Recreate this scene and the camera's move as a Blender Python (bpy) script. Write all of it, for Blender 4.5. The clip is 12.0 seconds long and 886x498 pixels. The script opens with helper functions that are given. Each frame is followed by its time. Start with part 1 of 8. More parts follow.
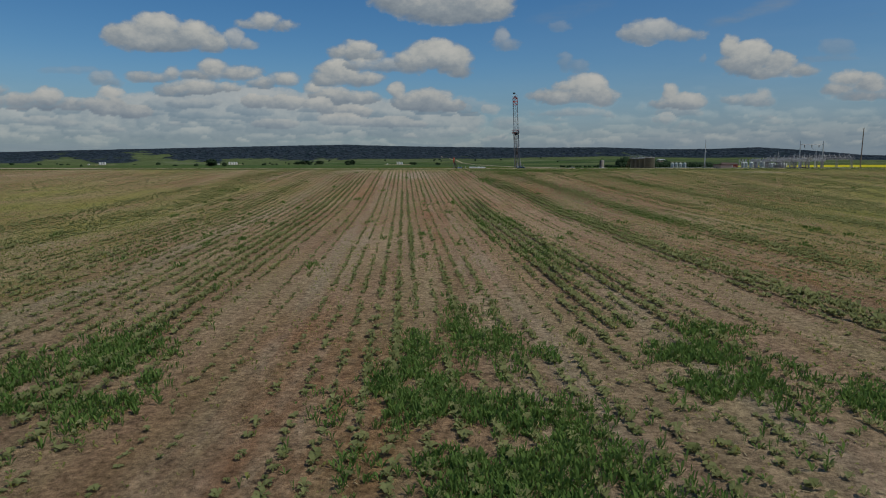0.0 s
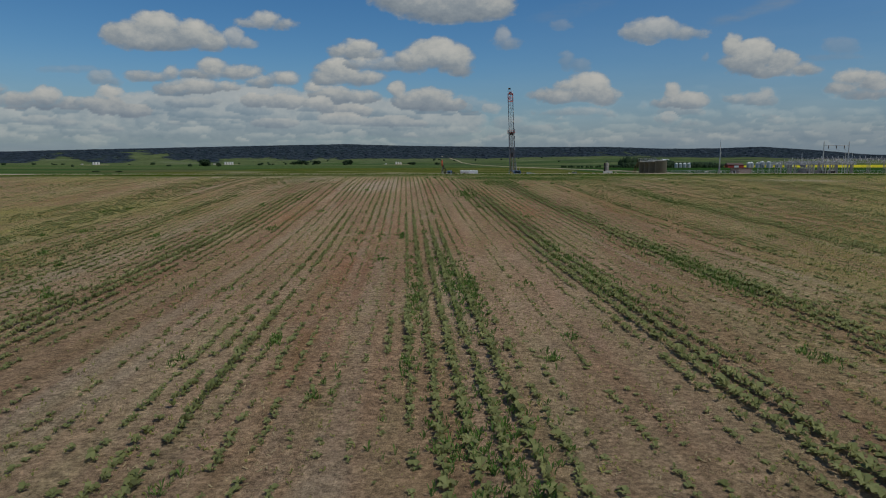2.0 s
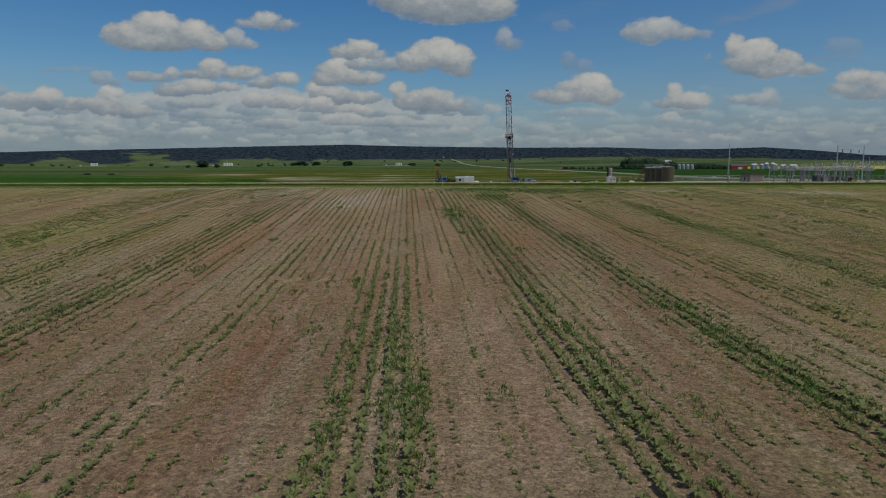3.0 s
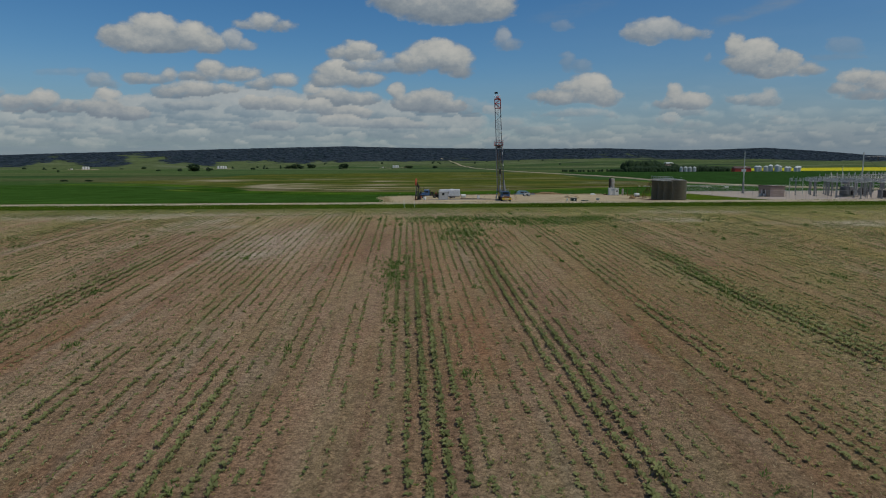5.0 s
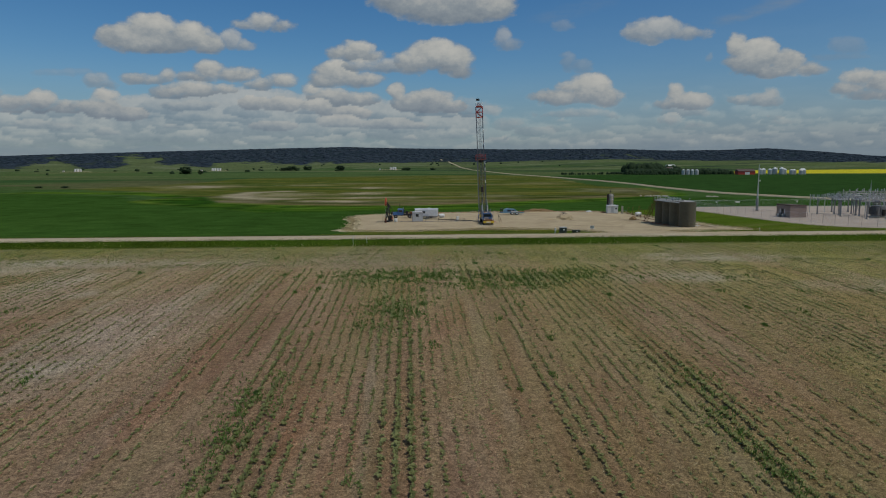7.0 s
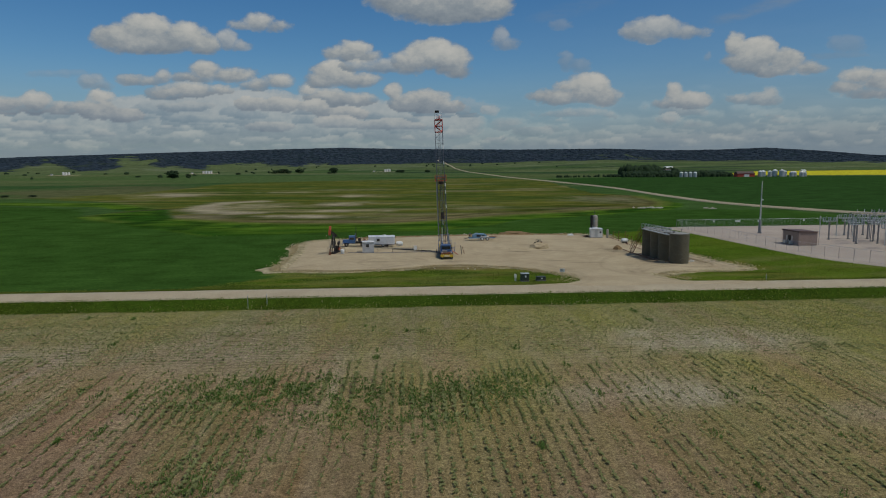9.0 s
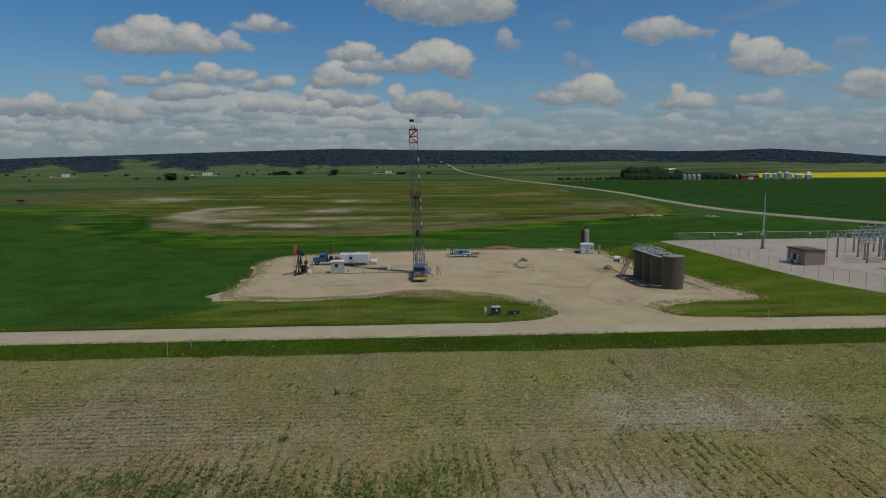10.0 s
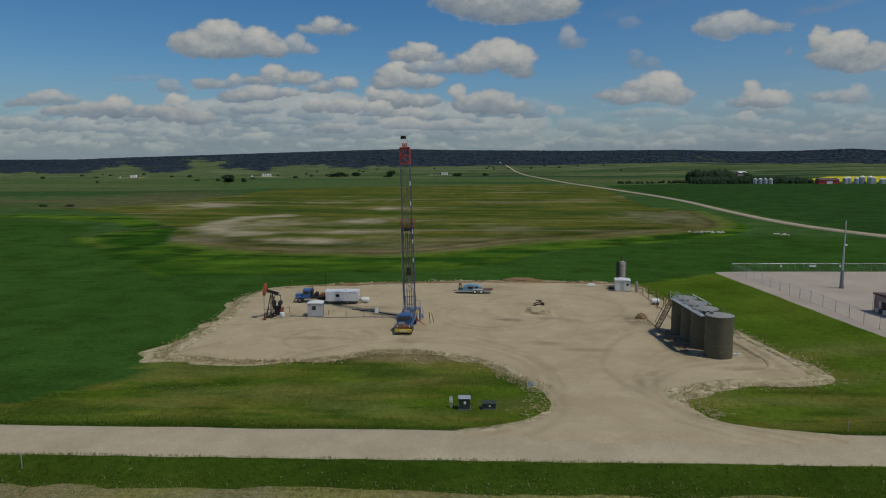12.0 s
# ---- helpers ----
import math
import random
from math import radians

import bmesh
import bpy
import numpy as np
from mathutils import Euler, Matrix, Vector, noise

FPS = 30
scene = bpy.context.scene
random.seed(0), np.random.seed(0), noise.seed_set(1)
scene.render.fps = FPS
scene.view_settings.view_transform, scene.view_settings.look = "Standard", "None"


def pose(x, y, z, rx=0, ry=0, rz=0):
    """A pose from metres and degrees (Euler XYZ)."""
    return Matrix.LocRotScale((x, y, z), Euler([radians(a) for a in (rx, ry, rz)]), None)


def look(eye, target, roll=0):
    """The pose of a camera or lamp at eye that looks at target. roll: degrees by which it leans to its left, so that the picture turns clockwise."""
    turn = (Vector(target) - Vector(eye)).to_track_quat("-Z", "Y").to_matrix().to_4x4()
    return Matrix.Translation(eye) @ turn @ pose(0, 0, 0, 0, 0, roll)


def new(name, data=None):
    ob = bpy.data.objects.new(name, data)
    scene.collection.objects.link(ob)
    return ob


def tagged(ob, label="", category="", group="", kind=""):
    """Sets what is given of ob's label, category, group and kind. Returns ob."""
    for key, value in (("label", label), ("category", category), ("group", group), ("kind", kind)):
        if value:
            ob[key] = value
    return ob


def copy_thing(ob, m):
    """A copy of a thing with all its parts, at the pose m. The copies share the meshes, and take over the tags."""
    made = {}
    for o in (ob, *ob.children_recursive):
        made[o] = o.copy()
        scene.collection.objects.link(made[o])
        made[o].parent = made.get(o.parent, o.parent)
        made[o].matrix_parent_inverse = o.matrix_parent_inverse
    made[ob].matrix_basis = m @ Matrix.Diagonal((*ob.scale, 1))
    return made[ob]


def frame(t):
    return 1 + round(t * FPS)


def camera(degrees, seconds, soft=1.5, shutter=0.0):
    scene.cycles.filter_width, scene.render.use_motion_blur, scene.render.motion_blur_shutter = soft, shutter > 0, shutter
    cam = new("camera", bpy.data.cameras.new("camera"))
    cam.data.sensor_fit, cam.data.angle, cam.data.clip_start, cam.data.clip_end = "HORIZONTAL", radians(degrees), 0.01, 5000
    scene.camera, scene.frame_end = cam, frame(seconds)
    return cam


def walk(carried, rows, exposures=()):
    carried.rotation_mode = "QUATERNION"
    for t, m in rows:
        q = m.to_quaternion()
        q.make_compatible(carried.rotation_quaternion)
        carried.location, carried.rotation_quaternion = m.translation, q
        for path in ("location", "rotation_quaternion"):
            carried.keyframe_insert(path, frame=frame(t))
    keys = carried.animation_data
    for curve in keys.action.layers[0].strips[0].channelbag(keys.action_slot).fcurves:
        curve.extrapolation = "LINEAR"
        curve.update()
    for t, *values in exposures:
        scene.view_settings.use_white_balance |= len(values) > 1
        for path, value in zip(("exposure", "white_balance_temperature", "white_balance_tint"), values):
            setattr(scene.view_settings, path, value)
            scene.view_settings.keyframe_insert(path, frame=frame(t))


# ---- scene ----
cam = camera(69.0, 12.0, soft=1.1)
PATH = [
    (0, (-26.28, -250.465, 2.743), (-26.306, -248.482, 2.486), 0.0),
    (0.5, (-25.226, -244.097, 2.904), (-25.25, -242.113, 2.645), 0.0),
    (1, (-24.051, -237.454, 3.167), (-24.077, -235.471, 2.908), 0.0),
    (1.5, (-22.938, -231.428, 3.625), (-22.965, -229.446, 3.365), 0.0),
    (2, (-21.688, -224.862, 4.207), (-21.718, -222.879, 3.948), 0.0),
    (2.5, (-20.559, -218.719, 5.183), (-20.591, -216.736, 4.924), 0.0),
    (3, (-19.42, -212.573, 6.073), (-19.455, -210.59, 5.815), 0.0),
    (3.5, (-18.201, -206.079, 7.158), (-18.237, -204.096, 6.899), 0.0),
    (5.5, (-12.931, -181.624, 10.128), (-12.966, -179.641, 9.874), -0.2),
    (6, (-11.4, -175.5, 11.261), (-11.436, -173.516, 11.007), -0.1),
    (6.5, (-9.767, -169.005, 12.552), (-9.803, -167.022, 12.297), -0.2),
    (7, (-7.879, -163.392, 13.641), (-7.917, -161.409, 13.386), -0.2),
    (9, (1.678, -139.901, 18.579), (1.642, -137.917, 18.323), -0.4),
    (9.5, (4.627, -134.089, 19.901), (4.587, -132.105, 19.647), -0.4),
    (10, (7.35, -128.417, 21.131), (7.302, -126.434, 20.877), -0.4),
    (10.5, (10.242, -122.539, 22.392), (10.163, -120.557, 22.137), -0.5),
    (11, (12.78, -116.865, 23.52), (12.652, -114.885, 23.265), -0.4),
    (11.5, (15.432, -110.902, 24.553), (15.248, -108.927, 24.297), -0.4),
    (12, (17.794, -105.26, 25.472), (17.559, -103.29, 25.218), -0.3),
]
walk(cam, [(t, look(eye, target, roll)) for t, eye, target, roll in PATH])

# ---------------------------------------------------------------- world and light
SUN = Vector((0.44, -0.22, 0.87)).normalized()
world = bpy.data.worlds.new("sky")
scene.world = world
world.use_nodes = True
wn = world.node_tree
sky = wn.nodes.new("ShaderNodeTexSky")
sky.sky_type = "NISHITA"
sky.sun_disc = False
sky.sun_elevation = math.asin(SUN.z)
sky.sun_rotation = math.atan2(SUN.x, SUN.y)
sky.altitude = 700
sky.air_density = 1.2
sky.dust_density = 0.15
sky.ozone_density = 3.0
wn.nodes["Background"].inputs["Strength"].default_value = 0.085
deep = wn.nodes.new("ShaderNodeHueSaturation")
deep.inputs["Saturation"].default_value = 1.3
wn.links.new(sky.outputs[0], deep.inputs["Color"])
cool = wn.nodes.new("ShaderNodeMix")
cool.data_type, cool.blend_type = "RGBA", "MULTIPLY"
cool.inputs[0].default_value = 1.0
cool.inputs[7].default_value = (0.84, 1.03, 1.17, 1)
wn.links.new(deep.outputs[0], cool.inputs[6])
wn.links.new(cool.outputs[2], wn.nodes["Background"].inputs["Color"])
sun_data = bpy.data.lights.new("sun", "SUN")
sun_data.energy = 3.3
sun_data.angle = radians(0.6)
sun_data.color = (0.98, 0.955, 0.87)
sun_lamp = new("sun", sun_data)
sun_lamp.rotation_euler = SUN.to_track_quat("Z", "Y").to_euler()
scene.view_settings.exposure = -0.55


# ---------------------------------------------------------------- small toolbox
def fade(a, b, x):
    t = np.clip((np.asarray(x, float) - a) / (b - a), 0, 1)
    return t * t * (3 - 2 * t)


def lattice(ix, iy, seed):
    n = (ix.astype(np.int64) * 374761393 + iy.astype(np.int64) * 668265263 + seed * 974634541) & 0xFFFFFFFF
    n = ((n ^ (n >> 13)) * 1274126177) & 0xFFFFFFFF
    return ((n ^ (n >> 16)) & 0xFFFF) / 65535.0


def value_noise(x, y, seed=0):
    x, y = np.asarray(x, float), np.asarray(y, float)
    ix, iy = np.floor(x), np.floor(y)
    fx, fy = x - ix, y - iy
    fx, fy = fx * fx * (3 - 2 * fx), fy * fy * (3 - 2 * fy)
    a, b = lattice(ix, iy, seed), lattice(ix + 1, iy, seed)
    c, d = lattice(ix, iy + 1, seed), lattice(ix + 1, iy + 1, seed)
    return (a * (1 - fx) + b * fx) * (1 - fy) + (c * (1 - fx) + d * fx) * fy


def fbm(x, y, seed=0, octaves=4):
    total, amp, norm = 0.0, 1.0, 0.0
    for k in range(octaves):
        total = total + amp * value_noise(np.asarray(x) * 2**k, np.asarray(y) * 2**k, seed + 17 * k)
        norm += amp
        amp *= 0.5
    return total / norm


def inside(x, y, poly):
    x, y = np.asarray(x, float), np.asarray(y, float)
    hit = np.zeros(x.shape, bool)
    for (x0, y0), (x1, y1) in zip(poly, poly[1:] + poly[:1]):
        if y0 != y1:
            hit ^= ((y0 > y) != (y1 > y)) & (x < (x1 - x0) * (y - y0) / (y1 - y0) + x0)
    return hit


def edge_distance(x, y, poly, closed=True):
    """Distance to the outline and the nearest place on it."""
    best = np.full(np.shape(x), 1e9)
    px, py = np.zeros(np.shape(x)), np.zeros(np.shape(x))
    ends = poly[1:] + poly[:1] if closed else poly[1:]
    for (x0, y0), (x1, y1) in zip(poly, ends):
        dx, dy = x1 - x0, y1 - y0
        k = np.clip(((x - x0) * dx + (y - y0) * dy) / (dx * dx + dy * dy + 1e-9), 0, 1)
        qx, qy = x0 + k * dx, y0 + k * dy
        d = np.hypot(x - qx, y - qy)
        near = d < best
        best[near], px[near], py[near] = d[near], qx[near], qy[near]
    return best, px, py


def rounded(points, step, wobble=0.0, seed=5, closed=True, passes=2):
    """An outline with its corners cut round, in steps, a little uneven."""
    pts = [tuple(p) for p in points]
    for _ in range(passes):
        cut = [] if closed else [pts[0]]
        for a, b in zip(pts, pts[1:] + pts[:1] if closed else pts[1:]):
            cut += [(a[0] * 0.75 + b[0] * 0.25, a[1] * 0.75 + b[1] * 0.25), (a[0] * 0.25 + b[0] * 0.75, a[1] * 0.25 + b[1] * 0.75)]
        pts = cut if closed else cut + [pts[-1]]
    out = []
    for a, b in zip(pts, pts[1:] + pts[:1] if closed else pts[1:]):
        n = max(1, int(math.dist(a, b) / step))
        for k in range(n):
            x, y = a[0] + (b[0] - a[0]) * k / n, a[1] + (b[1] - a[1]) * k / n
            w = wobble * (float(fbm(x * 0.35, y * 0.35, seed, 3)) - 0.5) * 2
            w2 = wobble * (float(fbm(x * 0.35 + 40, y * 0.35, seed, 3)) - 0.5) * 2
            out.append((x + w, y + w2))
    return out if closed else out + [pts[-1]]


# ---------------------------------------------------------------- the lie of the land
LEAN = radians(4.2)  # the road and the crop rows stand at this turn
CA, SA = math.cos(LEAN), math.sin(LEAN)
ROAD_V, ROAD_HALF, FIELD_V = -53.45, 2.75, -60.1


def along(x, y):
    return x * CA + y * SA


def across(x, y):
    return -x * SA + y * CA


def back(u, v):
    return u * CA - v * SA, u * SA + v * CA


KNOT_V = (-5000, -400, -300, -220, -190, -176, -140, -110, -90, -80, -70, -62, -60.6, -59, -56.4, -50.5, -47.5, -44, -35, -24.5, -15, 50, 120, 300, 900, 1500, 2000, 2600, 5000)
KNOT_Z = (-4, -3.4, -3.2, -3.0, -2.6, -2.4, -0.9, 0.8, 1.5, 1.65, 1.5, 1.2, 1.05, 0.75, 1.8, 1.8, 1.2, 1.0, 0.4, -0.3, -0.55, -0.85, -2.1, -2.5, 0, 5, 9, 14, 20)
TABLE_V = np.arange(-600, 500, 0.5)
TABLE_Z = np.interp(TABLE_V, KNOT_V, KNOT_Z)
wide = np.convolve(np.pad(TABLE_Z, 20, "edge"), np.ones(41) / 41, "valid")
tight = np.convolve(np.pad(TABLE_Z, 3, "edge"), np.ones(7) / 7, "valid")
near_road = fade(-70, -63, TABLE_V) * (1 - fade(-46, -40, TABLE_V))
TABLE_Z = wide * (1 - near_road) + tight * near_road
TABLE_Z = TABLE_Z + 0.46 * np.exp(-(((TABLE_V + 57.3) / 0.65) ** 2))  # the grassy lip on the near side of the road
RIDGE_AZ = (-60, -34.5, -31, -23, -14, -9, -4, 6, 13, 18, 22, 25, 28.5, 32, 34.5, 60)
RIDGE_H = (56, 64, 74, 92, 110, 117, 109, 101, 101, 88, 88, 94, 76, 52, 46, 50)


def height(x, y):
    x, y = np.asarray(x, float), np.asarray(y, float)
    v = across(x, y)
    z = np.where(v < 480, np.interp(v, TABLE_V, TABLE_Z), np.interp(v, KNOT_V, KNOT_Z))
    dx, dy = x + 26, y + 255
    r = np.hypot(dx, dy)
    az = np.degrees(np.arctan2(dx, dy))
    bumps = fbm(x / 700 + 3, y / 500, 11, 4)
    crest = np.interp(np.abs(az) * np.sign(az), RIDGE_AZ, RIDGE_H)
    crest = np.where(np.abs(az) > 60, 60, crest) * r / 3700
    rise = 0.30 * fade(1750, 2900, r + 900 * (bumps - 0.5)) + 0.70 * fade(2800, 4250, r + 500 * (bumps - 0.5))
    rise = rise * (1 - 0.25 * fade(4350, 4900, r))
    folds = (fbm(az * 0.42 + 7, r / 900, 14, 4) - 0.5) * 0.34 * fade(2300, 3000, r) * (1 - fade(3650, 4100, r))
    lift = crest * (rise + folds)
    swell = (bumps - 0.5) * 34 * fade(1300, 2400, r) * (1 - fade(3600, 4100, r))
    swell = swell * (1 - np.exp(-(((x - np.interp(y, (1300, 1760, 2990), (40, 0, -82))) / 260) ** 2)))  # swell flattened here so the far road shows in the camera's view
    z = z * (1 - fade(2300, 3500, r)) + lift + swell
    z = z + 0.35 * fade(56, 70, x) * fade(-46, -34, y) * (1 - fade(66, 90, y))  # the yard is built up
    return z + (fbm(x / 35, y / 35, 4, 2) - 0.5) * 0.25 * (1 - fade(-75, -62, v))


# ---------------------------------------------------------------- materials
def material(name, rough=0.8, metal=0.0, gloss=0.3):
    m = bpy.data.materials.new(name)
    m.use_nodes = True
    b = m.node_tree.nodes["Principled BSDF"]
    b.inputs["Roughness"].default_value = rough
    b.inputs["Metallic"].default_value = metal
    b.inputs["Specular IOR Level"].default_value = gloss
    return m, m.node_tree, b


def node(tree, kind, **values):
    n = tree.nodes.new(kind)
    for key, value in values.items():
        n.inputs[key.replace("_", " ")].default_value = value
    return n


def noise_at(tree, vector, scale, detail=4.0, rough=0.6):
    n = node(tree, "ShaderNodeTexNoise", Scale=scale, Detail=detail, Roughness=rough)
    if vector is not None:
        tree.links.new(vector, n.inputs["Vector"])
    return n.outputs["Fac"]


def ramp(tree, fac, stops):
    n = tree.nodes.new("ShaderNodeValToRGB")
    n.color_ramp.elements[0].position, n.color_ramp.elements[1].position = stops[0][0], stops[-1][0]
    for s in stops[1:-1]:
        n.color_ramp.elements.new(s[0])
    for e, s in zip(n.color_ramp.elements, stops):
        e.color = (*s[1], 1) if len(s[1]) == 3 else s[1]
    tree.links.new(fac, n.inputs["Fac"])
    return n.outputs["Color"]


def grey(v):
    return (v, v, v)


def blend(tree, fac, a, b, how="MIX"):
    n = tree.nodes.new("ShaderNodeMix")
    n.data_type, n.blend_type = "RGBA", how
    for socket, value in ((n.inputs[0], fac), (n.inputs[6], a), (n.inputs[7], b)):
        if hasattr(value, "is_linked"):
            tree.links.new(value, socket)
        elif isinstance(value, (int, float)):
            socket.default_value = value
        else:
            socket.default_value = (*value, 1)
    return n.outputs[2]


def place_vector(tree, turn=0.0, scale=(1, 1, 1)):
    g = tree.nodes.new("ShaderNodeNewGeometry")
    m = tree.nodes.new("ShaderNodeMapping")
    m.vector_type = "POINT"
    m.inputs["Rotation"].default_value = (0, 0, turn)
    m.inputs["Scale"].default_value = scale
    tree.links.new(g.outputs["Position"], m.inputs["Vector"])
    return m.outputs["Vector"]


def relief(tree, bsdf, fac, strength, distance):
    n = node(tree, "ShaderNodeBump", Strength=strength, Distance=distance)
    tree.links.new(fac, n.inputs["Height"])
    tree.links.new(n.outputs["Normal"], bsdf.inputs["Normal"])


def paint(name, colour, rough=0.5, metal=0.0, wear=0.25, dirt=(0.16, 0.12, 0.08), scale=1.5, relief_size=0.0):
    """Painted or bare metal with dust and wear at two scales."""
    m, t, b = material(name, rough, metal)
    tc = t.nodes.new("ShaderNodeTexCoord").outputs["Object"]
    big = ramp(t, noise_at(t, tc, scale, 5, 0.65), [(0.42, grey(0)), (0.72, grey(1))])
    fine = ramp(t, noise_at(t, tc, scale * 14, 3, 0.6), [(0.3, grey(0.82)), (0.7, grey(1.1))])
    amount = node(t, "ShaderNodeMath")
    amount.operation = "MULTIPLY"
    amount.inputs[1].default_value = wear
    t.links.new(big, amount.inputs[0])
    col = blend(t, amount.outputs[0], colour, dirt)
    col = blend(t, 1.0, col, fine, "MULTIPLY")
    t.links.new(col, b.inputs["Base Color"])
    rr = ramp(t, noise_at(t, tc, scale * 4, 3), [(0.3, grey(max(0.05, rough - 0.12))), (0.75, grey(min(1, rough + 0.2)))])
    t.links.new(rr, b.inputs["Roughness"])
    if relief_size:
        relief(t, b, noise_at(t, tc, scale * 6, 3), 0.4, relief_size)
    return m


def ground_material():
    m, t, b = material("land", 0.95, 0.0, 0.0)
    at = t.nodes.new("ShaderNodeAttribute")
    at.attribute_name = "cover"
    p = place_vector(t)
    mid = ramp(t, noise_at(t, p, 0.09, 6, 0.7), [(0.3, grey(0.7)), (0.7, grey(1.3))])
    fine = ramp(t, noise_at(t, p, 1.6, 4, 0.7), [(0.3, grey(0.72)), (0.72, grey(1.28))])
    drawn = ramp(t, noise_at(t, place_vector(t, -LEAN, (0.16, 1.0, 1)), 0.22, 6, 0.75), [(0.3, grey(0.86)), (0.7, grey(1.14))])
    col = blend(t, 1.0, blend(t, 1.0, at.outputs["Color"], mid, "MULTIPLY"), fine, "MULTIPLY")
    col = blend(t, 1.0, col, drawn, "MULTIPLY")
    t.links.new(col, b.inputs["Base Color"])
    relief(t, b, noise_at(t, p, 2.2, 5, 0.7), 0.4, 0.15)
    return m


def node_math(tree, how, first, second=0.0):
    n = tree.nodes.new("ShaderNodeMath")
    n.operation = how
    for socket, value in zip(n.inputs, (first, second)):
        if hasattr(value, "is_linked"):
            tree.links.new(value, socket)
        else:
            socket.default_value = value
    return n.outputs[0]


def soil_material():
    """Dry crop soil: litter, reddish weeds and bare tracks drawn out along the rows."""
    m, t, b = material("field_soil", 0.97, 0.0, 0.02)
    rows = place_vector(t, -LEAN, (1, 0.035, 1))
    broad = place_vector(t, -LEAN, (0.11, 0.016, 0.1))
    p = place_vector(t)
    at = t.nodes.new("ShaderNodeAttribute")
    at.attribute_name = "headland"
    cross = place_vector(t, -LEAN, (0.05, 0.9, 1))
    streak = blend(t, at.outputs["Fac"], ramp(t, noise_at(t, rows, 0.75, 3, 0.6), [(0.42, grey(0)), (0.6, grey(1))]), ramp(t, noise_at(t, cross, 0.8, 3, 0.6), [(0.42, grey(0)), (0.6, grey(1))]))
    wide_streak = ramp(t, noise_at(t, broad, 2.2, 4, 0.6), [(0.42, grey(0)), (0.58, grey(1))])
    wide_streak = blend(t, at.outputs["Fac"], wide_streak, ramp(t, noise_at(t, place_vector(t, -LEAN, (0.03, 0.16, 0.1)), 1.0, 4, 0.6), [(0.42, grey(0.2)), (0.58, grey(0.9))]))
    red = ramp(t, noise_at(t, place_vector(t, -LEAN, (0.2, 0.04, 0.2)), 1.0, 4, 0.6), [(0.46, grey(0)), (0.62, grey(1))])
    fine = ramp(t, noise_at(t, p, 6.5, 7, 0.8), [(0.32, grey(0.3)), (0.68, grey(1.55))])
    clod = ramp(t, noise_at(t, p, 2.4, 5, 0.75), [(0.3, grey(0.6)), (0.7, grey(1.4))])
    soil = blend(t, wide_streak, (0.31, 0.196, 0.122), (0.42, 0.285, 0.182))
    soil = blend(t, blend(t, 0.4, grey(0), streak), soil, (0.47, 0.365, 0.21))
    place = t.nodes.new("ShaderNodeSeparateXYZ")
    t.links.new(place_vector(t, -LEAN), place.inputs[0])
    wobble = node_math(t, "MULTIPLY", node_math(t, "SUBTRACT", noise_at(t, p, 0.07, 3), 0.5), 1.6)
    side_step = node_math(t, "ADD", place.outputs["X"], wobble)
    worn = ramp(t, noise_at(t, place_vector(t, -LEAN, (0.6, 0.05, 1)), 1.0, 4), [(0.35, grey(0.25)), (0.6, grey(1))])
    for u0, half in ((-59.0, 0.9), (-48.5, 0.32), (-47.2, 0.26), (-41.3, 0.28), (-40.0, 0.42), (-35.7, 0.55), (-22.2, 0.24), (-14.4, 0.35), (-3.9, 0.4), (13.5, 0.6), (-70.0, 0.7), (30.0, 0.6)):
        track = ramp(t, node_math(t, "ABSOLUTE", node_math(t, "SUBTRACT", side_step, u0)), [(0.0, grey(0.7)), (half, grey(0.55)), (half * 1.7, grey(0))])
        track = blend(t, at.outputs["Fac"], blend(t, 1.0, track, worn, "MULTIPLY"), grey(0))
        soil = blend(t, track, soil, (0.43, 0.345, 0.24))
    soil = blend(t, blend(t, 1.0, at.outputs["Color"], grey(0.75), "MULTIPLY"), soil, blend(t, wide_streak, (0.31, 0.235, 0.16), (0.43, 0.35, 0.25)))
    # Dark lines put row shade and crop residue into the headland soil colour.
    dark_lines = ramp(t, node_math(t, "SINE", node_math(t, "MULTIPLY", node_math(t, "ADD", place.outputs["Y"], 85.0), 8.267)), [(0.25, grey(0)), (0.95, grey(0.6))])
    broken = ramp(t, noise_at(t, place_vector(t, -LEAN, (0.35, 1.1, 1)), 1.0, 4, 0.7), [(0.42, grey(0)), (0.56, grey(1))])
    dark_lines = blend(t, 1.0, blend(t, 1.0, dark_lines, broken, "MULTIPLY"), at.outputs["Color"], "MULTIPLY")
    soil = blend(t, dark_lines, soil, (0.11, 0.1, 0.045))
    rim = t.nodes.new("ShaderNodeAttribute")
    rim.attribute_name = "grassy"
    soil = blend(t, rim.outputs["Color"], soil, blend(t, wide_streak, (0.2, 0.2, 0.075), (0.27, 0.245, 0.11)))
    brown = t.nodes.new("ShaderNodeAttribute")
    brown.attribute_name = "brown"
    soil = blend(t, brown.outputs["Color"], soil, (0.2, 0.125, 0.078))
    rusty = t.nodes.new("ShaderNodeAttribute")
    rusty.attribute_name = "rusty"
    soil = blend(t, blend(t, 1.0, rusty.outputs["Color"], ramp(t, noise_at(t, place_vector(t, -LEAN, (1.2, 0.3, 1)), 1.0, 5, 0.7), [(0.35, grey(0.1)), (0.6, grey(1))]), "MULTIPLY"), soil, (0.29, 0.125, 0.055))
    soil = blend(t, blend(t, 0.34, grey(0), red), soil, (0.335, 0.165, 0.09))
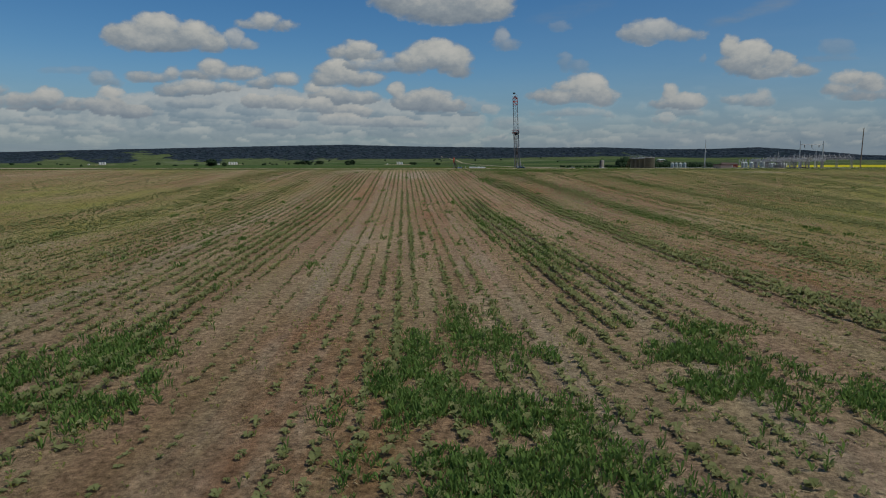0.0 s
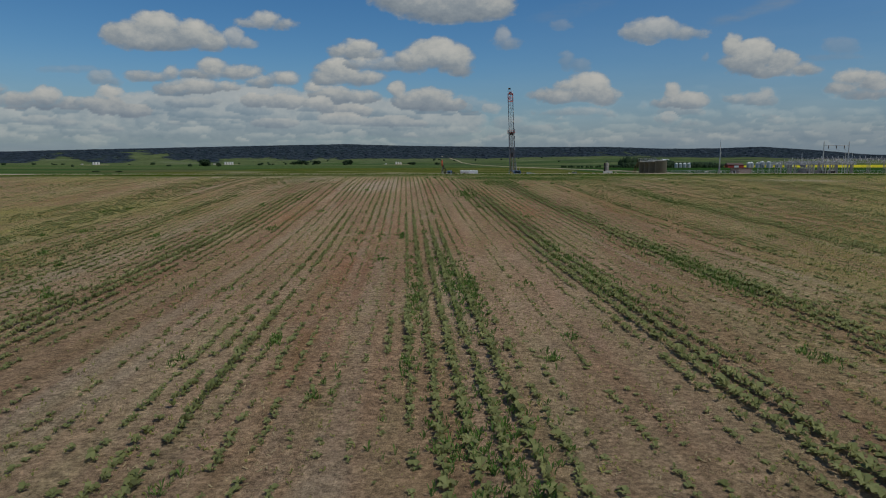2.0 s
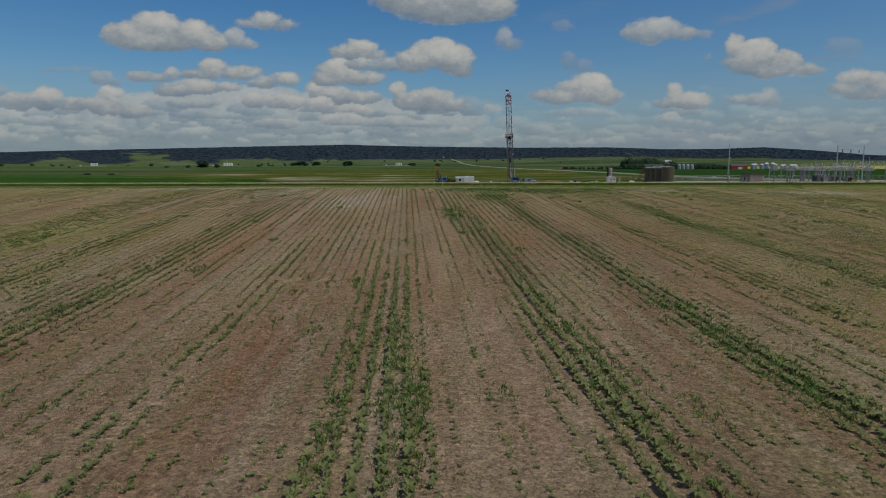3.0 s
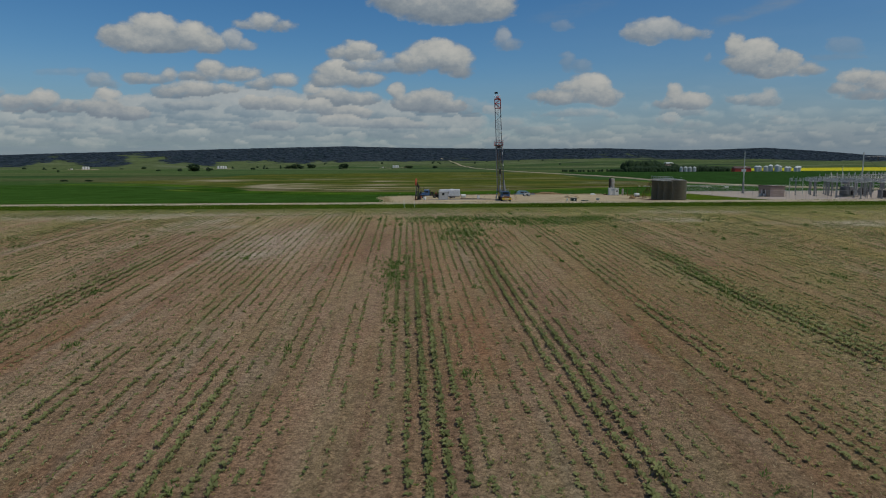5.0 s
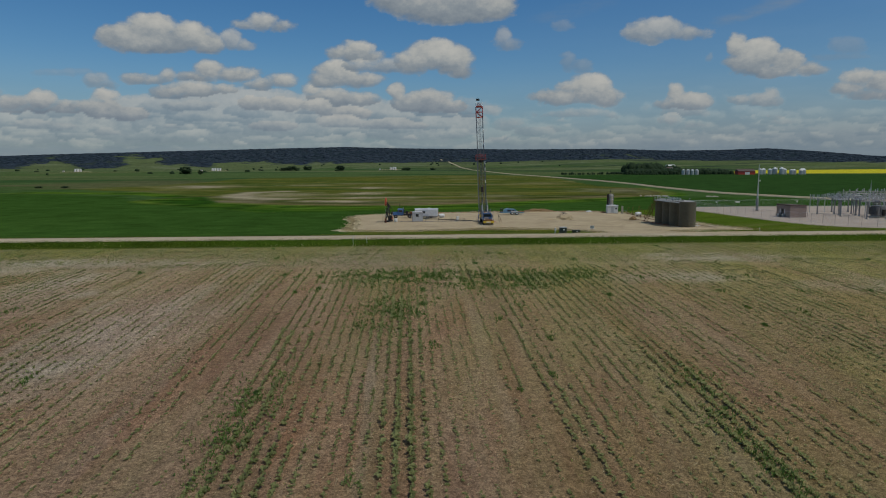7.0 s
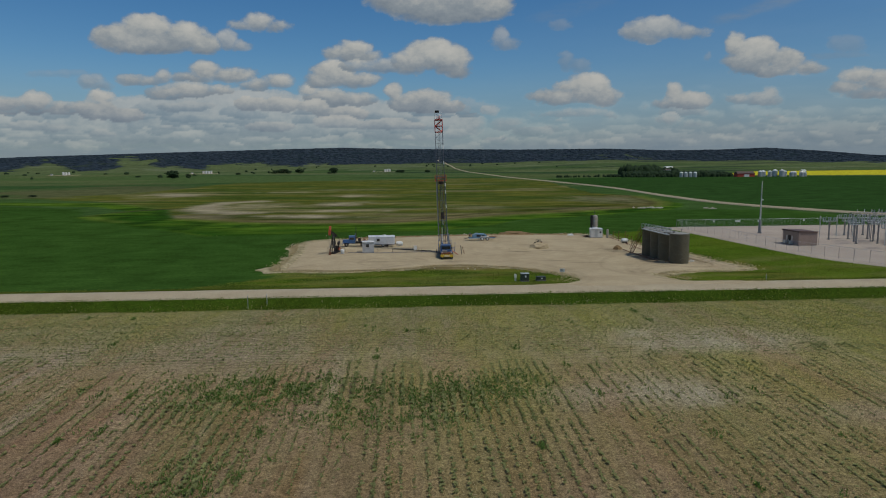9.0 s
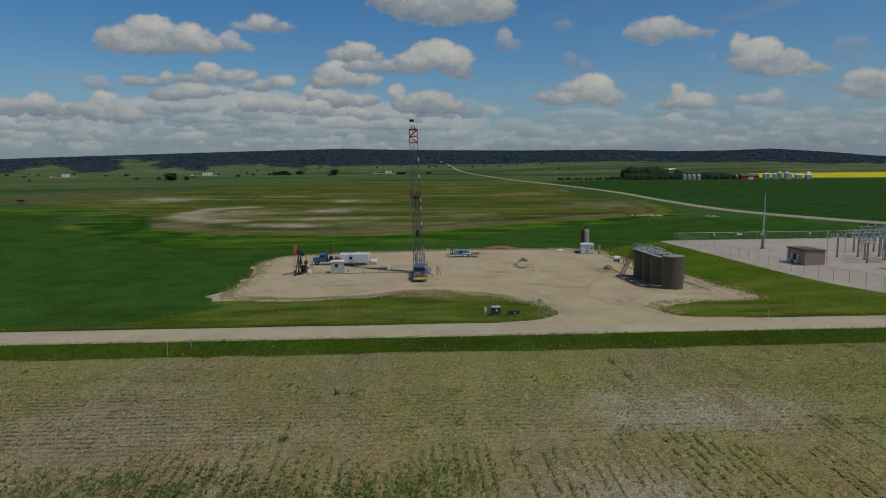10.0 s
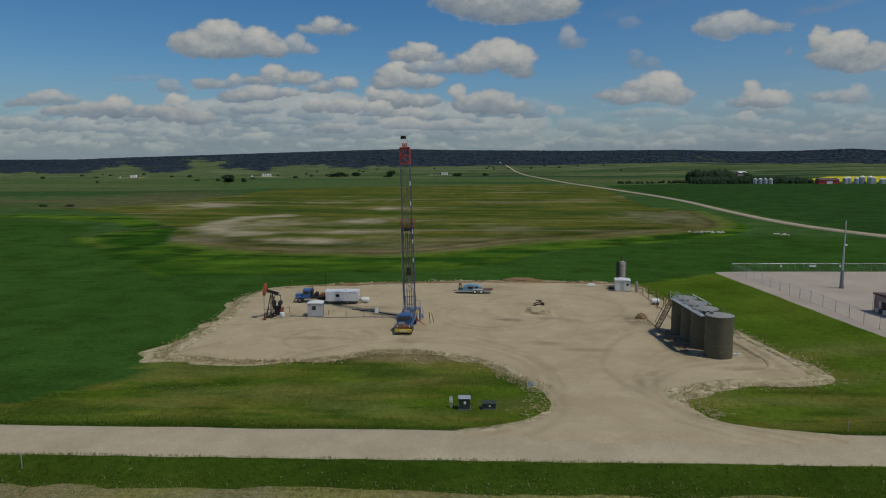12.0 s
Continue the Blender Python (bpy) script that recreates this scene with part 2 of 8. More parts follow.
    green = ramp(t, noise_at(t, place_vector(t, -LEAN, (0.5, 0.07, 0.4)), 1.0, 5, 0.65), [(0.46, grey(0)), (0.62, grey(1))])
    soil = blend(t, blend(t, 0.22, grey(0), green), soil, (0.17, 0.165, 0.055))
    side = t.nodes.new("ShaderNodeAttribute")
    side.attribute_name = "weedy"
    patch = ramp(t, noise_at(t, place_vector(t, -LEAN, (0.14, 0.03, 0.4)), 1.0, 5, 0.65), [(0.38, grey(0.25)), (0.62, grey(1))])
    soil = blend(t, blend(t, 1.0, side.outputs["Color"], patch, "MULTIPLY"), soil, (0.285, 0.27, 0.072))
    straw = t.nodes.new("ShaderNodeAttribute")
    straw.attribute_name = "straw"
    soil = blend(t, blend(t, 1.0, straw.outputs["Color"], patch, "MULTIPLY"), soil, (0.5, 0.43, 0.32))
    col = blend(t, 1.0, blend(t, 1.0, soil, fine, "MULTIPLY"), clod, "MULTIPLY")
    t.links.new(col, b.inputs["Base Color"])
    relief(t, b, noise_at(t, p, 6.0, 6, 0.8), 1.0, 0.14)
    return m


def gravel_material(name, base, dark, tracks=True, patch=0.1):
    m, t, b = material(name, 0.95, 0.0, 0.05)
    p = place_vector(t)
    big = ramp(t, noise_at(t, p, patch, 6, 0.62), [(0.35, grey(0)), (0.7, grey(1))])
    fine = ramp(t, noise_at(t, p, 9.0, 4, 0.75), [(0.3, grey(0.75)), (0.7, grey(1.22))])
    col = blend(t, big, base, dark)
    if tracks:
        spread = t.nodes.new("ShaderNodeSeparateXYZ")
        t.links.new(p, spread.inputs[0])
        where = ramp(t, noise_at(t, p, 0.12, 4, 0.65), [(0.36, grey(0.1)), (0.6, grey(0.8))])
        swerve = node(t, "ShaderNodeTexNoise", Scale=0.09, Detail=2.0)
        t.links.new(p, swerve.inputs["Vector"])
        bent = node(t, "ShaderNodeMix")
        bent.data_type, bent.blend_type = "RGBA", "LINEAR_LIGHT"
        bent.inputs[0].default_value = 2.6
        t.links.new(p, bent.inputs[6])
        t.links.new(swerve.outputs["Color"], bent.inputs[7])
        for cx, cy, radius in ((-12, -13, 5.5), (-10.5, -12.5, 6.6), (3, -30, 17), (3, -30, 18.9), (56, -30, 22), (56, -30, 24), (60, -24, 31), (50, -36, 17), (50, -36, 18.8), (6, -40, 16.5), (14, 6, 9), (14, 6, 10.9), (-4, -32, 27), (24, 14, 13), (-30, 10, 15)):
            gap = node(t, "ShaderNodeVectorMath")
            gap.operation = "DISTANCE"
            gap.inputs[1].default_value = (cx, cy, 0)
            flat = node(t, "ShaderNodeVectorMath")
            flat.operation = "MULTIPLY"
            flat.inputs[1].default_value = (1, 1, 0)
            t.links.new(bent.outputs[2], flat.inputs[0])
            t.links.new(flat.outputs[0], gap.inputs[0])
            ring = ramp(t, node_math(t, "ABSOLUTE", node_math(t, "SUBTRACT", gap.outputs["Value"], radius)), [(0.0, grey(0.42)), (0.75, grey(0))])
            col = blend(t, blend(t, 1.0, ring, where, "MULTIPLY"), col, tuple(k * 0.55 for k in dark))
        torn = node_math(t, "MULTIPLY", node_math(t, "SUBTRACT", noise_at(t, p, 0.5, 6, 0.75), 0.5), 2.2)
        for cx, cy, rx, ry, amount in ((16.4, 2.6, 3.4, 1.5, 0.8), (23.6, 4.2, 3.0, 1.3, 0.6), (27.0, 3.0, 3.0, 1.5, 0.4), (21.5, -12, 3.4, 1.6, 0.45), (27.5, -15, 4.5, 1.6, 0.4), (37.5, 4.5, 3.2, 5.5, 0.7), (40.3, -11, 2.2, 9, 0.7), (49, -12, 1.4, 8, 0.6), (46.5, -23, 4, 1.6, 0.45),
                                      (-9, 10, 8, 2.2, 0.4), (-4, 4.5, 5, 1.5, 0.6), (-24, 1.5, 4, 3, 0.4), (1, -12.5, 3, 2, 0.5), (33, 36, 5, 2, 0.35), (-13, -12.5, 8, 1.3, 0.4), (10, 33, 9, 2.0, 0.3), (51, -16, 1.3, 9, 0.45)):
            sx = node_math(t, "DIVIDE", node_math(t, "SUBTRACT", spread.outputs["X"], cx), rx)
            sy = node_math(t, "DIVIDE", node_math(t, "SUBTRACT", spread.outputs["Y"], cy), ry)
            far = node_math(t, "ADD", node_math(t, "SQRT", node_math(t, "ADD", node_math(t, "MULTIPLY", sx, sx), node_math(t, "MULTIPLY", sy, sy))), torn)
            col = blend(t, ramp(t, far, [(0.35, grey(amount)), (1.05, grey(0))]), col, tuple(k * 0.5 for k in dark))
        pale = ramp(t, noise_at(t, p, 0.35, 5, 0.7), [(0.5, grey(0)), (0.75, grey(0.6))])
        col = blend(t, pale, col, tuple(min(0.6, c * 1.16) for c in base))
    col = blend(t, 1.0, col, fine, "MULTIPLY")
    t.links.new(col, b.inputs["Base Color"])
    relief(t, b, noise_at(t, p, 7.0, 5, 0.7), 0.5, 0.06)
    return m


def leaf_material(name, low, high, scale=0.3, rough=0.75, through_light=0.2):
    """Foliage: the hue drifts from plant to plant and over the ground."""
    m, t, b = material(name, rough, 0.0, 0.12)
    at = t.nodes.new("ShaderNodeAttribute")
    at.attribute_name = "tint"
    p = place_vector(t)
    drift = ramp(t, noise_at(t, p, scale, 4), [(0.3, grey(0)), (0.7, grey(1))])
    mixed = blend(t, 0.5, at.outputs["Color"], drift)
    col = blend(t, mixed, low, high)
    t.links.new(col, b.inputs["Base Color"])
    if through_light:
        tr = t.nodes.new("ShaderNodeBsdfTranslucent")
        t.links.new(col, tr.inputs["Color"])
        mx = t.nodes.new("ShaderNodeMixShader")
        mx.inputs[0].default_value = through_light
        t.links.new(b.outputs[0], mx.inputs[1])
        t.links.new(tr.outputs[0], mx.inputs[2])
        t.links.new(mx.outputs[0], t.nodes["Material Output"].inputs["Surface"])
    return m


def glass_material():
    m, t, b = material("window_glass", 0.06)
    b.inputs["Base Color"].default_value = (0.02, 0.025, 0.03, 1)
    b.inputs["Specular IOR Level"].default_value = 0.8
    return m


LAND = ground_material()
SOIL = soil_material()
PAD_GRAVEL = gravel_material("pad_gravel", (0.46, 0.368, 0.228), (0.365, 0.285, 0.17))
BANK = gravel_material("pad_bank", (0.56, 0.46, 0.29), (0.14, 0.125, 0.045), False, 0.75)
ROAD_GRAVEL = gravel_material("road_gravel", (0.45, 0.375, 0.25), (0.37, 0.3, 0.195), False, 0.25)
YARD_GRAVEL = gravel_material("yard_gravel", (0.44, 0.365, 0.29), (0.37, 0.305, 0.245), False)
CROP_LEAF = leaf_material("crop_leaf", (0.135, 0.16, 0.05), (0.35, 0.36, 0.15), 0.2, 0.7, 0.35)
FIELD_GRASS = leaf_material("field_grass", (0.12, 0.165, 0.03), (0.42, 0.39, 0.12), 0.15, 0.8, 0.4)
WEED_LEAF = leaf_material("weed_leaf", (0.09, 0.165, 0.035), (0.2, 0.3, 0.075), 0.5, 0.7, 0.35)
GRASS_LEAF = leaf_material("grass_blade", (0.07, 0.115, 0.01), (0.27, 0.275, 0.05), 0.2, 0.7, 0.45)
DRY_LEAF = leaf_material("dry_grass", (0.36, 0.28, 0.14), (0.6, 0.5, 0.3), 0.8, 0.8, 0.35)
TREE_LEAF = leaf_material("tree_leaf", (0.015, 0.03, 0.013), (0.028, 0.05, 0.02), 0.05, 0.85, 0.1)
# far woods: the blue of distance haze is mixed into the leaf colour
HAZY_WOODS_LEAF = leaf_material("hazy_woods_leaf", (0.023, 0.035, 0.047), (0.029, 0.043, 0.056), 0.006, 0.9, 0.0)
BARK = paint("bark", (0.09, 0.07, 0.05), 0.95, wear=0.4)
BLUE = paint("blue_paint", (0.04, 0.11, 0.26), 0.4, wear=0.3)
PALE_BLUE = paint("pale_blue_paint", (0.16, 0.3, 0.42), 0.4, wear=0.3)
RED = paint("red_paint", (0.42, 0.045, 0.035), 0.5, wear=0.3)
ORANGE = paint("orange_paint", (0.4, 0.075, 0.03), 0.5, wear=0.3)
YELLOW = paint("yellow_paint", (0.6, 0.42, 0.04), 0.5, wear=0.2)
WHITE = paint("white_paint", (0.72, 0.72, 0.7), 0.5, wear=0.18)
SHED_GREY = paint("shed_grey", (0.46, 0.47, 0.48), 0.6, wear=0.25)
SILVER = paint("ribbed_aluminium", (0.72, 0.73, 0.74), 0.4, 0.15, wear=0.2)
BLACK = paint("black_iron", (0.022, 0.02, 0.02), 0.6, wear=0.35, dirt=(0.09, 0.065, 0.05))
RUBBER = paint("rubber", (0.02, 0.02, 0.02), 0.9, wear=0.5)
STEEL = paint("grey_steel", (0.26, 0.26, 0.265), 0.5, 0.5, wear=0.3)
MAST = paint("mast_steel", (0.1, 0.11, 0.14), 0.5, 0.3, wear=0.3, dirt=(0.07, 0.06, 0.06))
GALV = paint("galvanised_steel", (0.5, 0.52, 0.52), 0.45, 0.4, wear=0.2)
TANK = paint("olive_tank_paint", (0.115, 0.105, 0.07), 0.6, wear=0.3, dirt=(0.07, 0.05, 0.035), scale=0.6)
TANK_TOP = paint("tank_roof", (0.3, 0.29, 0.26), 0.6, wear=0.3)
TAN_CLAD = paint("tan_cladding", (0.33, 0.29, 0.24), 0.6, wear=0.3)
BROWN_WALL = paint("brown_wall", (0.33, 0.25, 0.215), 0.8, wear=0.2, scale=0.8)
BROWN_ROOF = paint("brown_roof", (0.11, 0.07, 0.06), 0.7, wear=0.25)
BOX_GREEN = paint("dark_green_box", (0.03, 0.045, 0.035), 0.5, wear=0.25)
EARTH = paint("brown_earth", (0.26, 0.165, 0.075), 0.95, wear=0.5, dirt=(0.13, 0.085, 0.045), scale=0.8, relief_size=0.2)
RUST = paint("rusty_iron", (0.2, 0.08, 0.04), 0.9, wear=0.5, dirt=(0.1, 0.05, 0.03))
WOOD = paint("weathered_timber", (0.2, 0.165, 0.13), 0.9, wear=0.4)
PORCELAIN = paint("grey_porcelain", (0.4, 0.41, 0.42), 0.25, wear=0.1)
ROCK = paint("pale_stone", (0.46, 0.4, 0.31), 0.9, wear=0.3)
GLASS = glass_material()


# ---------------------------------------------------------------- mesh makers
def mesh_object(name, verts, faces, mat, parent=None, smooth=False, label="", category="", kind=""):
    me = bpy.data.meshes.new(name)
    me.from_pydata([tuple(p) for p in verts], [], [tuple(f) for f in faces])
    me.materials.append(mat)
    if smooth:
        me.shade_smooth()
    ob = new(name, me)
    ob.parent = parent
    return tagged(ob, label, category, "", kind)


def array_object(name, verts, loops, sides, mat, tint=None, label="", category="", kind="stuff"):
    """A mesh out of arrays, for things in their thousands. sides: corners of each face."""
    me = bpy.data.meshes.new(name)
    n = len(loops) // sides
    me.vertices.add(len(verts))
    me.vertices.foreach_set("co", np.asarray(verts, np.float32).ravel())
    me.loops.add(len(loops))
    me.loops.foreach_set("vertex_index", np.asarray(loops, np.int32))
    me.polygons.add(n)
    me.polygons.foreach_set("loop_start", np.arange(0, n * sides, sides, dtype=np.int32))
    me.update(calc_edges=True)
    if tint is not None:
        me.attributes.new("tint", "FLOAT", "POINT").data.foreach_set("value", np.asarray(tint, np.float32))
    me.materials.append(mat)
    return tagged(new(name, me), label, category, "", kind)


def grid_sheet(name, xs, ys, offset, mat, keep=None, attributes=None, label="", category="", kind="structure"):
    gx, gy = np.meshgrid(xs, ys)
    gx, gy = gx.ravel(), gy.ravel()
    w = len(xs)
    i = np.arange(len(gx)).reshape(len(ys), w)
    quads = np.stack([i[:-1, :-1], i[:-1, 1:], i[1:, 1:], i[1:, :-1]], -1).reshape(-1, 4)
    gz = height(gx, gy) + offset
    ob = array_object(name, np.stack([gx, gy, gz], 1), quads.ravel(), 4, mat, None, label, category, kind)
    ob.data.shade_smooth()
    for key, values in (attributes(gx, gy) if attributes else {}).items():
        if values.ndim == 2:
            full = np.concatenate([values, np.ones((len(values), 1))], 1)
            ob.data.attributes.new(key, "FLOAT_COLOR", "POINT").data.foreach_set("color", full.astype(np.float32).ravel())
        else:
            ob.data.attributes.new(key, "FLOAT", "POINT").data.foreach_set("value", values.astype(np.float32))
    return ob


def patch_sheet(name, outline, step, offset, mat, label, category):
    """A sheet on the ground inside an outline; its rim follows the outline and turns down into the ground."""
    xs = np.arange(min(p[0] for p in outline) - step, max(p[0] for p in outline) + 2 * step, step)
    ys = np.arange(min(p[1] for p in outline) - step, max(p[1] for p in outline) + 2 * step, step)
    gx, gy = np.meshgrid(xs, ys)
    shape = gx.shape
    gx, gy = gx.ravel(), gy.ravel()
    i = np.arange(len(gx)).reshape(shape)
    quads = np.stack([i[:-1, :-1], i[:-1, 1:], i[1:, 1:], i[1:, :-1]], -1).reshape(-1, 4)
    cx, cy = gx[quads].mean(1), gy[quads].mean(1)
    quads = quads[inside(cx, cy, outline)]
    within = inside(gx, gy, outline)
    dist, px, py = edge_distance(gx, gy, outline)
    count = np.bincount(quads.ravel(), minlength=len(gx))
    rim = (count > 0) & ((count < 4) | ~within | (dist < 0.3 * step))
    gx, gy = np.where(rim, px, gx), np.where(rim, py, gy)
    used = np.unique(quads)
    index = np.full(len(gx), -1)
    index[used] = np.arange(len(used))
    quads = index[quads]
    gx, gy, rim = gx[used], gy[used], rim[used]
    lump = (fbm(gx * 0.6, gy * 0.6, 21, 3) - 0.5) * 0.08
    gz = height(gx, gy) + np.where(rim, 0.0, offset + lump)
    ob = array_object(name, np.stack([gx, gy, gz], 1), quads.ravel(), 4, mat, None, label, category, "structure")
    ob.data.shade_smooth()
    return ob


def ribbon(name, line, half, offset, mat, label, category, ragged=0.25):
    verts, faces = [], []
    for k, (x, y) in enumerate(line):
        a, b = line[max(0, k - 1)], line[min(len(line) - 1, k + 1)]
        d = Vector((b[0] - a[0], b[1] - a[1])).normalized()
        taper = min(1.0, k / 5, (len(line) - 1 - k) / 5)
        for j, (s, lift) in enumerate(((-1.12, -0.06), (-1, 0.5), (-0.45, 0.9), (0, 1), (0.45, 0.9), (1, 0.5), (1.12, -0.06))):
            jag = ragged * (float(fbm(k * 0.31 + 50 * (s > 0), 7.5, 8, 3)) - 0.5) * 2 if abs(s) >= 1 else 0
            px, py = x - d.y * (s * half + jag), y + d.x * (s * half + jag)
            verts.append((px, py, float(height(px, py)) + offset * (lift * taper - 0.1 * (1 - taper))))
        if k:
            faces += [(7 * k - 7 + j, 7 * k - 6 + j, 7 * k + 1 + j, 7 * k + j) for j in range(6)]
    return mesh_object(name, verts, faces, mat, None, True, label, category, "structure")


# ---------------------------------------------------------------- land cover
PAD_LINE = [(-31.4, -20), (-29.4, -25.0), (-25, -24.6), (-20.7, -25.4), (-13, -24.8), (-8.5, -23.5), (-3.1, -18.6), (1, -17.3), (8.8, -19), (13.2, -21.2), (17, -26.7), (19.5, -32.2), (21.4, -37.5), (20.8, -43),
            (17, -47), (9, -51.6), (30, -52.5), (53, -49), (44, -46.6), (38, -44.6), (35.4, -41.2), (34.1, -35.2), (36, -32.2), (42, -30.2), (48.6, -29.4), (54.2, -27.5), (55, -22),
            (53.6, -13), (50.4, -2), (46.5, 12), (44.5, 26), (42, 40), (34, 40.6), (15, 40.2), (-5, 37.4), (-31, 30), (-36.6, 21), (-34, 8), (-31.8, -6)]
CROP_LINE = [(-120, -55.4), (-37, -49.4), (-28.5, -33), (-33, -23), (-33.5, -8), (-35, 8), (-37.5, 21), (-32, 31.5), (-5, 39), (15, 42), (46, 42), (62, 55), (125, 64), (150, 70),
             (151, 150), (128, 158), (103, 160), (76, 139), (33, 108), (14, 78), (-2, 56), (-42, 49), (-68, 40), (-122, 94), (-158, 132), (-190, 190), (-300, 235), (-700, 260), (-700, -97)]
CREEK_LINE = [(-160, 132), (-125, 95), (-68, 40), (-42, 49), (-2, 56), (14, 78), (33, 108), (76, 139), (103, 160), (122, 196), (126, 240), (106, 188), (83, 170), (57, 150),
              (24, 129), (-4, 99), (-20, 87), (-56, 90), (-79, 98), (-110, 119), (-122, 138), (-140, 175), (-205, 246), (-290, 262), (-290, 236), (-190, 205), (-158, 172)]
MOTTLE_LINE = [(-110, 119), (-79, 97), (-56, 89), (-20, 86), (-4, 99), (24, 129), (57, 150), (83, 170), (106, 188), (118, 219), (126, 300), (104, 345), (116, 700), (40, 860),
               (-147, 748), (-270, 658), (-257, 390), (-300, 310), (-205, 250), (-139, 176), (-121, 138)]
GREY_TAN = np.array((0.34, 0.285, 0.19))


def blob(x, y, cx, cy, rx, ry, turn, seed):
    c, s = math.cos(radians(turn)), math.sin(radians(turn))
    dx, dy = x - cx, y - cy
    a, b = (dx * c + dy * s) / rx, (-dx * s + dy * c) / ry
    streak = 0.5 * fbm(x / 14 + seed, y / 20 + seed, seed, 4) + 0.5 * fbm(x / 5 + y / 40, y / 9, seed + 3, 4)
    return fade(1.3, 0.15, np.hypot(a, b) + (streak - 0.5) * 2.1)


def crescent(x, y, line, half, seed):
    """A bent streak: dense along its line, feathered out."""
    d = edge_distance(x, y, line, False)[0]
    streak = 0.6 * fbm(x / 7 + seed, y / 18, seed, 4) + 0.4 * fbm(x / 30, y / 8, seed + 5, 3)
    return fade(1.3, 0.2, d / half + (streak - 0.5) * 1.3)


def land_cover(x, y):
    col = np.zeros((len(x), 3))
    v = across(x, y)
    warp_x = x + (fbm(x / 25, y / 25, 31, 3) - 0.5) * 9
    warp_y = y + (fbm(x / 25 + 9, y / 25, 32, 3) - 0.5) * 9
    lush = fbm(x / 18, y / 12, 33, 4)[:, None]
    col[:] = np.array((0.05, 0.1, 0.008)) * (1 - lush) + np.array((0.105, 0.14, 0.016)) * lush
    plain = fade(46, 80, y)[:, None]
    col = col * (1 - plain) + (np.array((0.036, 0.08, 0.02)) * (1 - lush) + np.array((0.062, 0.108, 0.03)) * lush) * plain
    # far fields in long strips
    strip = fbm(x / 420 + 2, y / 130, 35, 3)
    far = fade(320, 520, y)[:, None]
    pick = fade(0.42, 0.52, strip)[:, None]
    tone = np.array((0.04, 0.082, 0.026)) * (1 - pick) + np.array((0.07, 0.11, 0.036)) * pick
    pasture = fade(0.5, 0.62, fbm(x / 260, y / 90, 36, 4))[:, None]
    tone = tone * (1 - 0.6 * pasture) + np.array((0.11, 0.125, 0.05)) * 0.6 * pasture
    col = col * (1 - far) + tone * far
    # dark crop right of the far road
    right = inside(warp_x, warp_y, [(165, 60), (156, 200), (151, 350), (144, 520), (128, 760), (330, 900), (620, 840), (1200, 700), (1200, 60)])
    col[right] = np.array((0.026, 0.062, 0.015)) * (0.9 + 0.3 * lush[right])
    yellow = inside(x, y, [(450, 960), (560, 905), (1600, 880), (1900, 1230), (600, 1210)])
    col[yellow] = (0.5, 0.44, 0.03)
    # the crop round the pad, the green draw, and the patchy field
    crop = inside(x, y, CROP_LINE)
    sweep = fbm(x / 60, y / 60, 37, 3)[:, None]
    col[crop] = (np.array((0.029, 0.07, 0.012)) * (1 - sweep) + np.array((0.045, 0.096, 0.017)) * sweep)[crop]
    mottle = inside(x + (warp_x - x) * 0.35, y + (warp_y - y) * 0.35, MOTTLE_LINE)
    rows = fade(0.3, 0.7, 0.7 * fbm(x / 55 + 4, y / 9, 38, 4) + 0.3 * fbm(x / 14, y / 3, 43, 3))[:, None]
    base = np.array((0.043, 0.074, 0.015)) * (1 - rows) + np.array((0.118, 0.118, 0.022)) * rows
    gap = fade(0.55, 0.75, fbm(x / 70 + 8, y / 16 + 3, 39, 4))[:, None] * 0.55
    base = base * (1 - gap) + np.array((0.23, 0.19, 0.1)) * gap
    rim = fade(26, 3, edge_distance(x, y, [tuple(p) for p in MOTTLE_LINE[:11]], False)[0] + (fbm(x / 20, y / 20, 40, 3) - 0.5) * 24)[:, None] * 0.6
    base = base * (1 - rim) + np.array((0.185, 0.145, 0.07)) * rim
    col[mottle] = base[mottle]
    turns = edge_distance(x, y, [tuple(p) for p in MOTTLE_LINE[:11]], False)[0]
    dark_lines = (value_noise(turns / 2.6, x / 60, 48) * fade(60, 10, turns) * mottle)[:, None]  # rounds of the plough along its edge
    col = col * (1 - 0.5 * dark_lines)
    for k, (cx, cy, rx, ry, turn, amount) in enumerate(((-212, 350, 30, 40, 12, 0.8), (-105, 205, 20, 36, 0, 0.5), (-62, 131, 26, 10, -12, 0.85), (-62, 226, 14, 26, -12, 0.75), (-47, 164, 17, 9, 0, 0.75),
                                                        (-70, 320, 10, 18, 0, 0.7), (-133, 386, 34, 14, 5, 0.5), (95, 255, 28, 45, -15, 0.3), (15, 184, 16, 20, 0, 0.35), (-110, 132, 18, 10, -40, 0.35))):
        amount = (blob(x, y, cx, cy, rx, ry, turn, 50 + k) * amount * mottle)[:, None]
        col = col * (1 - amount) + GREY_TAN * amount
    arc = (crescent(x, y, [(-94, 152), (-112, 160), (-125, 178), (-132, 210), (-133, 240), (-120, 256)], 11, 65) * 0.8 * mottle)[:, None]
    col = col * (1 - arc) + GREY_TAN * arc
    band = (fade(3.6, 1.0, np.abs(edge_distance(x + (warp_x - x) * 0.35, y + (warp_y - y) * 0.35, MOTTLE_LINE[:11], False)[0] - 2)) * (y < 330))[:, None]
    lip = (fade(4.5, 1.0, edge_distance(warp_x, warp_y, [(-300, 238), (-205, 243), (-150, 190), (-158, 140), (-126, 100)], False)[0]))[:, None] * 0.7
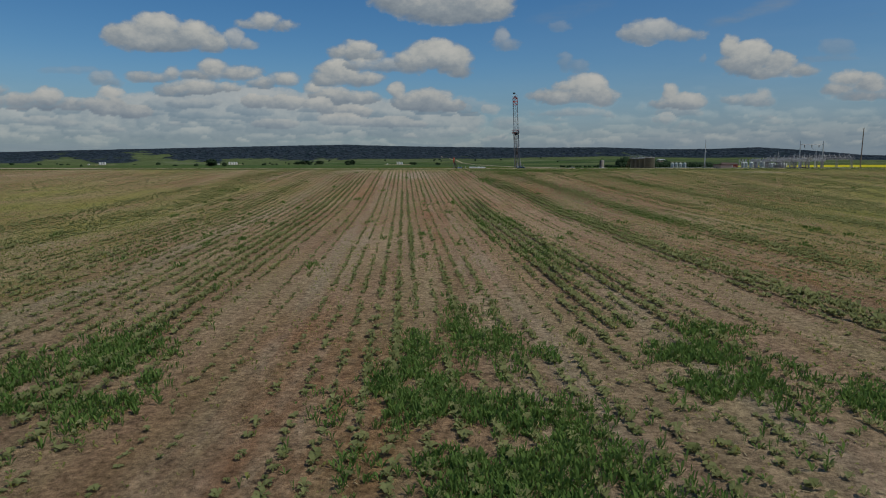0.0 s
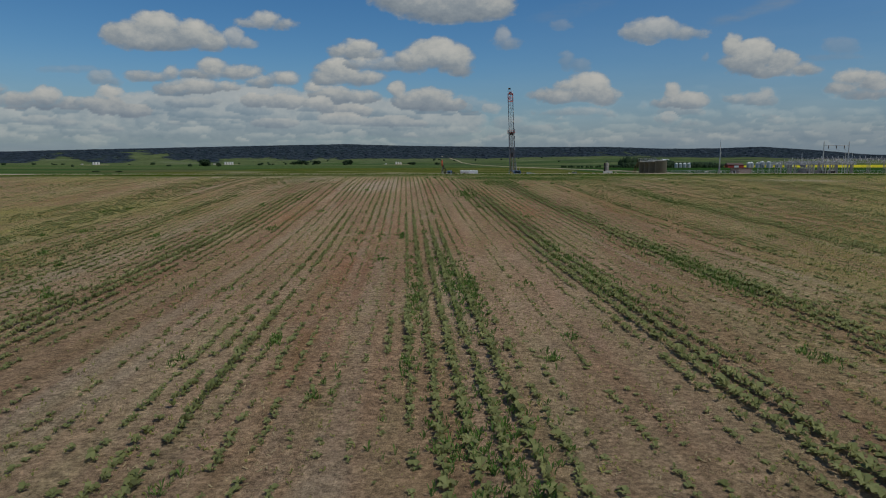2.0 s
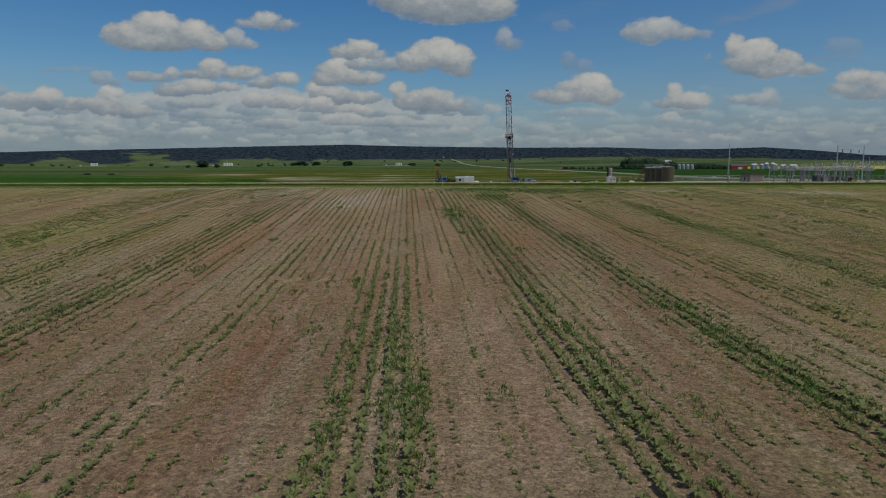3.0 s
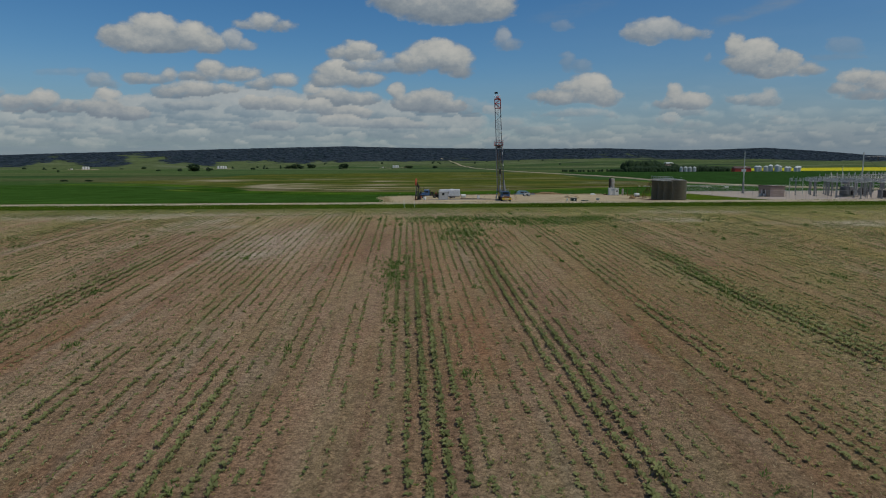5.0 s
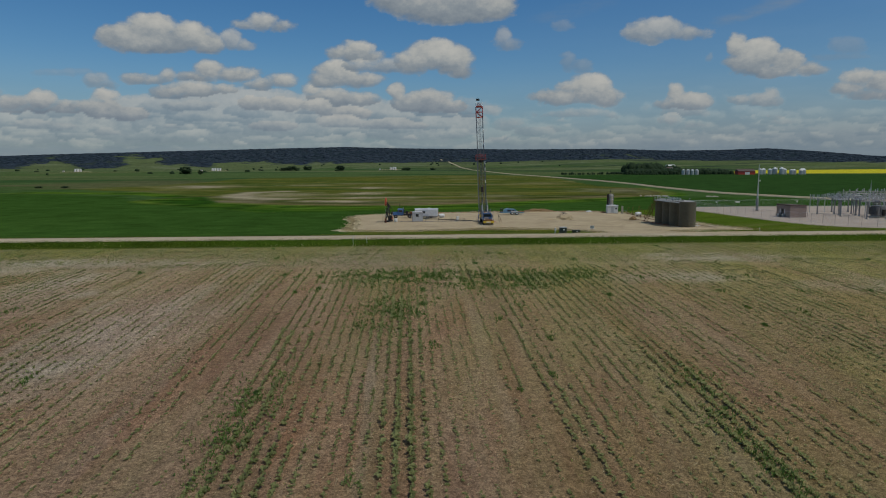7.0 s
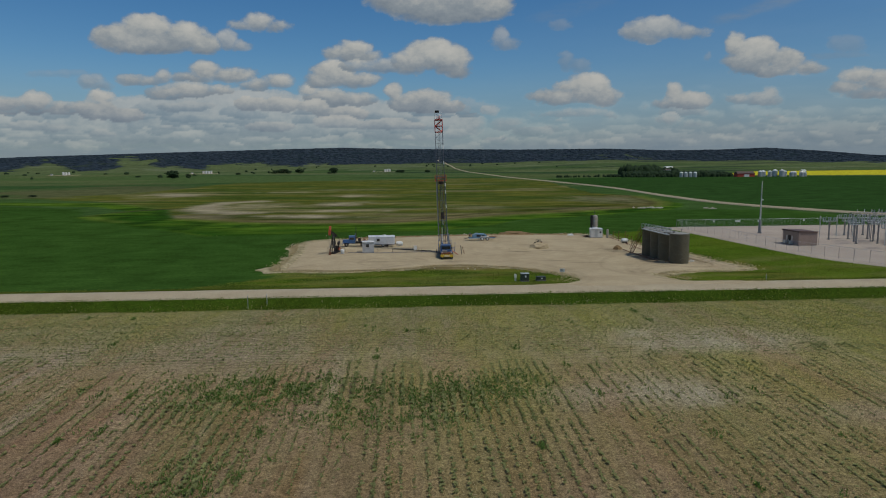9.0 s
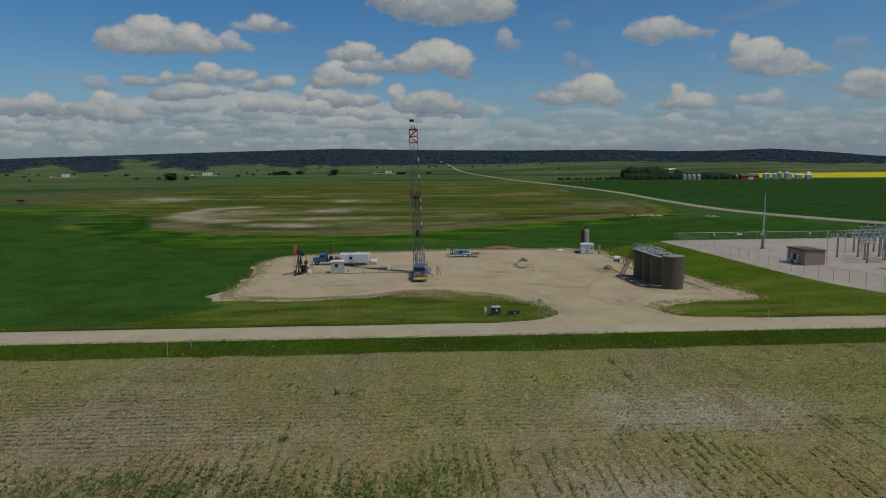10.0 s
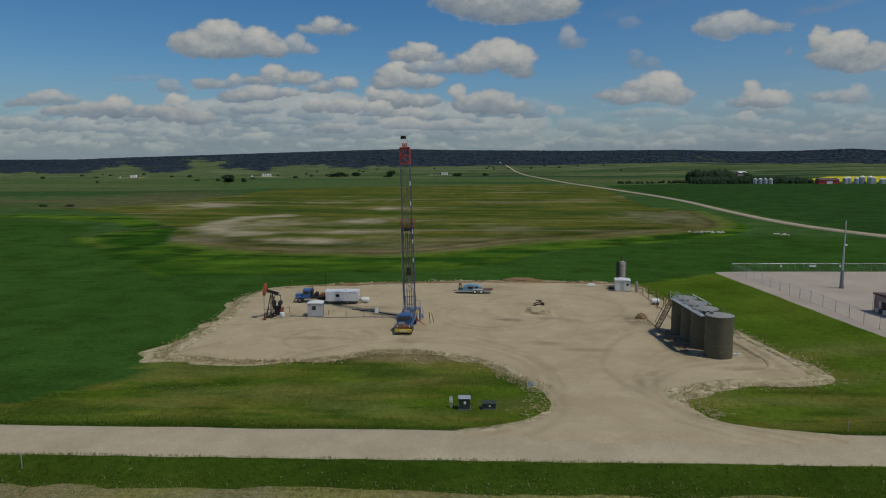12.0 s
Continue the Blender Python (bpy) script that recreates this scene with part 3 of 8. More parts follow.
    creek = inside(x + (warp_x - x) * 0.5, y + (warp_y - y) * 0.5, CREEK_LINE)
    wet = fade(0.3, 0.7, fbm(x / 26, y / 10, 41, 4))[:, None]
    col[creek] = (np.array((0.022, 0.064, 0.008)) * (1 - wet) + np.array((0.076, 0.138, 0.014)) * wet)[creek]
    sedge = (fade(0.56, 0.66, fbm(x / 9 + 4, y / 14, 107, 4)) * creek)[:, None] * 0.7
    col = col * (1 - sedge) + np.array((0.016, 0.042, 0.008)) * sedge
    edge = np.clip(band * 0.6 + 0.6 * lip, 0, 0.85)
    col = col * (1 - edge) + np.array((0.125, 0.155, 0.03)) * edge
    slough = (fade(5, 2, edge_distance(x, y, [(-157, 163), (-153, 171), (-146, 183), (-137, 186)], False)[0]))[:, None] * 0.85
    col = col * (1 - slough) + np.array((0.035, 0.042, 0.02)) * slough
    tilled = (fade(1.2, 0.5, np.hypot((x + 320) / 105, (y - 430) / 125) + (fbm(x / 60, y / 40, 49, 4) - 0.5) * 1.4) * (y > 262) * ~mottle)[:, None] * 0.6
    col = col * (1 - tilled) + np.array((0.115, 0.1, 0.05)) * tilled
    # slopes: pasture below, woods above
    r = np.hypot(x + 26, y + 255)
    wood = woods_mask(x, y)[:, None]
    belt = fbm(x / 210 + 3, y / 34, 106, 4)  # hedges and pale strips between the far fields
    hedge = (fade(0.60, 0.66, belt) * fade(900, 1300, y) * fade(-260, 0, x) * ~yellow)[:, None] * 0.75
    strip_far = (fade(0.40, 0.34, belt) * fade(1000, 1400, y) * ~yellow)[:, None] * 0.6
    hill = fade(1700, 2300, r)[:, None]
    col = col * (1 - hill) + (np.array((0.095, 0.122, 0.05)) * (0.75 + 0.5 * lush)) * hill
    col = col * (1 - strip_far) + np.array((0.15, 0.165, 0.095)) * strip_far
    col = col * (1 - hedge) + np.array((0.026, 0.04, 0.034)) * hedge
    # wooded ground is tinted blue too, painting in the haze of distance
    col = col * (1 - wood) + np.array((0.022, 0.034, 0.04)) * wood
    # dead brown growth on the strip before the pad, and tan ground round it
    strip_y = (fade(-48, -43, v) * (1 - fade(-16, -10, v)) * (fbm(x / 6, y / 3, 44, 4) > 0.0))[:, None]
    dead = strip_y * fade(0.46, 0.66, fbm(x / 9, y / 4, 45, 4))[:, None] * 0.25
    dead = dead + 0.85 * (fade(1.1, 0.5, np.hypot((x - 2) / 13, (y + 21) / 3.2) + (fbm(x / 3, y / 2, 46, 3) - 0.5) * 0.9))[:, None]
    dead = np.clip(dead, 0, 0.9) * (~crop)[:, None]
    col = col * (1 - dead) + np.array((0.2, 0.15, 0.075)) * dead
    meadow = (fade(-50, -47, v) * (1 - fade(-20, -14, v)) * (x < 58) * ~crop)[:, None]
    olive = fade(0.42, 0.62, fbm(x / 11 + 2, y / 3.5, 104, 4))[:, None] * meadow * 0.6
    col = col * (1 - olive) + np.array((0.16, 0.14, 0.03)) * olive
    tufts = fade(0.55, 0.68, fbm(x / 8 + 7, y / 2.5, 105, 4))[:, None] * meadow * 0.65
    col = col * (1 - tufts) + np.array((0.022, 0.055, 0.006)) * tufts
    north_edge = (fade(-51.4, -50.6, v) * (1 - fade(-49.4, -48.4, v)))[:, None] * 0.75
    col = col * (1 - north_edge) + np.array((0.02, 0.045, 0.006)) * north_edge
    # ditches and verges by the road
    ditch = (fade(-62.2, -60.6, v) * (1 - fade(-57, -55.8, v)))[:, None]
    col = col * (1 - ditch) + (np.array((0.026, 0.058, 0.006)) * (1 - lush) + np.array((0.06, 0.09, 0.01)) * lush) * ditch
    south = (1 - fade(-62, -61.2, v))[:, None]
    col = col * (1 - south) + np.array((0.22, 0.17, 0.115)) * south
    return {"cover": np.clip(col, 0.004, 0.8)}


WOOD_AZ = (-44, -36, -33, -32.2, -30.6, -29, -27, -26.4, -23.8, -23, -20, -18.6, -18, -15.4, -14.6, -8, 0, 10, 20, 44)
WOOD_R = (2800, 2700, 2500, 3450, 3550, 2600, 2650, 3600, 3550, 2650, 2520, 2750, 3400, 3500, 2700, 2500, 2560, 2700, 2750, 2750)


def woods_mask(x, y):
    """Woods close over the upper slopes; pasture reaches up between them, copses and glades break the edge."""
    dx, dy = x + 26, y + 255
    r, az = np.hypot(dx, dy), np.degrees(np.arctan2(dx, dy))
    az = az + (fbm(az * 0.5, r / 300, 62, 3) - 0.5) * 2.2
    rim = np.interp(az, WOOD_AZ, WOOD_R) + (fbm(az * 1.1 + 5, r / 260, 61, 4) - 0.5) * 520
    wood = fade(-40, 40, r - rim)
    copse = fade(0.66, 0.70, fbm(az * r / 9000, r / 150, 63, 4)) * fade(2250, 2600, r)
    glade = fade(0.60, 0.66, fbm(az * r / 16000 + 9, r / 110, 64, 4)) * (1 - fade(3100, 3500, r)) * (0.35 + 0.65 * fade(-4, 4, az))
    return np.clip(np.maximum(wood * (1 - glade), copse), 0, 1)


def spaced(*pieces):
    out = []
    for a, b, step in pieces:
        out += list(np.arange(a, b, step))
    return np.array(out + [pieces[-1][1]], float)


XS = spaced((-4900, -3000, 150), (-3000, -600, 30), (-600, -180, 8), (-180, 180, 2.5), (180, 600, 8), (600, 3000, 30), (3000, 4900, 150))
YS = spaced((-4900, -420, 180), (-420, -270, 10), (-270, -66, 2.5), (-66, -40, 0.5), (-40, 60, 1.5), (60, 420, 2.5), (420, 1000, 8), (1000, 1700, 16), (1700, 4400, 30), (4400, 4900, 100))
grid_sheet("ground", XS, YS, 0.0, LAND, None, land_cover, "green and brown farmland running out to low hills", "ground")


def field_tone(x, y):
    u, v = along(x, y), across(x, y)
    head = fade(-90, -82, v + (fbm(x / 6, y / 6, 71, 2) - 0.5) * 6)
    late = fade(-200, -150, v)
    away = np.maximum(fade(-34 + 26 * late, 6 + 36 * late, u), fade(14, 40, -(u + 38))) * (0.3 + 0.7 * (1 - fade(-150, -112, v)))
    edge = fade(-84, -63, v + (fbm(x / 14, y / 5, 74, 3) - 0.5) * 14)
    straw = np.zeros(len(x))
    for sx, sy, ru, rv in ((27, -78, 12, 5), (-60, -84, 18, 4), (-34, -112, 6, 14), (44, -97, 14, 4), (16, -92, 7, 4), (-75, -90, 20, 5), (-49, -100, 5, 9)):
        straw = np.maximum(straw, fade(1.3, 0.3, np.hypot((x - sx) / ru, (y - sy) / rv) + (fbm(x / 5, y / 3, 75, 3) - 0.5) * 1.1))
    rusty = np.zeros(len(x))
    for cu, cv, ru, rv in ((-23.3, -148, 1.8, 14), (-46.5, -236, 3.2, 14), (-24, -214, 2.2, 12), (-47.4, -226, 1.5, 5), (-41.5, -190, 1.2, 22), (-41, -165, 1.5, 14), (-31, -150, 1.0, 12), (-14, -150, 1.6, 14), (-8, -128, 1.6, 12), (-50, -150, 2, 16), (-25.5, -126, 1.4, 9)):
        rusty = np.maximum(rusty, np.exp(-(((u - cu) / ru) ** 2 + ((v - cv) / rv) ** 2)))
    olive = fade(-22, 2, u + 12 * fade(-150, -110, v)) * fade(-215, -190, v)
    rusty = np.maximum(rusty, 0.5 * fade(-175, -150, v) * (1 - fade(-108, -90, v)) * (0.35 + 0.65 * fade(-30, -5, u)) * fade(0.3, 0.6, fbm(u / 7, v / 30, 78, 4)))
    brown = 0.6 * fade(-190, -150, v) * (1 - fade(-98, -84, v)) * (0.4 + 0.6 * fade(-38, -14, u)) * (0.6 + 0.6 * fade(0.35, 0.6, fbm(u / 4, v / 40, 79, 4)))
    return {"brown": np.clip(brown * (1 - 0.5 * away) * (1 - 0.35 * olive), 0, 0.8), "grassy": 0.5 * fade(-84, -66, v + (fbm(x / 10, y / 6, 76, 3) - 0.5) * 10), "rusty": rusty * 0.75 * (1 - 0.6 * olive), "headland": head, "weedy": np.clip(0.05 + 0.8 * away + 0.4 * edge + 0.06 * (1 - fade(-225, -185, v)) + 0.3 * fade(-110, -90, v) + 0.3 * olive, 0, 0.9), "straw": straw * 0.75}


FIELD_U = spaced((-700, -200, 25), (-200, 200, 2.0), (200, 700, 25))
FIELD_W = spaced((-420, -280, 10), (-280, FIELD_V, 1.5))


def crop_field():
    gu, gv = np.meshgrid(FIELD_U, FIELD_W)
    gu, gv = gu.ravel(), gv.ravel()
    edge = fade(-65, FIELD_V, gv)
    gv = gv + edge * (fbm(gu / 3, gv * 0, 72, 3) - 0.5) * 1.6
    gx, gy = back(gu, gv)
    gz = height(gx, gy) + 0.06 * (1 - fade(-61.8, FIELD_V, gv)) + (fbm(gx * 0.8, gy * 0.8, 73, 3) - 0.5) * 0.06
    w = len(FIELD_U)
    i = np.arange(len(gx)).reshape(len(FIELD_W), w)
    quads = np.stack([i[:-1, :-1], i[:-1, 1:], i[1:, 1:], i[1:, :-1]], -1)
    ob = array_object("field", np.stack([gx, gy, gz], 1), quads.ravel(), 4, SOIL, None, "dry brown crop field with straw litter and thin rows", "field", "structure")
    ob.data.shade_smooth()
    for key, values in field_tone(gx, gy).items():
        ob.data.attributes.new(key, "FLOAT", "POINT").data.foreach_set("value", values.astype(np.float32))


crop_field()
ribbon("road", [back(u, ROAD_V + 0.25 * math.sin(u / 60)) for u in np.arange(-700, 700, 2.0)], ROAD_HALF, 0.14, ROAD_GRAVEL, "pale gravel farm road between grassy ditches", "road")
PAD_EDGE = rounded(PAD_LINE, 0.8, 0.7)
BANK_EDGE = []
for px, py in rounded(PAD_LINE, 1.2, 0.0):
    d = Vector((px - 8, py - 2))
    d.normalize()
    push = 0.5 + 3.0 * float(fade(0.36, 0.72, fbm(px / 5, py / 5, 47, 3)))
    push = push + 0.3 * float(fade(-24, -32, px)) - 0.8 * (push - 0.5) * float(fade(40, 50, px))
    push = push + 1.6 * float(fade(0.35, 0.65, fbm(px / 3 + 8, py / 3, 77, 3))) * float(fade(10, -6, px)) * float(fade(20, 4, py))
    push = push if across(px, py) > -43 else -0.4
    BANK_EDGE.append((px + d.x * push, py + d.y * push))
patch_sheet("pad_bank", BANK_EDGE, 0.9, 0.09, BANK, "pale crumbled bank of earth and straw round the pad", "earth bank")
patch_sheet("pad", PAD_EDGE, 1.1, 0.16, PAD_GRAVEL, "wide tan gravel well pad with wheel tracks", "gravel pad")
YARD_EDGE = rounded([(65.2, 56), (68.5, 28), (71.5, 0), (76, -26), (80, -38), (175, -32), (172, 66), (120, 63), (66, 58.5)], 1.2, 0.15, passes=1)
patch_sheet("yard", YARD_EDGE, 1.5, 0.14, YARD_GRAVEL, "pinkish gravel yard of an electrical substation", "gravel yard")
FAR_ROAD = rounded([(186, 60), (172, 120), (160, 150), (149, 181), (143, 215), (142, 267), (143, 330), (144, 410), (138, 495), (127, 580), (113, 697), (90, 860), (60, 1150), (33, 1385), (0, 1760), (-40, 2350), (-82, 2990)], 12, 0.0, closed=False)
ribbon("road_far", FAR_ROAD, 2.6, 0.8, ROAD_GRAVEL, "pale gravel road winding off to the hills", "road", 0.5)


# ---------------------------------------------------------------- sky: cumulus on a far backdrop
def cloud_material():
    m = bpy.data.materials.new("cloud")
    m.use_nodes = True
    t = m.node_tree
    t.nodes.clear()

    def attribute(key):
        n = t.nodes.new("ShaderNodeAttribute")
        n.attribute_name = key
        return n.outputs["Fac"]

    cover, tone, dense, haze, streak = (attribute(k) for k in ("cover", "tone", "dense", "haze", "streak"))
    p = place_vector(t, 0, (1 / 4850, 1 / 4850, 1.5 / 4850))
    billow = noise_at(t, p, 30.0, 6, 0.55)
    fluff = noise_at(t, p, 85.0, 6, 0.62)
    wave = node_math(t, "ADD", node_math(t, "MULTIPLY", node_math(t, "SUBTRACT", billow, 0.5), 0.95), node_math(t, "MULTIPLY", node_math(t, "SUBTRACT", fluff, 0.5), 0.6))
    body = node_math(t, "ADD", cover, wave)
    alpha = ramp(t, body, [(0.0, grey(0)), (0.1, grey(0.3)), (0.3, grey(0.8)), (0.62, grey(1))])
    alpha = node_math(t, "MULTIPLY", alpha, dense)
    light = node_math(t, "ADD", tone, node_math(t, "MULTIPLY", node_math(t, "SUBTRACT", fluff, 0.5), 0.55))
    light = node_math(t, "ADD", light, node_math(t, "MULTIPLY", node_math(t, "SUBTRACT", billow, 0.5), 0.75))
    col = ramp(t, light, [(0.05, (0.31, 0.39, 0.48)), (0.42, (0.485, 0.555, 0.61)), (0.72, (0.76, 0.785, 0.765)), (1.0, (0.93, 0.925, 0.87))])
    pale = ramp(t, noise_at(t, place_vector(t, 0, (1 / 4850, 1 / 4850, 6 / 4850)), 8.0, 5, 0.6), [(0.3, (0.29, 0.39, 0.51)), (0.7, (0.4, 0.49, 0.59))])
    thin = node_math(t, "MULTIPLY", haze, 0.9)
    col = blend(t, node_math(t, "MULTIPLY", haze, 0.3), col, pale)
    veil = node_math(t, "MULTIPLY", streak, ramp(t, noise_at(t, place_vector(t, 0, (1 / 4850, 1 / 4850, 4 / 4850)), 22.0, 6, 0.65), [(0.3, grey(0.2)), (0.7, grey(1))]))
    col = blend(t, alpha, blend(t, node_math(t, "MULTIPLY", veil, 0.8), pale, (0.5, 0.56, 0.6)), col)
    alpha = node_math(t, "MAXIMUM", alpha, node_math(t, "MAXIMUM", thin, veil))
    glow = node(t, "ShaderNodeEmission", Strength=0.71)
    t.links.new(col, glow.inputs["Color"])
    clear, mix, out = t.nodes.new("ShaderNodeBsdfTransparent"), t.nodes.new("ShaderNodeMixShader"), t.nodes.new("ShaderNodeOutputMaterial")
    t.links.new(alpha, mix.inputs[0])
    t.links.new(clear.outputs[0], mix.inputs[1])
    t.links.new(glow.outputs[0], mix.inputs[2])
    t.links.new(mix.outputs[0], out.inputs["Surface"])
    return m


class CloudSheet:
    """The sky as one sheet: each cloud is a heap of puffs over a flat base. x runs to the right and y down, in pixels
    of the camera's view at mid walk, about a twentieth of a degree each.
    """

    def __init__(self, x, y):
        self.x, self.y = x, y
        self.cover, self.tone, self.dense, self.streak = np.full(len(x), -2.0), np.full(len(x), 0.5), np.ones(len(x)), np.zeros(len(x))

    def cloud(self, puffs, base=None, dense=1.0, dim=0.0):
        """puffs: middles and half sizes. base: the height of the flat underside."""
        low = max(p[1] + p[3] for p in puffs) if base is None else base
        high = min(p[1] - p[3] for p in puffs)
        left, right = min(p[0] - p[2] for p in puffs) - 60, max(p[0] + p[2] for p in puffs) + 60
        k = np.nonzero((self.x > left) & (self.x < right) & (self.y > high - 50) & (self.y < low + 40))[0]
        if not len(k):
            return
        x, y = self.x[k], self.y[k]
        total, lit, best = np.zeros(len(k)), np.zeros(len(k)), np.full(len(k), -3.0)
        for px, py, rx, ry in puffs:
            rx, ry = rx * 1.06 + 3, ry * 1.06 + 3
            dx, dy = (x - px) / rx, (y - py) / ry
            d = np.hypot(dx, dy)
            inner = (1 - d) * min(rx, ry) / 16
            face = 0.34 * dx - 0.72 * dy + 0.55 * np.sqrt(np.clip(1 - d * d, 0, 1))
            w = np.exp(3.0 * np.clip(inner, -3, 3))
            total += w
            lit += w * face
            best = np.maximum(best, inner)
        best = np.minimum(best, (low - y) / 9 + 0.15)
        rise = np.clip((low - y) / max(low - high, 8), 0, 1)
        tone = 0.18 + 0.40 * rise ** 0.8 + 0.38 * lit / total - dim
        over = (best > self.cover[k]) | (best > 0.2)
        hit = k[over]
        # a nearer cloud hides what lies behind it, and thickens what it hides thinly
        self.dense[hit] = np.where(self.cover[hit] > 0.3, np.maximum(dense, self.dense[hit]), dense)
        self.cover[hit] = np.maximum(best[over], self.cover[hit])
        mix = fade(0.0, 0.35, best[over])
        self.tone[hit] = tone[over] * mix + self.tone[hit] * (1 - mix)

    def veil(self, x0, y0, x1, y1, half, amount):
        dx, dy = x1 - x0, y1 - y0
        n = math.hypot(dx, dy)
        s = ((self.x - x0) * dx + (self.y - y0) * dy) / n / n
        d = np.abs((self.x - x0) * dy - (self.y - y0) * dx) / n
        self.streak = np.maximum(self.streak, amount * fade(half, 0, d) * fade(-0.15, 0.25, s) * (1 - fade(0.75, 1.2, s)))


def cloud_backdrop():
    az = spaced((-180, -46, 1.5), (-46, 44, 0.13), (44, 180, 1.5))
    el = spaced((-0.6, 16, 0.12), (16, 46, 1.0))
    ga, ge = np.meshgrid(az, el)
    ga, ge = ga.ravel(), ge.ravel()
    ra, re = np.radians(ga), np.radians(ge)
    pts = np.stack([4850 * np.sin(ra) * np.cos(re) - 26, 4850 * np.cos(ra) * np.cos(re) - 255, 4850 * np.sin(re) + 3], 1)
    # the camera's picture plane at mid walk; clouds are placed by its pixels
    away = pts - np.array((-11.4, -175.5, 11.3))
    fwd = np.array((-0.018, 0.9917, -0.127))
    side = np.array((0.9998, 0.0181, 0.0))
    up = np.cross(side, fwd)
    deep = np.maximum(away @ fwd, 1.0)
    front = (np.abs(ga) < 56) & (ge < 40)
    sx = np.where(front, 784 + 1140.8 * (away @ side) / deep, 784 + 20 * ga + np.where(ga > 0, 600, -600))
    sy = np.where(front, 441 - 1140.8 * (away @ up) / deep, 295 - 20 * ge)
    sx = sx + (fbm(sx / 26, sy / 20, 81, 3) - 0.5) * 12
    sy = sy + (fbm(sx / 26 + 30, sy / 20, 82, 3) - 0.5) * 8
    sky_sheet = CloudSheet(sx, sy)
    c = sky_sheet.cloud
    # the grey mass of the far bank, and the small ones before it
    for x, y, w, h in ((-160, 222, 150, 30), (60, 222, 170, 34), (250, 212, 150, 44), (420, 206, 170, 52), (580, 208, 150, 44), (730, 216, 120, 36)):
        c([(x, y, w, h), (x - w * 0.4, y + 8, w * 0.7, h * 0.8), (x + w * 0.45, y + 6, w * 0.7, h * 0.85)], 268, 0.85, -0.03)
    for x, y, w, h in ((930, 240, 110, 20), (1120, 244, 130, 16), (1330, 246, 140, 14), (1520, 240, 120, 20)):
        c([(x, y, w, h)], 266, 0.5, 0.04)
    rnd = random.Random(12)
    for _ in range(150):
        y = 262 - 70 * rnd.random() ** 1.2
        x = rnd.uniform(-150, 900) if rnd.random() < 0.62 else rnd.uniform(900, 1700)
        if x > 900 and y < 200:
            continue
        w = rnd.uniform(16, 46) * (1.3 - (y - 180) / 160)
        h = w * rnd.uniform(0.16, 0.26)
        c([(x, y, w, h), (x + w * rnd.uniform(-0.5, 0.5), y - h * 0.6, w * 0.5, h * 0.9)], y + h * 0.7, rnd.uniform(0.45, 0.9), 0.06)
    # the bank on the left, from its back rows to the front
    c([(372, 122, 26, 15), (420, 130, 48, 12), (345, 136, 40, 11)], 146, 1, 0.04)
    c([(250, 138, 34, 11), (300, 133, 16, 12), (275, 140, 40, 9)], 149, 0.95)
    c([(172, 140, 24, 12), (190, 150, 20, 8)], 156, 0.75, 0.1)
    c([(110, 127, 72, 5)], 133, 0.4, 0.12)
    c([(345, 157, 58, 14), (300, 162, 46, 12), (398, 156, 30, 9)], 174, 1, 0.02)
    c([(500, 143, 30, 13), (466, 149, 40, 10)], 160, 1)
    c([(75, 177, 32, 20), (22, 180, 48, 16), (120, 187, 36, 13), (-30, 182, 50, 14)], 203, 1)
    c([(555, 158, 24, 10), (592, 171, 56, 16), (640, 175, 40, 12)], 188, 1)
    c([(450, 181, 30, 12), (502, 184, 46, 12)], 196, 1)
    c([(190, 168, 26, 12), (180, 190, 40, 18), (232, 200, 36, 13), (150, 186, 30, 12)], 217, 1)
    c([(340, 186, 64, 9)], 197, 0.9, 0.08)
    c([(560, 186, 32, 11), (612, 199, 56, 12)], 211, 1)
    c([(340, 206, 44, 8), (400, 210, 50, 7)], 215, 0.8, 0.06)
    c([(486, 221, 54, 9), (600, 215, 48, 11), (640, 219, 30, 8)], 230, 0.95)
    c([(690, 219, 54, 10), (730, 223, 34, 7)], 231, 0.95)
    c([(60, 216, 44, 9), (110, 222, 36, 7)], 227, 0.9, 0.04)
    c([(340, 236, 38, 8), (300, 240, 40, 5)], 245, 0.8)
    c([(60, 234, 56, 6), (150, 240, 40, 5)], 244, 0.7, 0.08)
    c([(460, 244, 44, 6), (632, 244, 22, 9), (560, 246, 50, 5)], 251, 0.75)
    c([(-65, 158, 42, 13), (-30, 163, 40, 10), (-110, 168, 44, 10)], 174, 0.95, 0.03)
    c([(-120, 205, 60, 12), (-60, 214, 50, 9)], 222, 0.9, 0.05)
    # the tall ones in the middle
    c([(600, 128, 42, 22), (640, 141, 44, 13), (575, 142, 34, 13)], 155, 1)
    c([(632, 93, 34, 22), (600, 93, 24, 12), (655, 102, 30, 13)], 113, 1)
    c([(690, 118, 56, 12), (640, 116, 40, 9)], 130, 0.9, 0.1)
    c([(770, 97, 48, 27), (800, 106, 38, 27), (732, 112, 36, 19), (815, 124, 26, 16)], 142, 1)
    c([(704, 163, 15, 19), (758, 178, 50, 21), (722, 182, 36, 16), (800, 188, 30, 12)], 203, 1)
    c([(890, 66, 13, 16), (903, 80, 28, 9)], 91, 0.7, 0.06)
    c([(740, -4, 88, 34), (832, -6, 84, 46), (800, 18, 104, 25), (700, -12, 60, 20), (875, 14, 40, 24)], 50, 1, 0.03)
    # the large ones on the left
    c([(215, 60, 42, 23), (268, 50, 46, 29), (332, 63, 46, 26), (370, 77, 32, 18), (285, 74, 100, 20)], 95, 1)
    c([(412, 70, 16, 17), (432, 80, 22, 9)], 90, 0.85)
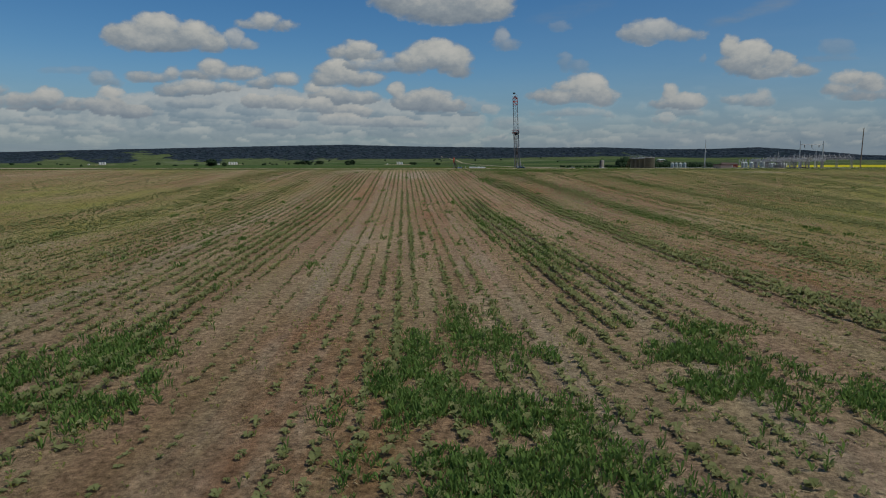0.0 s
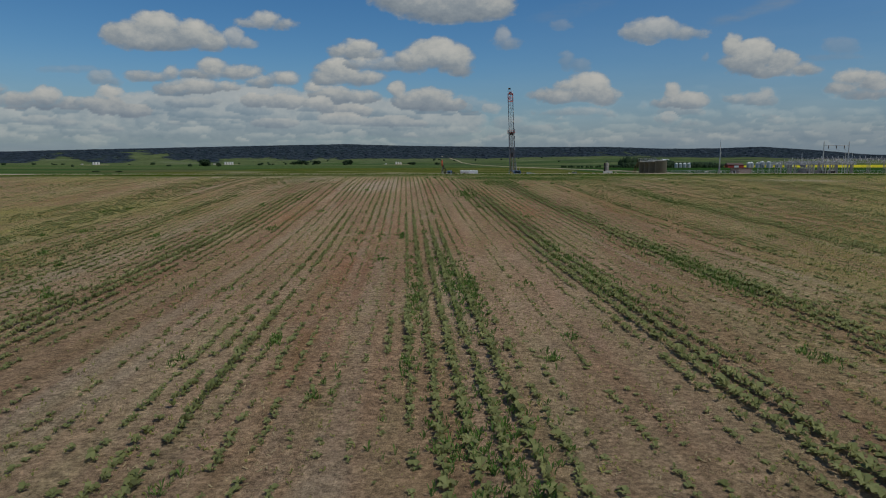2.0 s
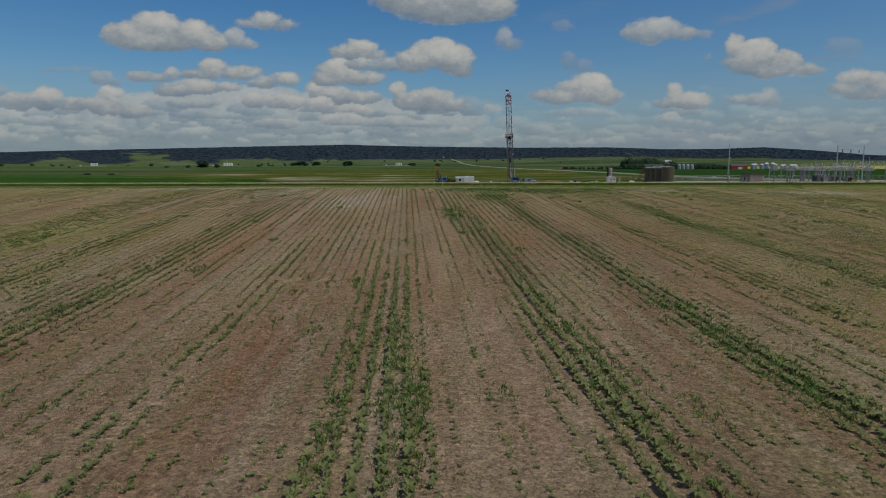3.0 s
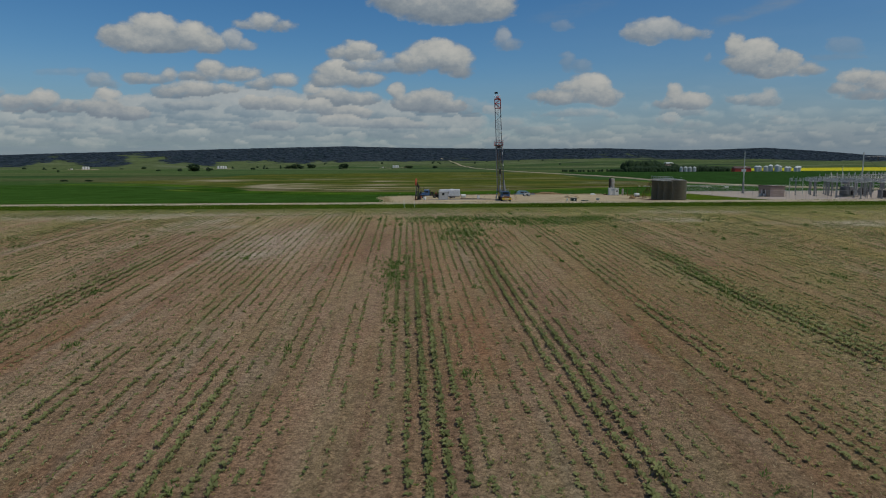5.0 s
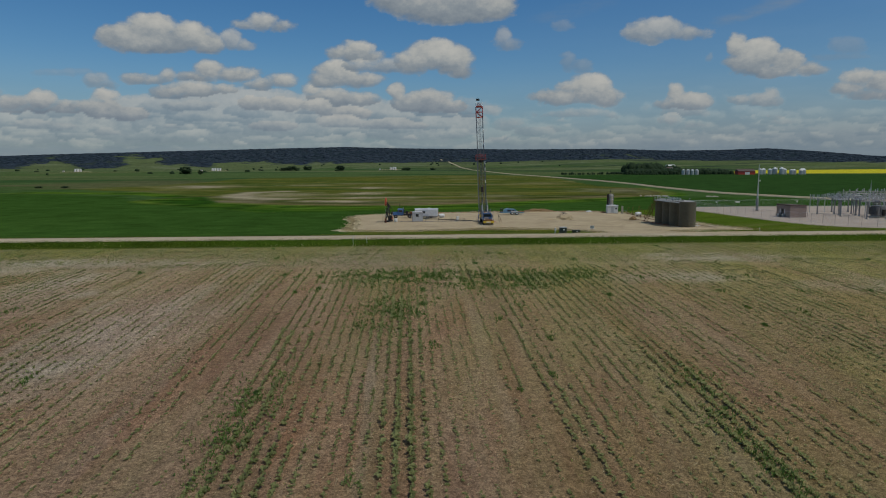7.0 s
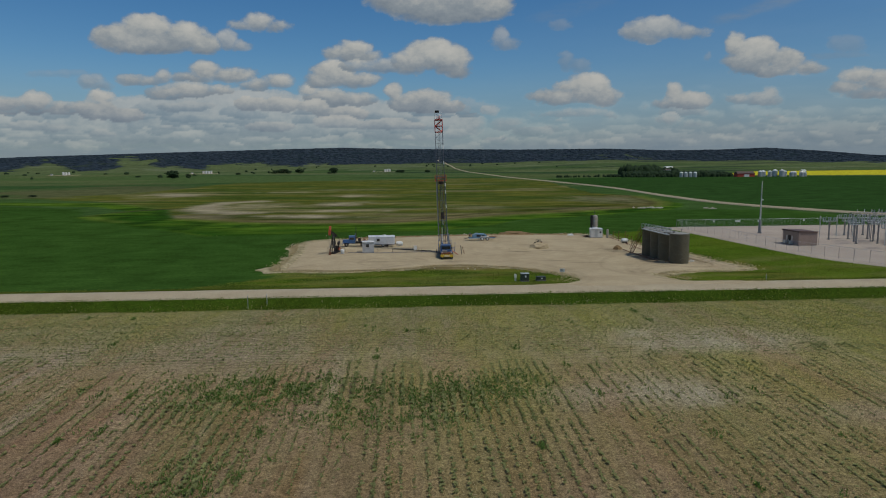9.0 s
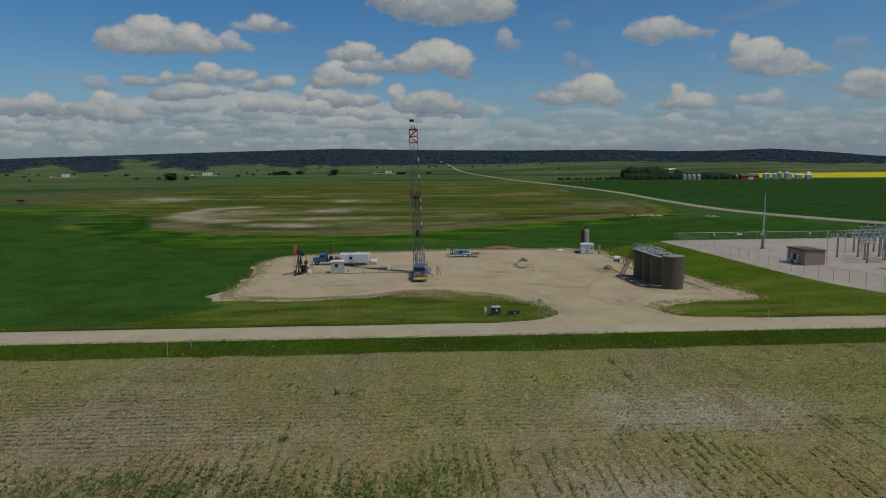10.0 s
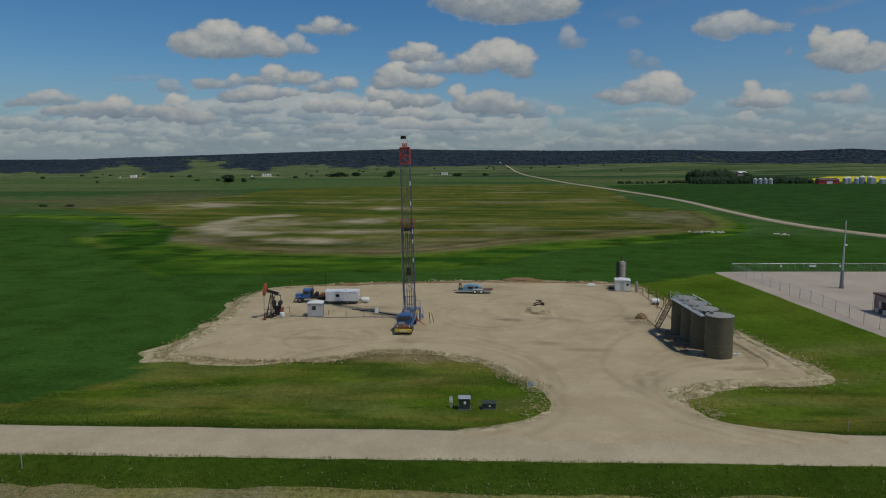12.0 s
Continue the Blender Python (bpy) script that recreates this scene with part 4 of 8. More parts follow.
    c([(465, 38, 28, 15), (497, 48, 25, 9), (438, 44, 20, 7)], 58, 0.95)
    # the scattered ones on the right
    c([(1006, 112, 14, 17), (1030, 118, 22, 12), (998, 98, 14, 5)], 130, 0.5, 0.1)
    c([(985, 173, 52, 15), (1045, 158, 42, 26), (1076, 173, 28, 17), (1004, 157, 26, 11)], 194, 1)
    c([(1012, 203, 84, 9)], 211, 0.8, 0.05)
    c([(992, 46, 22, 8)], 56, 0.45, 0.05)
    c([(1165, 52, 54, 19), (1138, 60, 38, 15), (1216, 62, 46, 11), (1150, 72, 22, 8)], 82, 0.9, 0.02)
    c([(1305, 85, 19, 22), (1345, 98, 38, 28), (1392, 109, 36, 19), (1320, 114, 42, 18), (1434, 124, 34, 11), (1350, 127, 62, 14)], 141, 1)
    c([(1255, 101, 7, 10)], 112, 0.5)
    c([(1500, 84, 36, 17), (1480, 104, 74, 7)], 112, 0.45, 0.08)
    c([(1520, 140, 36, 15), (1556, 148, 34, 19), (1500, 159, 38, 12), (1540, 172, 54, 10)], 180, 1)
    c([(1640, 150, 60, 20), (1610, 170, 60, 12)], 182, 0.9)
    c([(1195, 164, 15, 16), (1221, 180, 46, 16), (1176, 186, 26, 9)], 199, 1)
    c([(1250, 160, 20, 6)], 168, 0.4, 0.06)
    c([(1145, 191, 10, 8)], 200, 0.6)
    c([(1186, 215, 28, 12), (1232, 225, 48, 8)], 232, 0.9)
    c([(1350, 180, 42, 13), (1366, 168, 18, 10), (1310, 178, 32, 9)], 191, 0.9)
    c([(1360, 206, 28, 8), (1262, 206, 27, 9)], 214, 0.65)
    c([(1530, 202, 44, 7), (1440, 202, 30, 9)], 211, 0.55, 0.06)
    c([(1060, 240, 34, 8), (900, 220, 38, 12), (948, 234, 44, 9), (870, 196, 20, 10)], 247, 0.8, 0.02)
    c([(1360, 240, 34, 6)], 246, 0.6)
    sky_sheet.veil(1240, 52, 1440, -10, 22, 0.5)
    sky_sheet.veil(940, 40, 1100, 0, 24, 0.25)
    sky_sheet.veil(1420, 70, 1600, 20, 34, 0.25)
    for _ in range(130):  # and all round, out of the walk's sight
        x, y = rnd.choice((rnd.uniform(-3600, -700), rnd.uniform(2300, 5200))), 270 - 640 * rnd.random() ** 1.5
        w = rnd.uniform(40, 110) * (1 + (270 - y) / 300)
        c([(x, y, w, w * 0.3), (x + w * 0.3, y - w * 0.15, w * 0.5, w * 0.28), (x - w * 0.35, y - w * 0.1, w * 0.45, w * 0.22)], y + w * 0.25)
    for _ in range(16):
        x, y, w = rnd.uniform(-150, 1750), rnd.uniform(-420, -110), rnd.uniform(80, 190)
        c([(x, y, w, w * 0.3), (x + w * 0.3, y - w * 0.15, w * 0.5, w * 0.28)], y + w * 0.25)
    haze = np.clip(fade(10.0, 0.2, ge) ** 1.4 + 0.16 * fade(-5, 25, ga) * fade(18, 8, ge), 0, 1)
    top = fade(46, 38, ge)
    cover = sky_sheet.cover * top - 2.0 * (1 - top)
    w = len(az)
    i = np.arange(len(ga)).reshape(len(el), w)
    quads = np.stack([i[:-1, :-1], i[:-1, 1:], i[1:, 1:], i[1:, :-1]], -1)
    ob = array_object("backdrop", pts, quads.ravel(), 4, cloud_material(), None, "blue summer sky with white flat-based cumulus clouds", "sky", "structure")
    ob.data.shade_smooth()
    for key, values in (("cover", cover), ("tone", sky_sheet.tone), ("dense", sky_sheet.dense), ("haze", haze), ("streak", sky_sheet.streak)):
        ob.data.attributes.new(key, "FLOAT", "POINT").data.foreach_set("value", values.astype(np.float32))
    ob.visible_shadow = False


cloud_backdrop()


# ---------------------------------------------------------------- plants in their thousands
RNG = np.random.default_rng(7)


def leafy(name, x, y, size, tall, leaves, mat, label, category, upright=0.5, lift=0.0, slim=0.5, hue=0.5):
    """Each plant is a few pointed leaves round its stem, rising and bent out."""
    n = len(x)
    z = height(x, y) + 0.02 + lift
    turn = RNG.uniform(0, 6.283, (n, 1)) + np.arange(leaves) * 6.283 / leaves + RNG.uniform(-0.5, 0.5, (n, leaves))
    out = size[:, None] * RNG.uniform(0.7, 1.15, (n, leaves))
    up = tall[:, None] * RNG.uniform(0.55, 1.1, (n, leaves))
    c, s = np.cos(turn), np.sin(turn)
    bx, by, bz = x[:, None] + 0 * c, y[:, None] + 0 * c, z[:, None] + up * (1 - upright) * 0.6
    mx, my, mz = x[:, None] + c * out * 0.55, y[:, None] + s * out * 0.55, z[:, None] + up
    wx, wy = -s * out * slim, c * out * slim
    tx, ty, tz = x[:, None] + c * out, y[:, None] + s * out, z[:, None] + up * (0.72 if upright < 0.8 else 1.25)
    verts = np.stack([np.stack([bx, by, bz], -1), np.stack([mx + wx, my + wy, mz], -1), np.stack([tx, ty, tz], -1), np.stack([mx - wx, my - wy, mz], -1)], 2).reshape(-1, 3)
    tint = np.repeat(np.clip(hue + RNG.normal(0, 0.22, n), 0, 1), leaves * 4)
    return array_object(name, verts, np.arange(len(verts)), 4, mat, tint, label, category)


def stand(u, v):
    """How thickly the crop stands: gaps and thick strips drawn out along the rows."""
    a = fbm(u / 9 + 3, v / 46, 91, 4)
    b = fbm(u / 2.3, v / 24, 92, 3)
    return fade(0.42, 0.6, 0.55 * a + 0.45 * b)


def crop_rows():
    us, vs = [], []
    for k in range(-240, 241):  # rows running up to the headland
        u = k * 0.76
        if k % 24 in (5, 8):  # wheel tracks of the sprayer
            continue
        near = -80 < u < 60
        gap = 0.21 if near else 0.6
        v = np.arange(-262, -85 + 9 * (value_noise(u / 5, 0.0, 90) - 0.5), gap)
        v = v + RNG.uniform(-0.35, 0.35, len(v)) * gap
        us.append(np.full(len(v), u) + RNG.normal(0, 0.05, len(v)))
        vs.append(v)
    for k in range(32):  # the headland, along the road
        v = -85.0 + k * 0.76
        u = np.arange(-130, 150, 0.34)
        us.append(u + RNG.uniform(-0.15, 0.15, len(u)))
        vs.append(np.full(len(u), v) + RNG.normal(0, 0.035, len(u)))
    u, v = np.concatenate(us), np.concatenate(vs)
    dense = np.where(v < -85, stand(u, v), 0.95 * stand(v * 1.0 + 7, u * 1.5))
    dense = dense * (1 - 0.75 * fade(-70, -62, v))
    dense = 0.6 * dense
    ragged = 0.55 + 0.9 * fbm(u * 1.3, v / 9, 103, 3)
    for cu, half, v0, v1, amount in ((-54, 1.5, -240, -122, 1.0), (-44.3, 0.35, -232, -190, 1.3), (-45, 0.8, -235, -150, 0.8), (-42.7, 0.35, -230, -195, 1.05), (-41.4, 0.35, -230, -208, 0.9), (-37.2, 1.0, -230, -150, 1.15), (-35, 0.9, -230, -160, 1.2), (-27.2, 1.3, -232, -128, 1.25), (-29, 1.0, -150, -104, 0.95),
                                     (-19.6, 1.4, -218, -108, 1.15), (-20.6, 2.0, -122, -98, 1.2), (-11, 1.1, -185, -88, 0.75), (-2.4, 1.5, -200, -118, 1.05), (6, 1.2, -190, -108, 0.65), (15, 1.5, -205, -125, 0.75), (24, 1.6, -190, -115, 0.6),
                                     (34, 2.0, -190, -105, 0.6), (44, 2.0, -180, -110, 0.5), (-62.6, 1.3, -232, -125, 0.75), (-71, 1.5, -225, -140, 0.7), (-79, 1.6, -215, -140, 0.6), (-42, 4.5, -252, -226, 0.7)):
        inside_strip = np.exp(-(((u - cu - 0.5 * np.sin(v / 17 + cu)) / (1.25 * half)) ** 2)) * fade(v0 - 8, v0 + 8, v) * (1 - fade(v1 - 8, v1 + 8, v))
        dense = np.maximum(dense, 1.25 * amount * inside_strip * ragged)
    for cu, cv, ru, rv in ((-21.5, -114, 2.2, 5), (-29.5, -114, 3, 4), (-13, -91, 8, 4.5), (-5, -94, 4, 5), (-25, -95, 4, 3), (-28, -144, 1.6, 5), (-20.5, -130, 1.6, 6), (-36, -186, 2, 4), (-32, -184, 1.2, 4), (-38, -196, 1.6, 6)):
        dense = np.maximum(dense, 1.5 * np.exp(-(((u - cu) / ru) ** 2 + ((v - cv) / rv) ** 2)) * ragged)
    for bu, bv, ru, rv in ((-49.3, -232, 2.4, 20), (-49.5, -190, 2, 30), (-31, -190, 1.6, 30), (-23.6, -160, 1.8, 34), (-7, -165, 2.5, 30), (-15.5, -150, 1.6, 28), (8, -120, 4, 18), (-41.5, -108, 4, 18), (-40, -185, 1.1, 42)):
        dense = dense * (1 - 0.85 * np.exp(-(((u - bu) / ru) ** 2 + ((v - bv) / rv) ** 2)))
    far_side = (u < -80) | (u > 60)
    tuft = 0.3 + 1.1 * fade(0.35, 0.65, value_noise(u * 1.5, v * 1.1, 96))
    keep = RNG.random(len(u)) < (0.36 + 0.2 * fade(-190, -150, v) + 0.75 * dense) * np.where(far_side, 0.7, 1.0) * np.maximum(tuft, fade(0.9, 1.2, dense))
    u, v, dense = u[keep], v[keep], dense[keep]
    x, y = back(u, v)
    wide_plants = (u < -80) | (u > 60)
    size = RNG.uniform(0.07, 0.17, len(u)) * (0.8 + 0.6 * dense) * np.where(wide_plants, 1.5, 1.0)
    size = size * np.where(v > -85, 1.25, 1.0)
    tall = RNG.uniform(0.08, 0.2, len(u)) * (0.7 + 0.8 * dense)
    a = ~wide_plants & (v < -85)
    leafy("crop_plants", x[a], y[a], size[a], tall[a], 7, CROP_LEAF, "young broad-leaved crop plants standing in dry rows", "crop", lift=0.02, slim=0.36)
    leafy("crop_plants", x[~a], y[~a], size[~a], tall[~a], 3, CROP_LEAF, "young broad-leaved crop plants standing in dry rows", "crop", lift=0.06)


crop_rows()


def weed_patches():
    xs, ys = [], []
    rnd = random.Random(5)
    spots = [(-45.6, -232.4, 0.8, 1.6), (-44.2, -232.8, 1.1, 2.4), (-42.6, -233.6, 1.2, 2.6), (-41.2, -235.2, 1.1, 2.4), (-43.6, -237.2, 1.6, 3.0), (-41.0, -239, 1.6, 2.6), (-36.3, -228.6, 0.8, 2.2), (-35.0, -231.4, 1.2, 1.8), (-33.2, -233.4, 1.3, 1.2), (-36.8, -233, 0.8, 2.0),
             (-44.2, -228.6, 0.5, 2.0), (-44.1, -225, 0.25, 2.6), (-42.6, -226, 0.42, 3.0), (-41.2, -223.8, 0.5, 1.1), (-41.5, -228, 0.6, 1.5), (-40.2, -229.6, 0.5, 0.9), (-35.9, -226.9, 0.7, 0.8), (-34.2, -226.8, 1.2, 0.7), (-35.6, -229.2, 1.0, 1.1), (-41.4, -219.4, 0.3, 0.8),
             (-55.2, -231.5, 1.3, 2.4), (-53.2, -229, 1.2, 3.0), (-54.8, -235.5, 1.4, 2.4), (-51.8, -232.5, 0.8, 1.4), (-36.2, -209.5, 1.4, 4.0), (-37.6, -187, 0.4, 8), (-35.6, -186, 0.5, 8), (-34.6, -190, 0.4, 6), (-27.2, -182, 0.9, 10), (-19.6, -182, 1.0, 9),
             (-20.9, -107, 2.4, 5), (-22, -92, 5, 3), (-10.4, -95, 5, 4), (-3.6, -91.5, 6, 2.6), (-29, -128, 1.2, 6), (-18, -91, 5, 2.5), (-2.4, -135, 1.0, 8)]
    for x, y, ru, rv in spots:  # across and along the rows
        n = int((330 if y < -225 else 130) * ru * rv)
        du, dv = RNG.normal(0, 0.7 * ru, n), RNG.normal(0, 0.7 * rv, n)
        px, py = back(x + du, y + dv)
        ok = fbm(px * 1.1, py * 0.7, 95, 3) + RNG.normal(0, 0.06, n) > 0.46
        xs.append(px[ok])
        ys.append(py[ok])
    for _ in range(300):  # stray tufts
        u, v = rnd.uniform(-75, 60), rnd.uniform(-258, -62)
        n = rnd.randint(6, 40)
        s = rnd.uniform(0.15, 0.55)
        px, py = back(u + RNG.normal(0, s * 0.5, n), v + RNG.normal(0, s * 1.5, n))
        xs.append(px)
        ys.append(py)
    x, y = np.concatenate(xs), np.concatenate(ys)
    leafy("weeds", x, y, RNG.uniform(0.06, 0.16, len(x)), RNG.uniform(0.1, 0.28, len(x)), 4, WEED_LEAF, "lush green grass weeds in patches between the crop rows", "weeds", 0.82, slim=0.2)


weed_patches()


def field_grass():
    """Thin dry grass and seedlings all over the soil, thicker to the sides and along the edge."""
    n = 420000
    near = RNG.random(n) < 0.55
    u = np.where(near, RNG.uniform(-72, 6, n), RNG.uniform(-115, 95, n))
    v = np.where(near, RNG.uniform(-262, -140, n), RNG.uniform(-200, FIELD_V, n))
    by_edge = RNG.random(n) < 0.3
    v = np.where(by_edge, RNG.uniform(-80, FIELD_V, n), v)
    u = np.where(by_edge, RNG.uniform(-90, 80, n), u)
    x, y = back(u, v)
    tone = field_tone(x, y)
    ok = RNG.random(n) < (0.14 + 0.9 * tone["weedy"]) * (0.3 + 1.2 * fade(0.35, 0.65, fbm(u / 0.9, v / 9, 93, 3)))
    ok &= (v < -84) | (RNG.random(n) < 0.4)
    ok &= RNG.random(n) < 1 - 0.55 * fade(-185, -150, v) * (1 - fade(-100, -85, v))
    x, y, u, v = x[ok], y[ok], u[ok], v[ok]
    wide = 1.0 + 0.7 * fade(40, 80, np.abs(u + 22))
    leafy("field_grass", x, y, RNG.uniform(0.05, 0.13, len(x)) * wide, RNG.uniform(0.05, 0.18, len(x)), 2, FIELD_GRASS, "thin yellowing grass and seedlings strewn over the dry soil", "grass", 0.75, slim=0.3, hue=0.55 - 0.4 * fade(-88, -68, v) - 0.3 * fade(-20, 20, u) * fade(-160, -140, v))


field_grass()


def litter():
    """Flat straws and clods lying about on the soil."""
    n = 70000
    u, v = RNG.uniform(-46, 34, n), RNG.uniform(-262, -62, n)
    ok = fbm(u / 1.6, v / 14, 94, 3) > 0.47
    u, v = u[ok], v[ok]
    x, y = back(u, v)
    n = len(x)
    z = height(x, y) + RNG.uniform(0.06, 0.1, n)
    a, long, thin = RNG.uniform(0, 3.14, n), RNG.uniform(0.03, 0.09, n), RNG.uniform(0.006, 0.018, n)
    c, s = np.cos(a), np.sin(a)
    corners = []
    for i, j, k in ((-1, -1, 0.0), (1, -1, 1.0), (1, 1, 1.0), (-1, 1, 0.0)):
        corners.append(np.stack([x + c * long * i - s * thin * j, y + s * long * i + c * thin * j, z + k * RNG.uniform(0, 0.05, n)], 1))
    verts = np.stack(corners, 1).reshape(-1, 3)
    array_object("straw_litter", verts, np.arange(len(verts)), 4, DRY_LEAF, np.repeat(RNG.random(n) * 0.5, 4), "bleached straw litter strewn over the field soil", "straw")


litter()


def grass(name, x, y, size, tall, mat, label, blades=3, lift=0.09):
    return leafy(name, x, y, size, tall, blades, mat, label, "grass", 0.9, lift, slim=0.3)


def verge_grass():
    n = 150000
    x, y = RNG.uniform(-125, 120, n), RNG.uniform(-66, 42, n)
    near = RNG.random(n) < 0.3
    y = np.where(near, (RNG.uniform(FIELD_V - 0.5, ROAD_V + 7, n) + x * SA) / CA, y)
    v = across(x, y)
    ok = (v > FIELD_V - 0.6) & (np.abs(v - ROAD_V) > ROAD_HALF + 0.15)
    ok &= ~inside(x, y, PAD_EDGE) & ~inside(x, y, YARD_EDGE) & ~(inside(x, y, CROP_LINE))
    ok &= (v < -44) | (x < 75)
    ok &= np.hypot((x - 2) / 13, (y + 21) / 3.2) + (fbm(x / 3, y / 2, 46, 3) - 0.5) * 0.9 > 0.95
    x, y, v = x[ok], y[ok], v[ok]
    patchy = fbm(x / 5, y / 5, 97, 3)
    tall = RNG.uniform(0.05, 0.2, len(x)) * (0.6 + patchy)
    by_road = fade(3.2, 0.6, np.abs(v - ROAD_V) - ROAD_HALF)
    hue = 0.28 + 0.7 * fade(0.35, 0.68, fbm(x / 7, y / 3.5, 101, 4)) - 0.6 * by_road - 0.3 * (v < -55) - 0.35 * fade(20, 48, x) * (v > -44)
    tall = tall * (0.85 + 0.1 * by_road)
    leafy("verge_grass", x, y, RNG.uniform(0.07, 0.18, len(x)), tall * 1.1, 3, GRASS_LEAF, "mixed green grass of the ditches and the strip by the road", "grass", 0.9, slim=0.15, hue=hue)


def dry_rims():
    pts = []
    for k, (a, b) in enumerate(zip(PAD_EDGE, PAD_EDGE[1:] + PAD_EDGE[:1])):
        if across(*a) < -46:
            continue
        d = Vector((b[0] - a[0], b[1] - a[1]))
        if d.length < 0.01:
            continue
        side = Vector((d.y, -d.x)).normalized()
        thick = float(fade(0.3, 0.7, fbm(a[0] / 7, a[1] / 7, 98, 3)))
        for _ in range(int(8 + 24 * thick + 16 * (a[0] < 4 and a[1] < 20))):
            s = RNG.normal(0.9, 0.9)
            f = RNG.random()
            pts.append((a[0] + d.x * f + side.x * s, a[1] + d.y * f + side.y * s))
    pts = np.array(pts)
    grass("dry_grass", pts[:, 0], pts[:, 1], RNG.uniform(0.07, 0.22, len(pts)), RNG.uniform(0.05, 0.2, len(pts)), DRY_LEAF, "bleached dry grass and straw along the rim of the pad")
    n = 9000
    x, y = RNG.uniform(-34, 22, n), RNG.uniform(-36, -16, n)
    ok = ~inside(x, y, PAD_EDGE) & (edge_distance(x, y, PAD_EDGE)[0] < 4.6 * fbm(x / 4, y / 4, 99, 3))
    grass("dry_grass", x[ok], y[ok], RNG.uniform(0.08, 0.2, ok.sum()), RNG.uniform(0.08, 0.26, ok.sum()), DRY_LEAF, "bleached dry grass and straw along the rim of the pad")
    n = 1400  # pale seed heads where the field meets the ditch
    x, y = back(RNG.uniform(-110, 120, n), FIELD_V + RNG.normal(0.3, 1.2, n))
    ok = fbm(x / 6, y / 6, 100, 3) + RNG.normal(0, 0.1, n) > 0.5
    grass("dry_grass", x[ok], y[ok], RNG.uniform(0.05, 0.11, ok.sum()), RNG.uniform(0.06, 0.25, ok.sum()), DRY_LEAF, "pale seeding grass where the field meets the ditch", 3, 0.0)


verge_grass()
dry_rims()


# ---------------------------------------------------------------- far woods, shelter belt, lone trees
def clumps(name, x, y, wide, tall, mat, label, category="woods", kind="stuff", base=None, parent=None):
    """Uneven low-faced leaf clumps, each one six-sided with a ragged crown."""
    n = len(x)
    z = height(x, y) if base is None else base
    turn = RNG.uniform(0, 6.283, (n, 1)) + np.arange(6) * math.pi / 3
    rad = wide[:, None] * RNG.uniform(0.7, 1.15, (n, 6))
    low = np.stack([x[:, None] + rad * np.cos(turn) * 0.8, y[:, None] + rad * np.sin(turn) * 0.8, z[:, None] + 0.05 * tall[:, None] + 0 * turn], -1)
    rad2 = wide[:, None] * RNG.uniform(0.55, 1.0, (n, 6))
    mid = np.stack([x[:, None] + rad2 * np.cos(turn + 0.4), y[:, None] + rad2 * np.sin(turn + 0.4), z[:, None] + tall[:, None] * RNG.uniform(0.45, 0.8, (n, 6))], -1)
    if base is None:  # the skirt follows the slope
        low[..., 2] = height(low[..., 0], low[..., 1]) - 0.6
        mid[..., 2] += height(mid[..., 0], mid[..., 1]) - z[:, None]
    top = np.stack([x + RNG.normal(0, 0.15, n) * wide, y + RNG.normal(0, 0.15, n) * wide, z + tall * RNG.uniform(0.85, 1.1, n)], -1)[:, None, :]
    verts = np.concatenate([low, mid, top], 1).reshape(-1, 3)
    j = np.arange(6)
    k = (j + 1) % 6
    tri = np.concatenate([np.stack([j, k, 6 + j], 1), np.stack([k, 6 + k, 6 + j], 1), np.stack([6 + j, 6 + k, 0 * j + 12], 1)])
    loops = (np.arange(n)[:, None, None] * 13 + tri[None]).ravel()
    tint = np.repeat(np.clip(RNG.normal(0.5, 0.25, n), 0, 1), 13)
    ob = array_object(name, verts, loops, 3, mat, tint, label, category, kind)
    ob.parent = parent
    return ob


def far_woods():
    n = 60000
    az, r = np.radians(RNG.uniform(-44, 44, n)), RNG.uniform(2250, 4350, n)
    x, y = -26 + r * np.sin(az), -255 + r * np.cos(az)
    ok = RNG.random(n) < woods_mask(x, y) * 0.42
    x, y = x[ok], y[ok]
    clumps("far_woods", x, y, RNG.uniform(12, 24, len(x)), RNG.uniform(0.4, 1.0, len(x)) + 1.2 * (RNG.random(len(x)) < 0.08), HAZY_WOODS_LEAF, "dark wooded hills on the horizon").data.shade_smooth()


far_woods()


# ---------------------------------------------------------------- building kit for things
def thing(name, x, y, turn, label, category, group="", z=None, sink=0.0):
    ob = new(name)
    ob.empty_display_size = 0.3
    ob.location = (x, y, (float(height(x, y)) + 0.02 if z is None else z) - sink)
    ob.rotation_euler = (0, 0, radians(turn))
    return tagged(ob, label, category, group)


def part(name, bm, mat, parent, label="", smooth=False):
    me = bpy.data.meshes.new(name)
    bmesh.ops.recalc_face_normals(bm, faces=bm.faces)
    bm.to_mesh(me)
    bm.free()
    me.materials.append(mat)
    if smooth:
        me.shade_smooth()
        me.set_sharp_from_angle(angle=radians(40))
    ob = new(name, me)
    ob.parent = parent
    return tagged(ob, label)


def box(bm, x0, x1, y0, y1, z0, z1, bevel=0.0, taper=0.0):
    vs = [bm.verts.new((x + (taper if x == x0 else -taper) * (z == z1), y, z)) for z in (z0, z1) for x, y in ((x0, y0), (x1, y0), (x1, y1), (x0, y1))]
    fs = [bm.faces.new([vs[i] for i in f]) for f in ((0, 3, 2, 1), (4, 5, 6, 7), (0, 1, 5, 4), (1, 2, 6, 5), (2, 3, 7, 6), (3, 0, 4, 7))]
    if bevel:
        bmesh.ops.bevel(bm, geom=list({e for f in fs for e in f.edges}), offset=bevel, segments=1, affect="EDGES")
    return bm


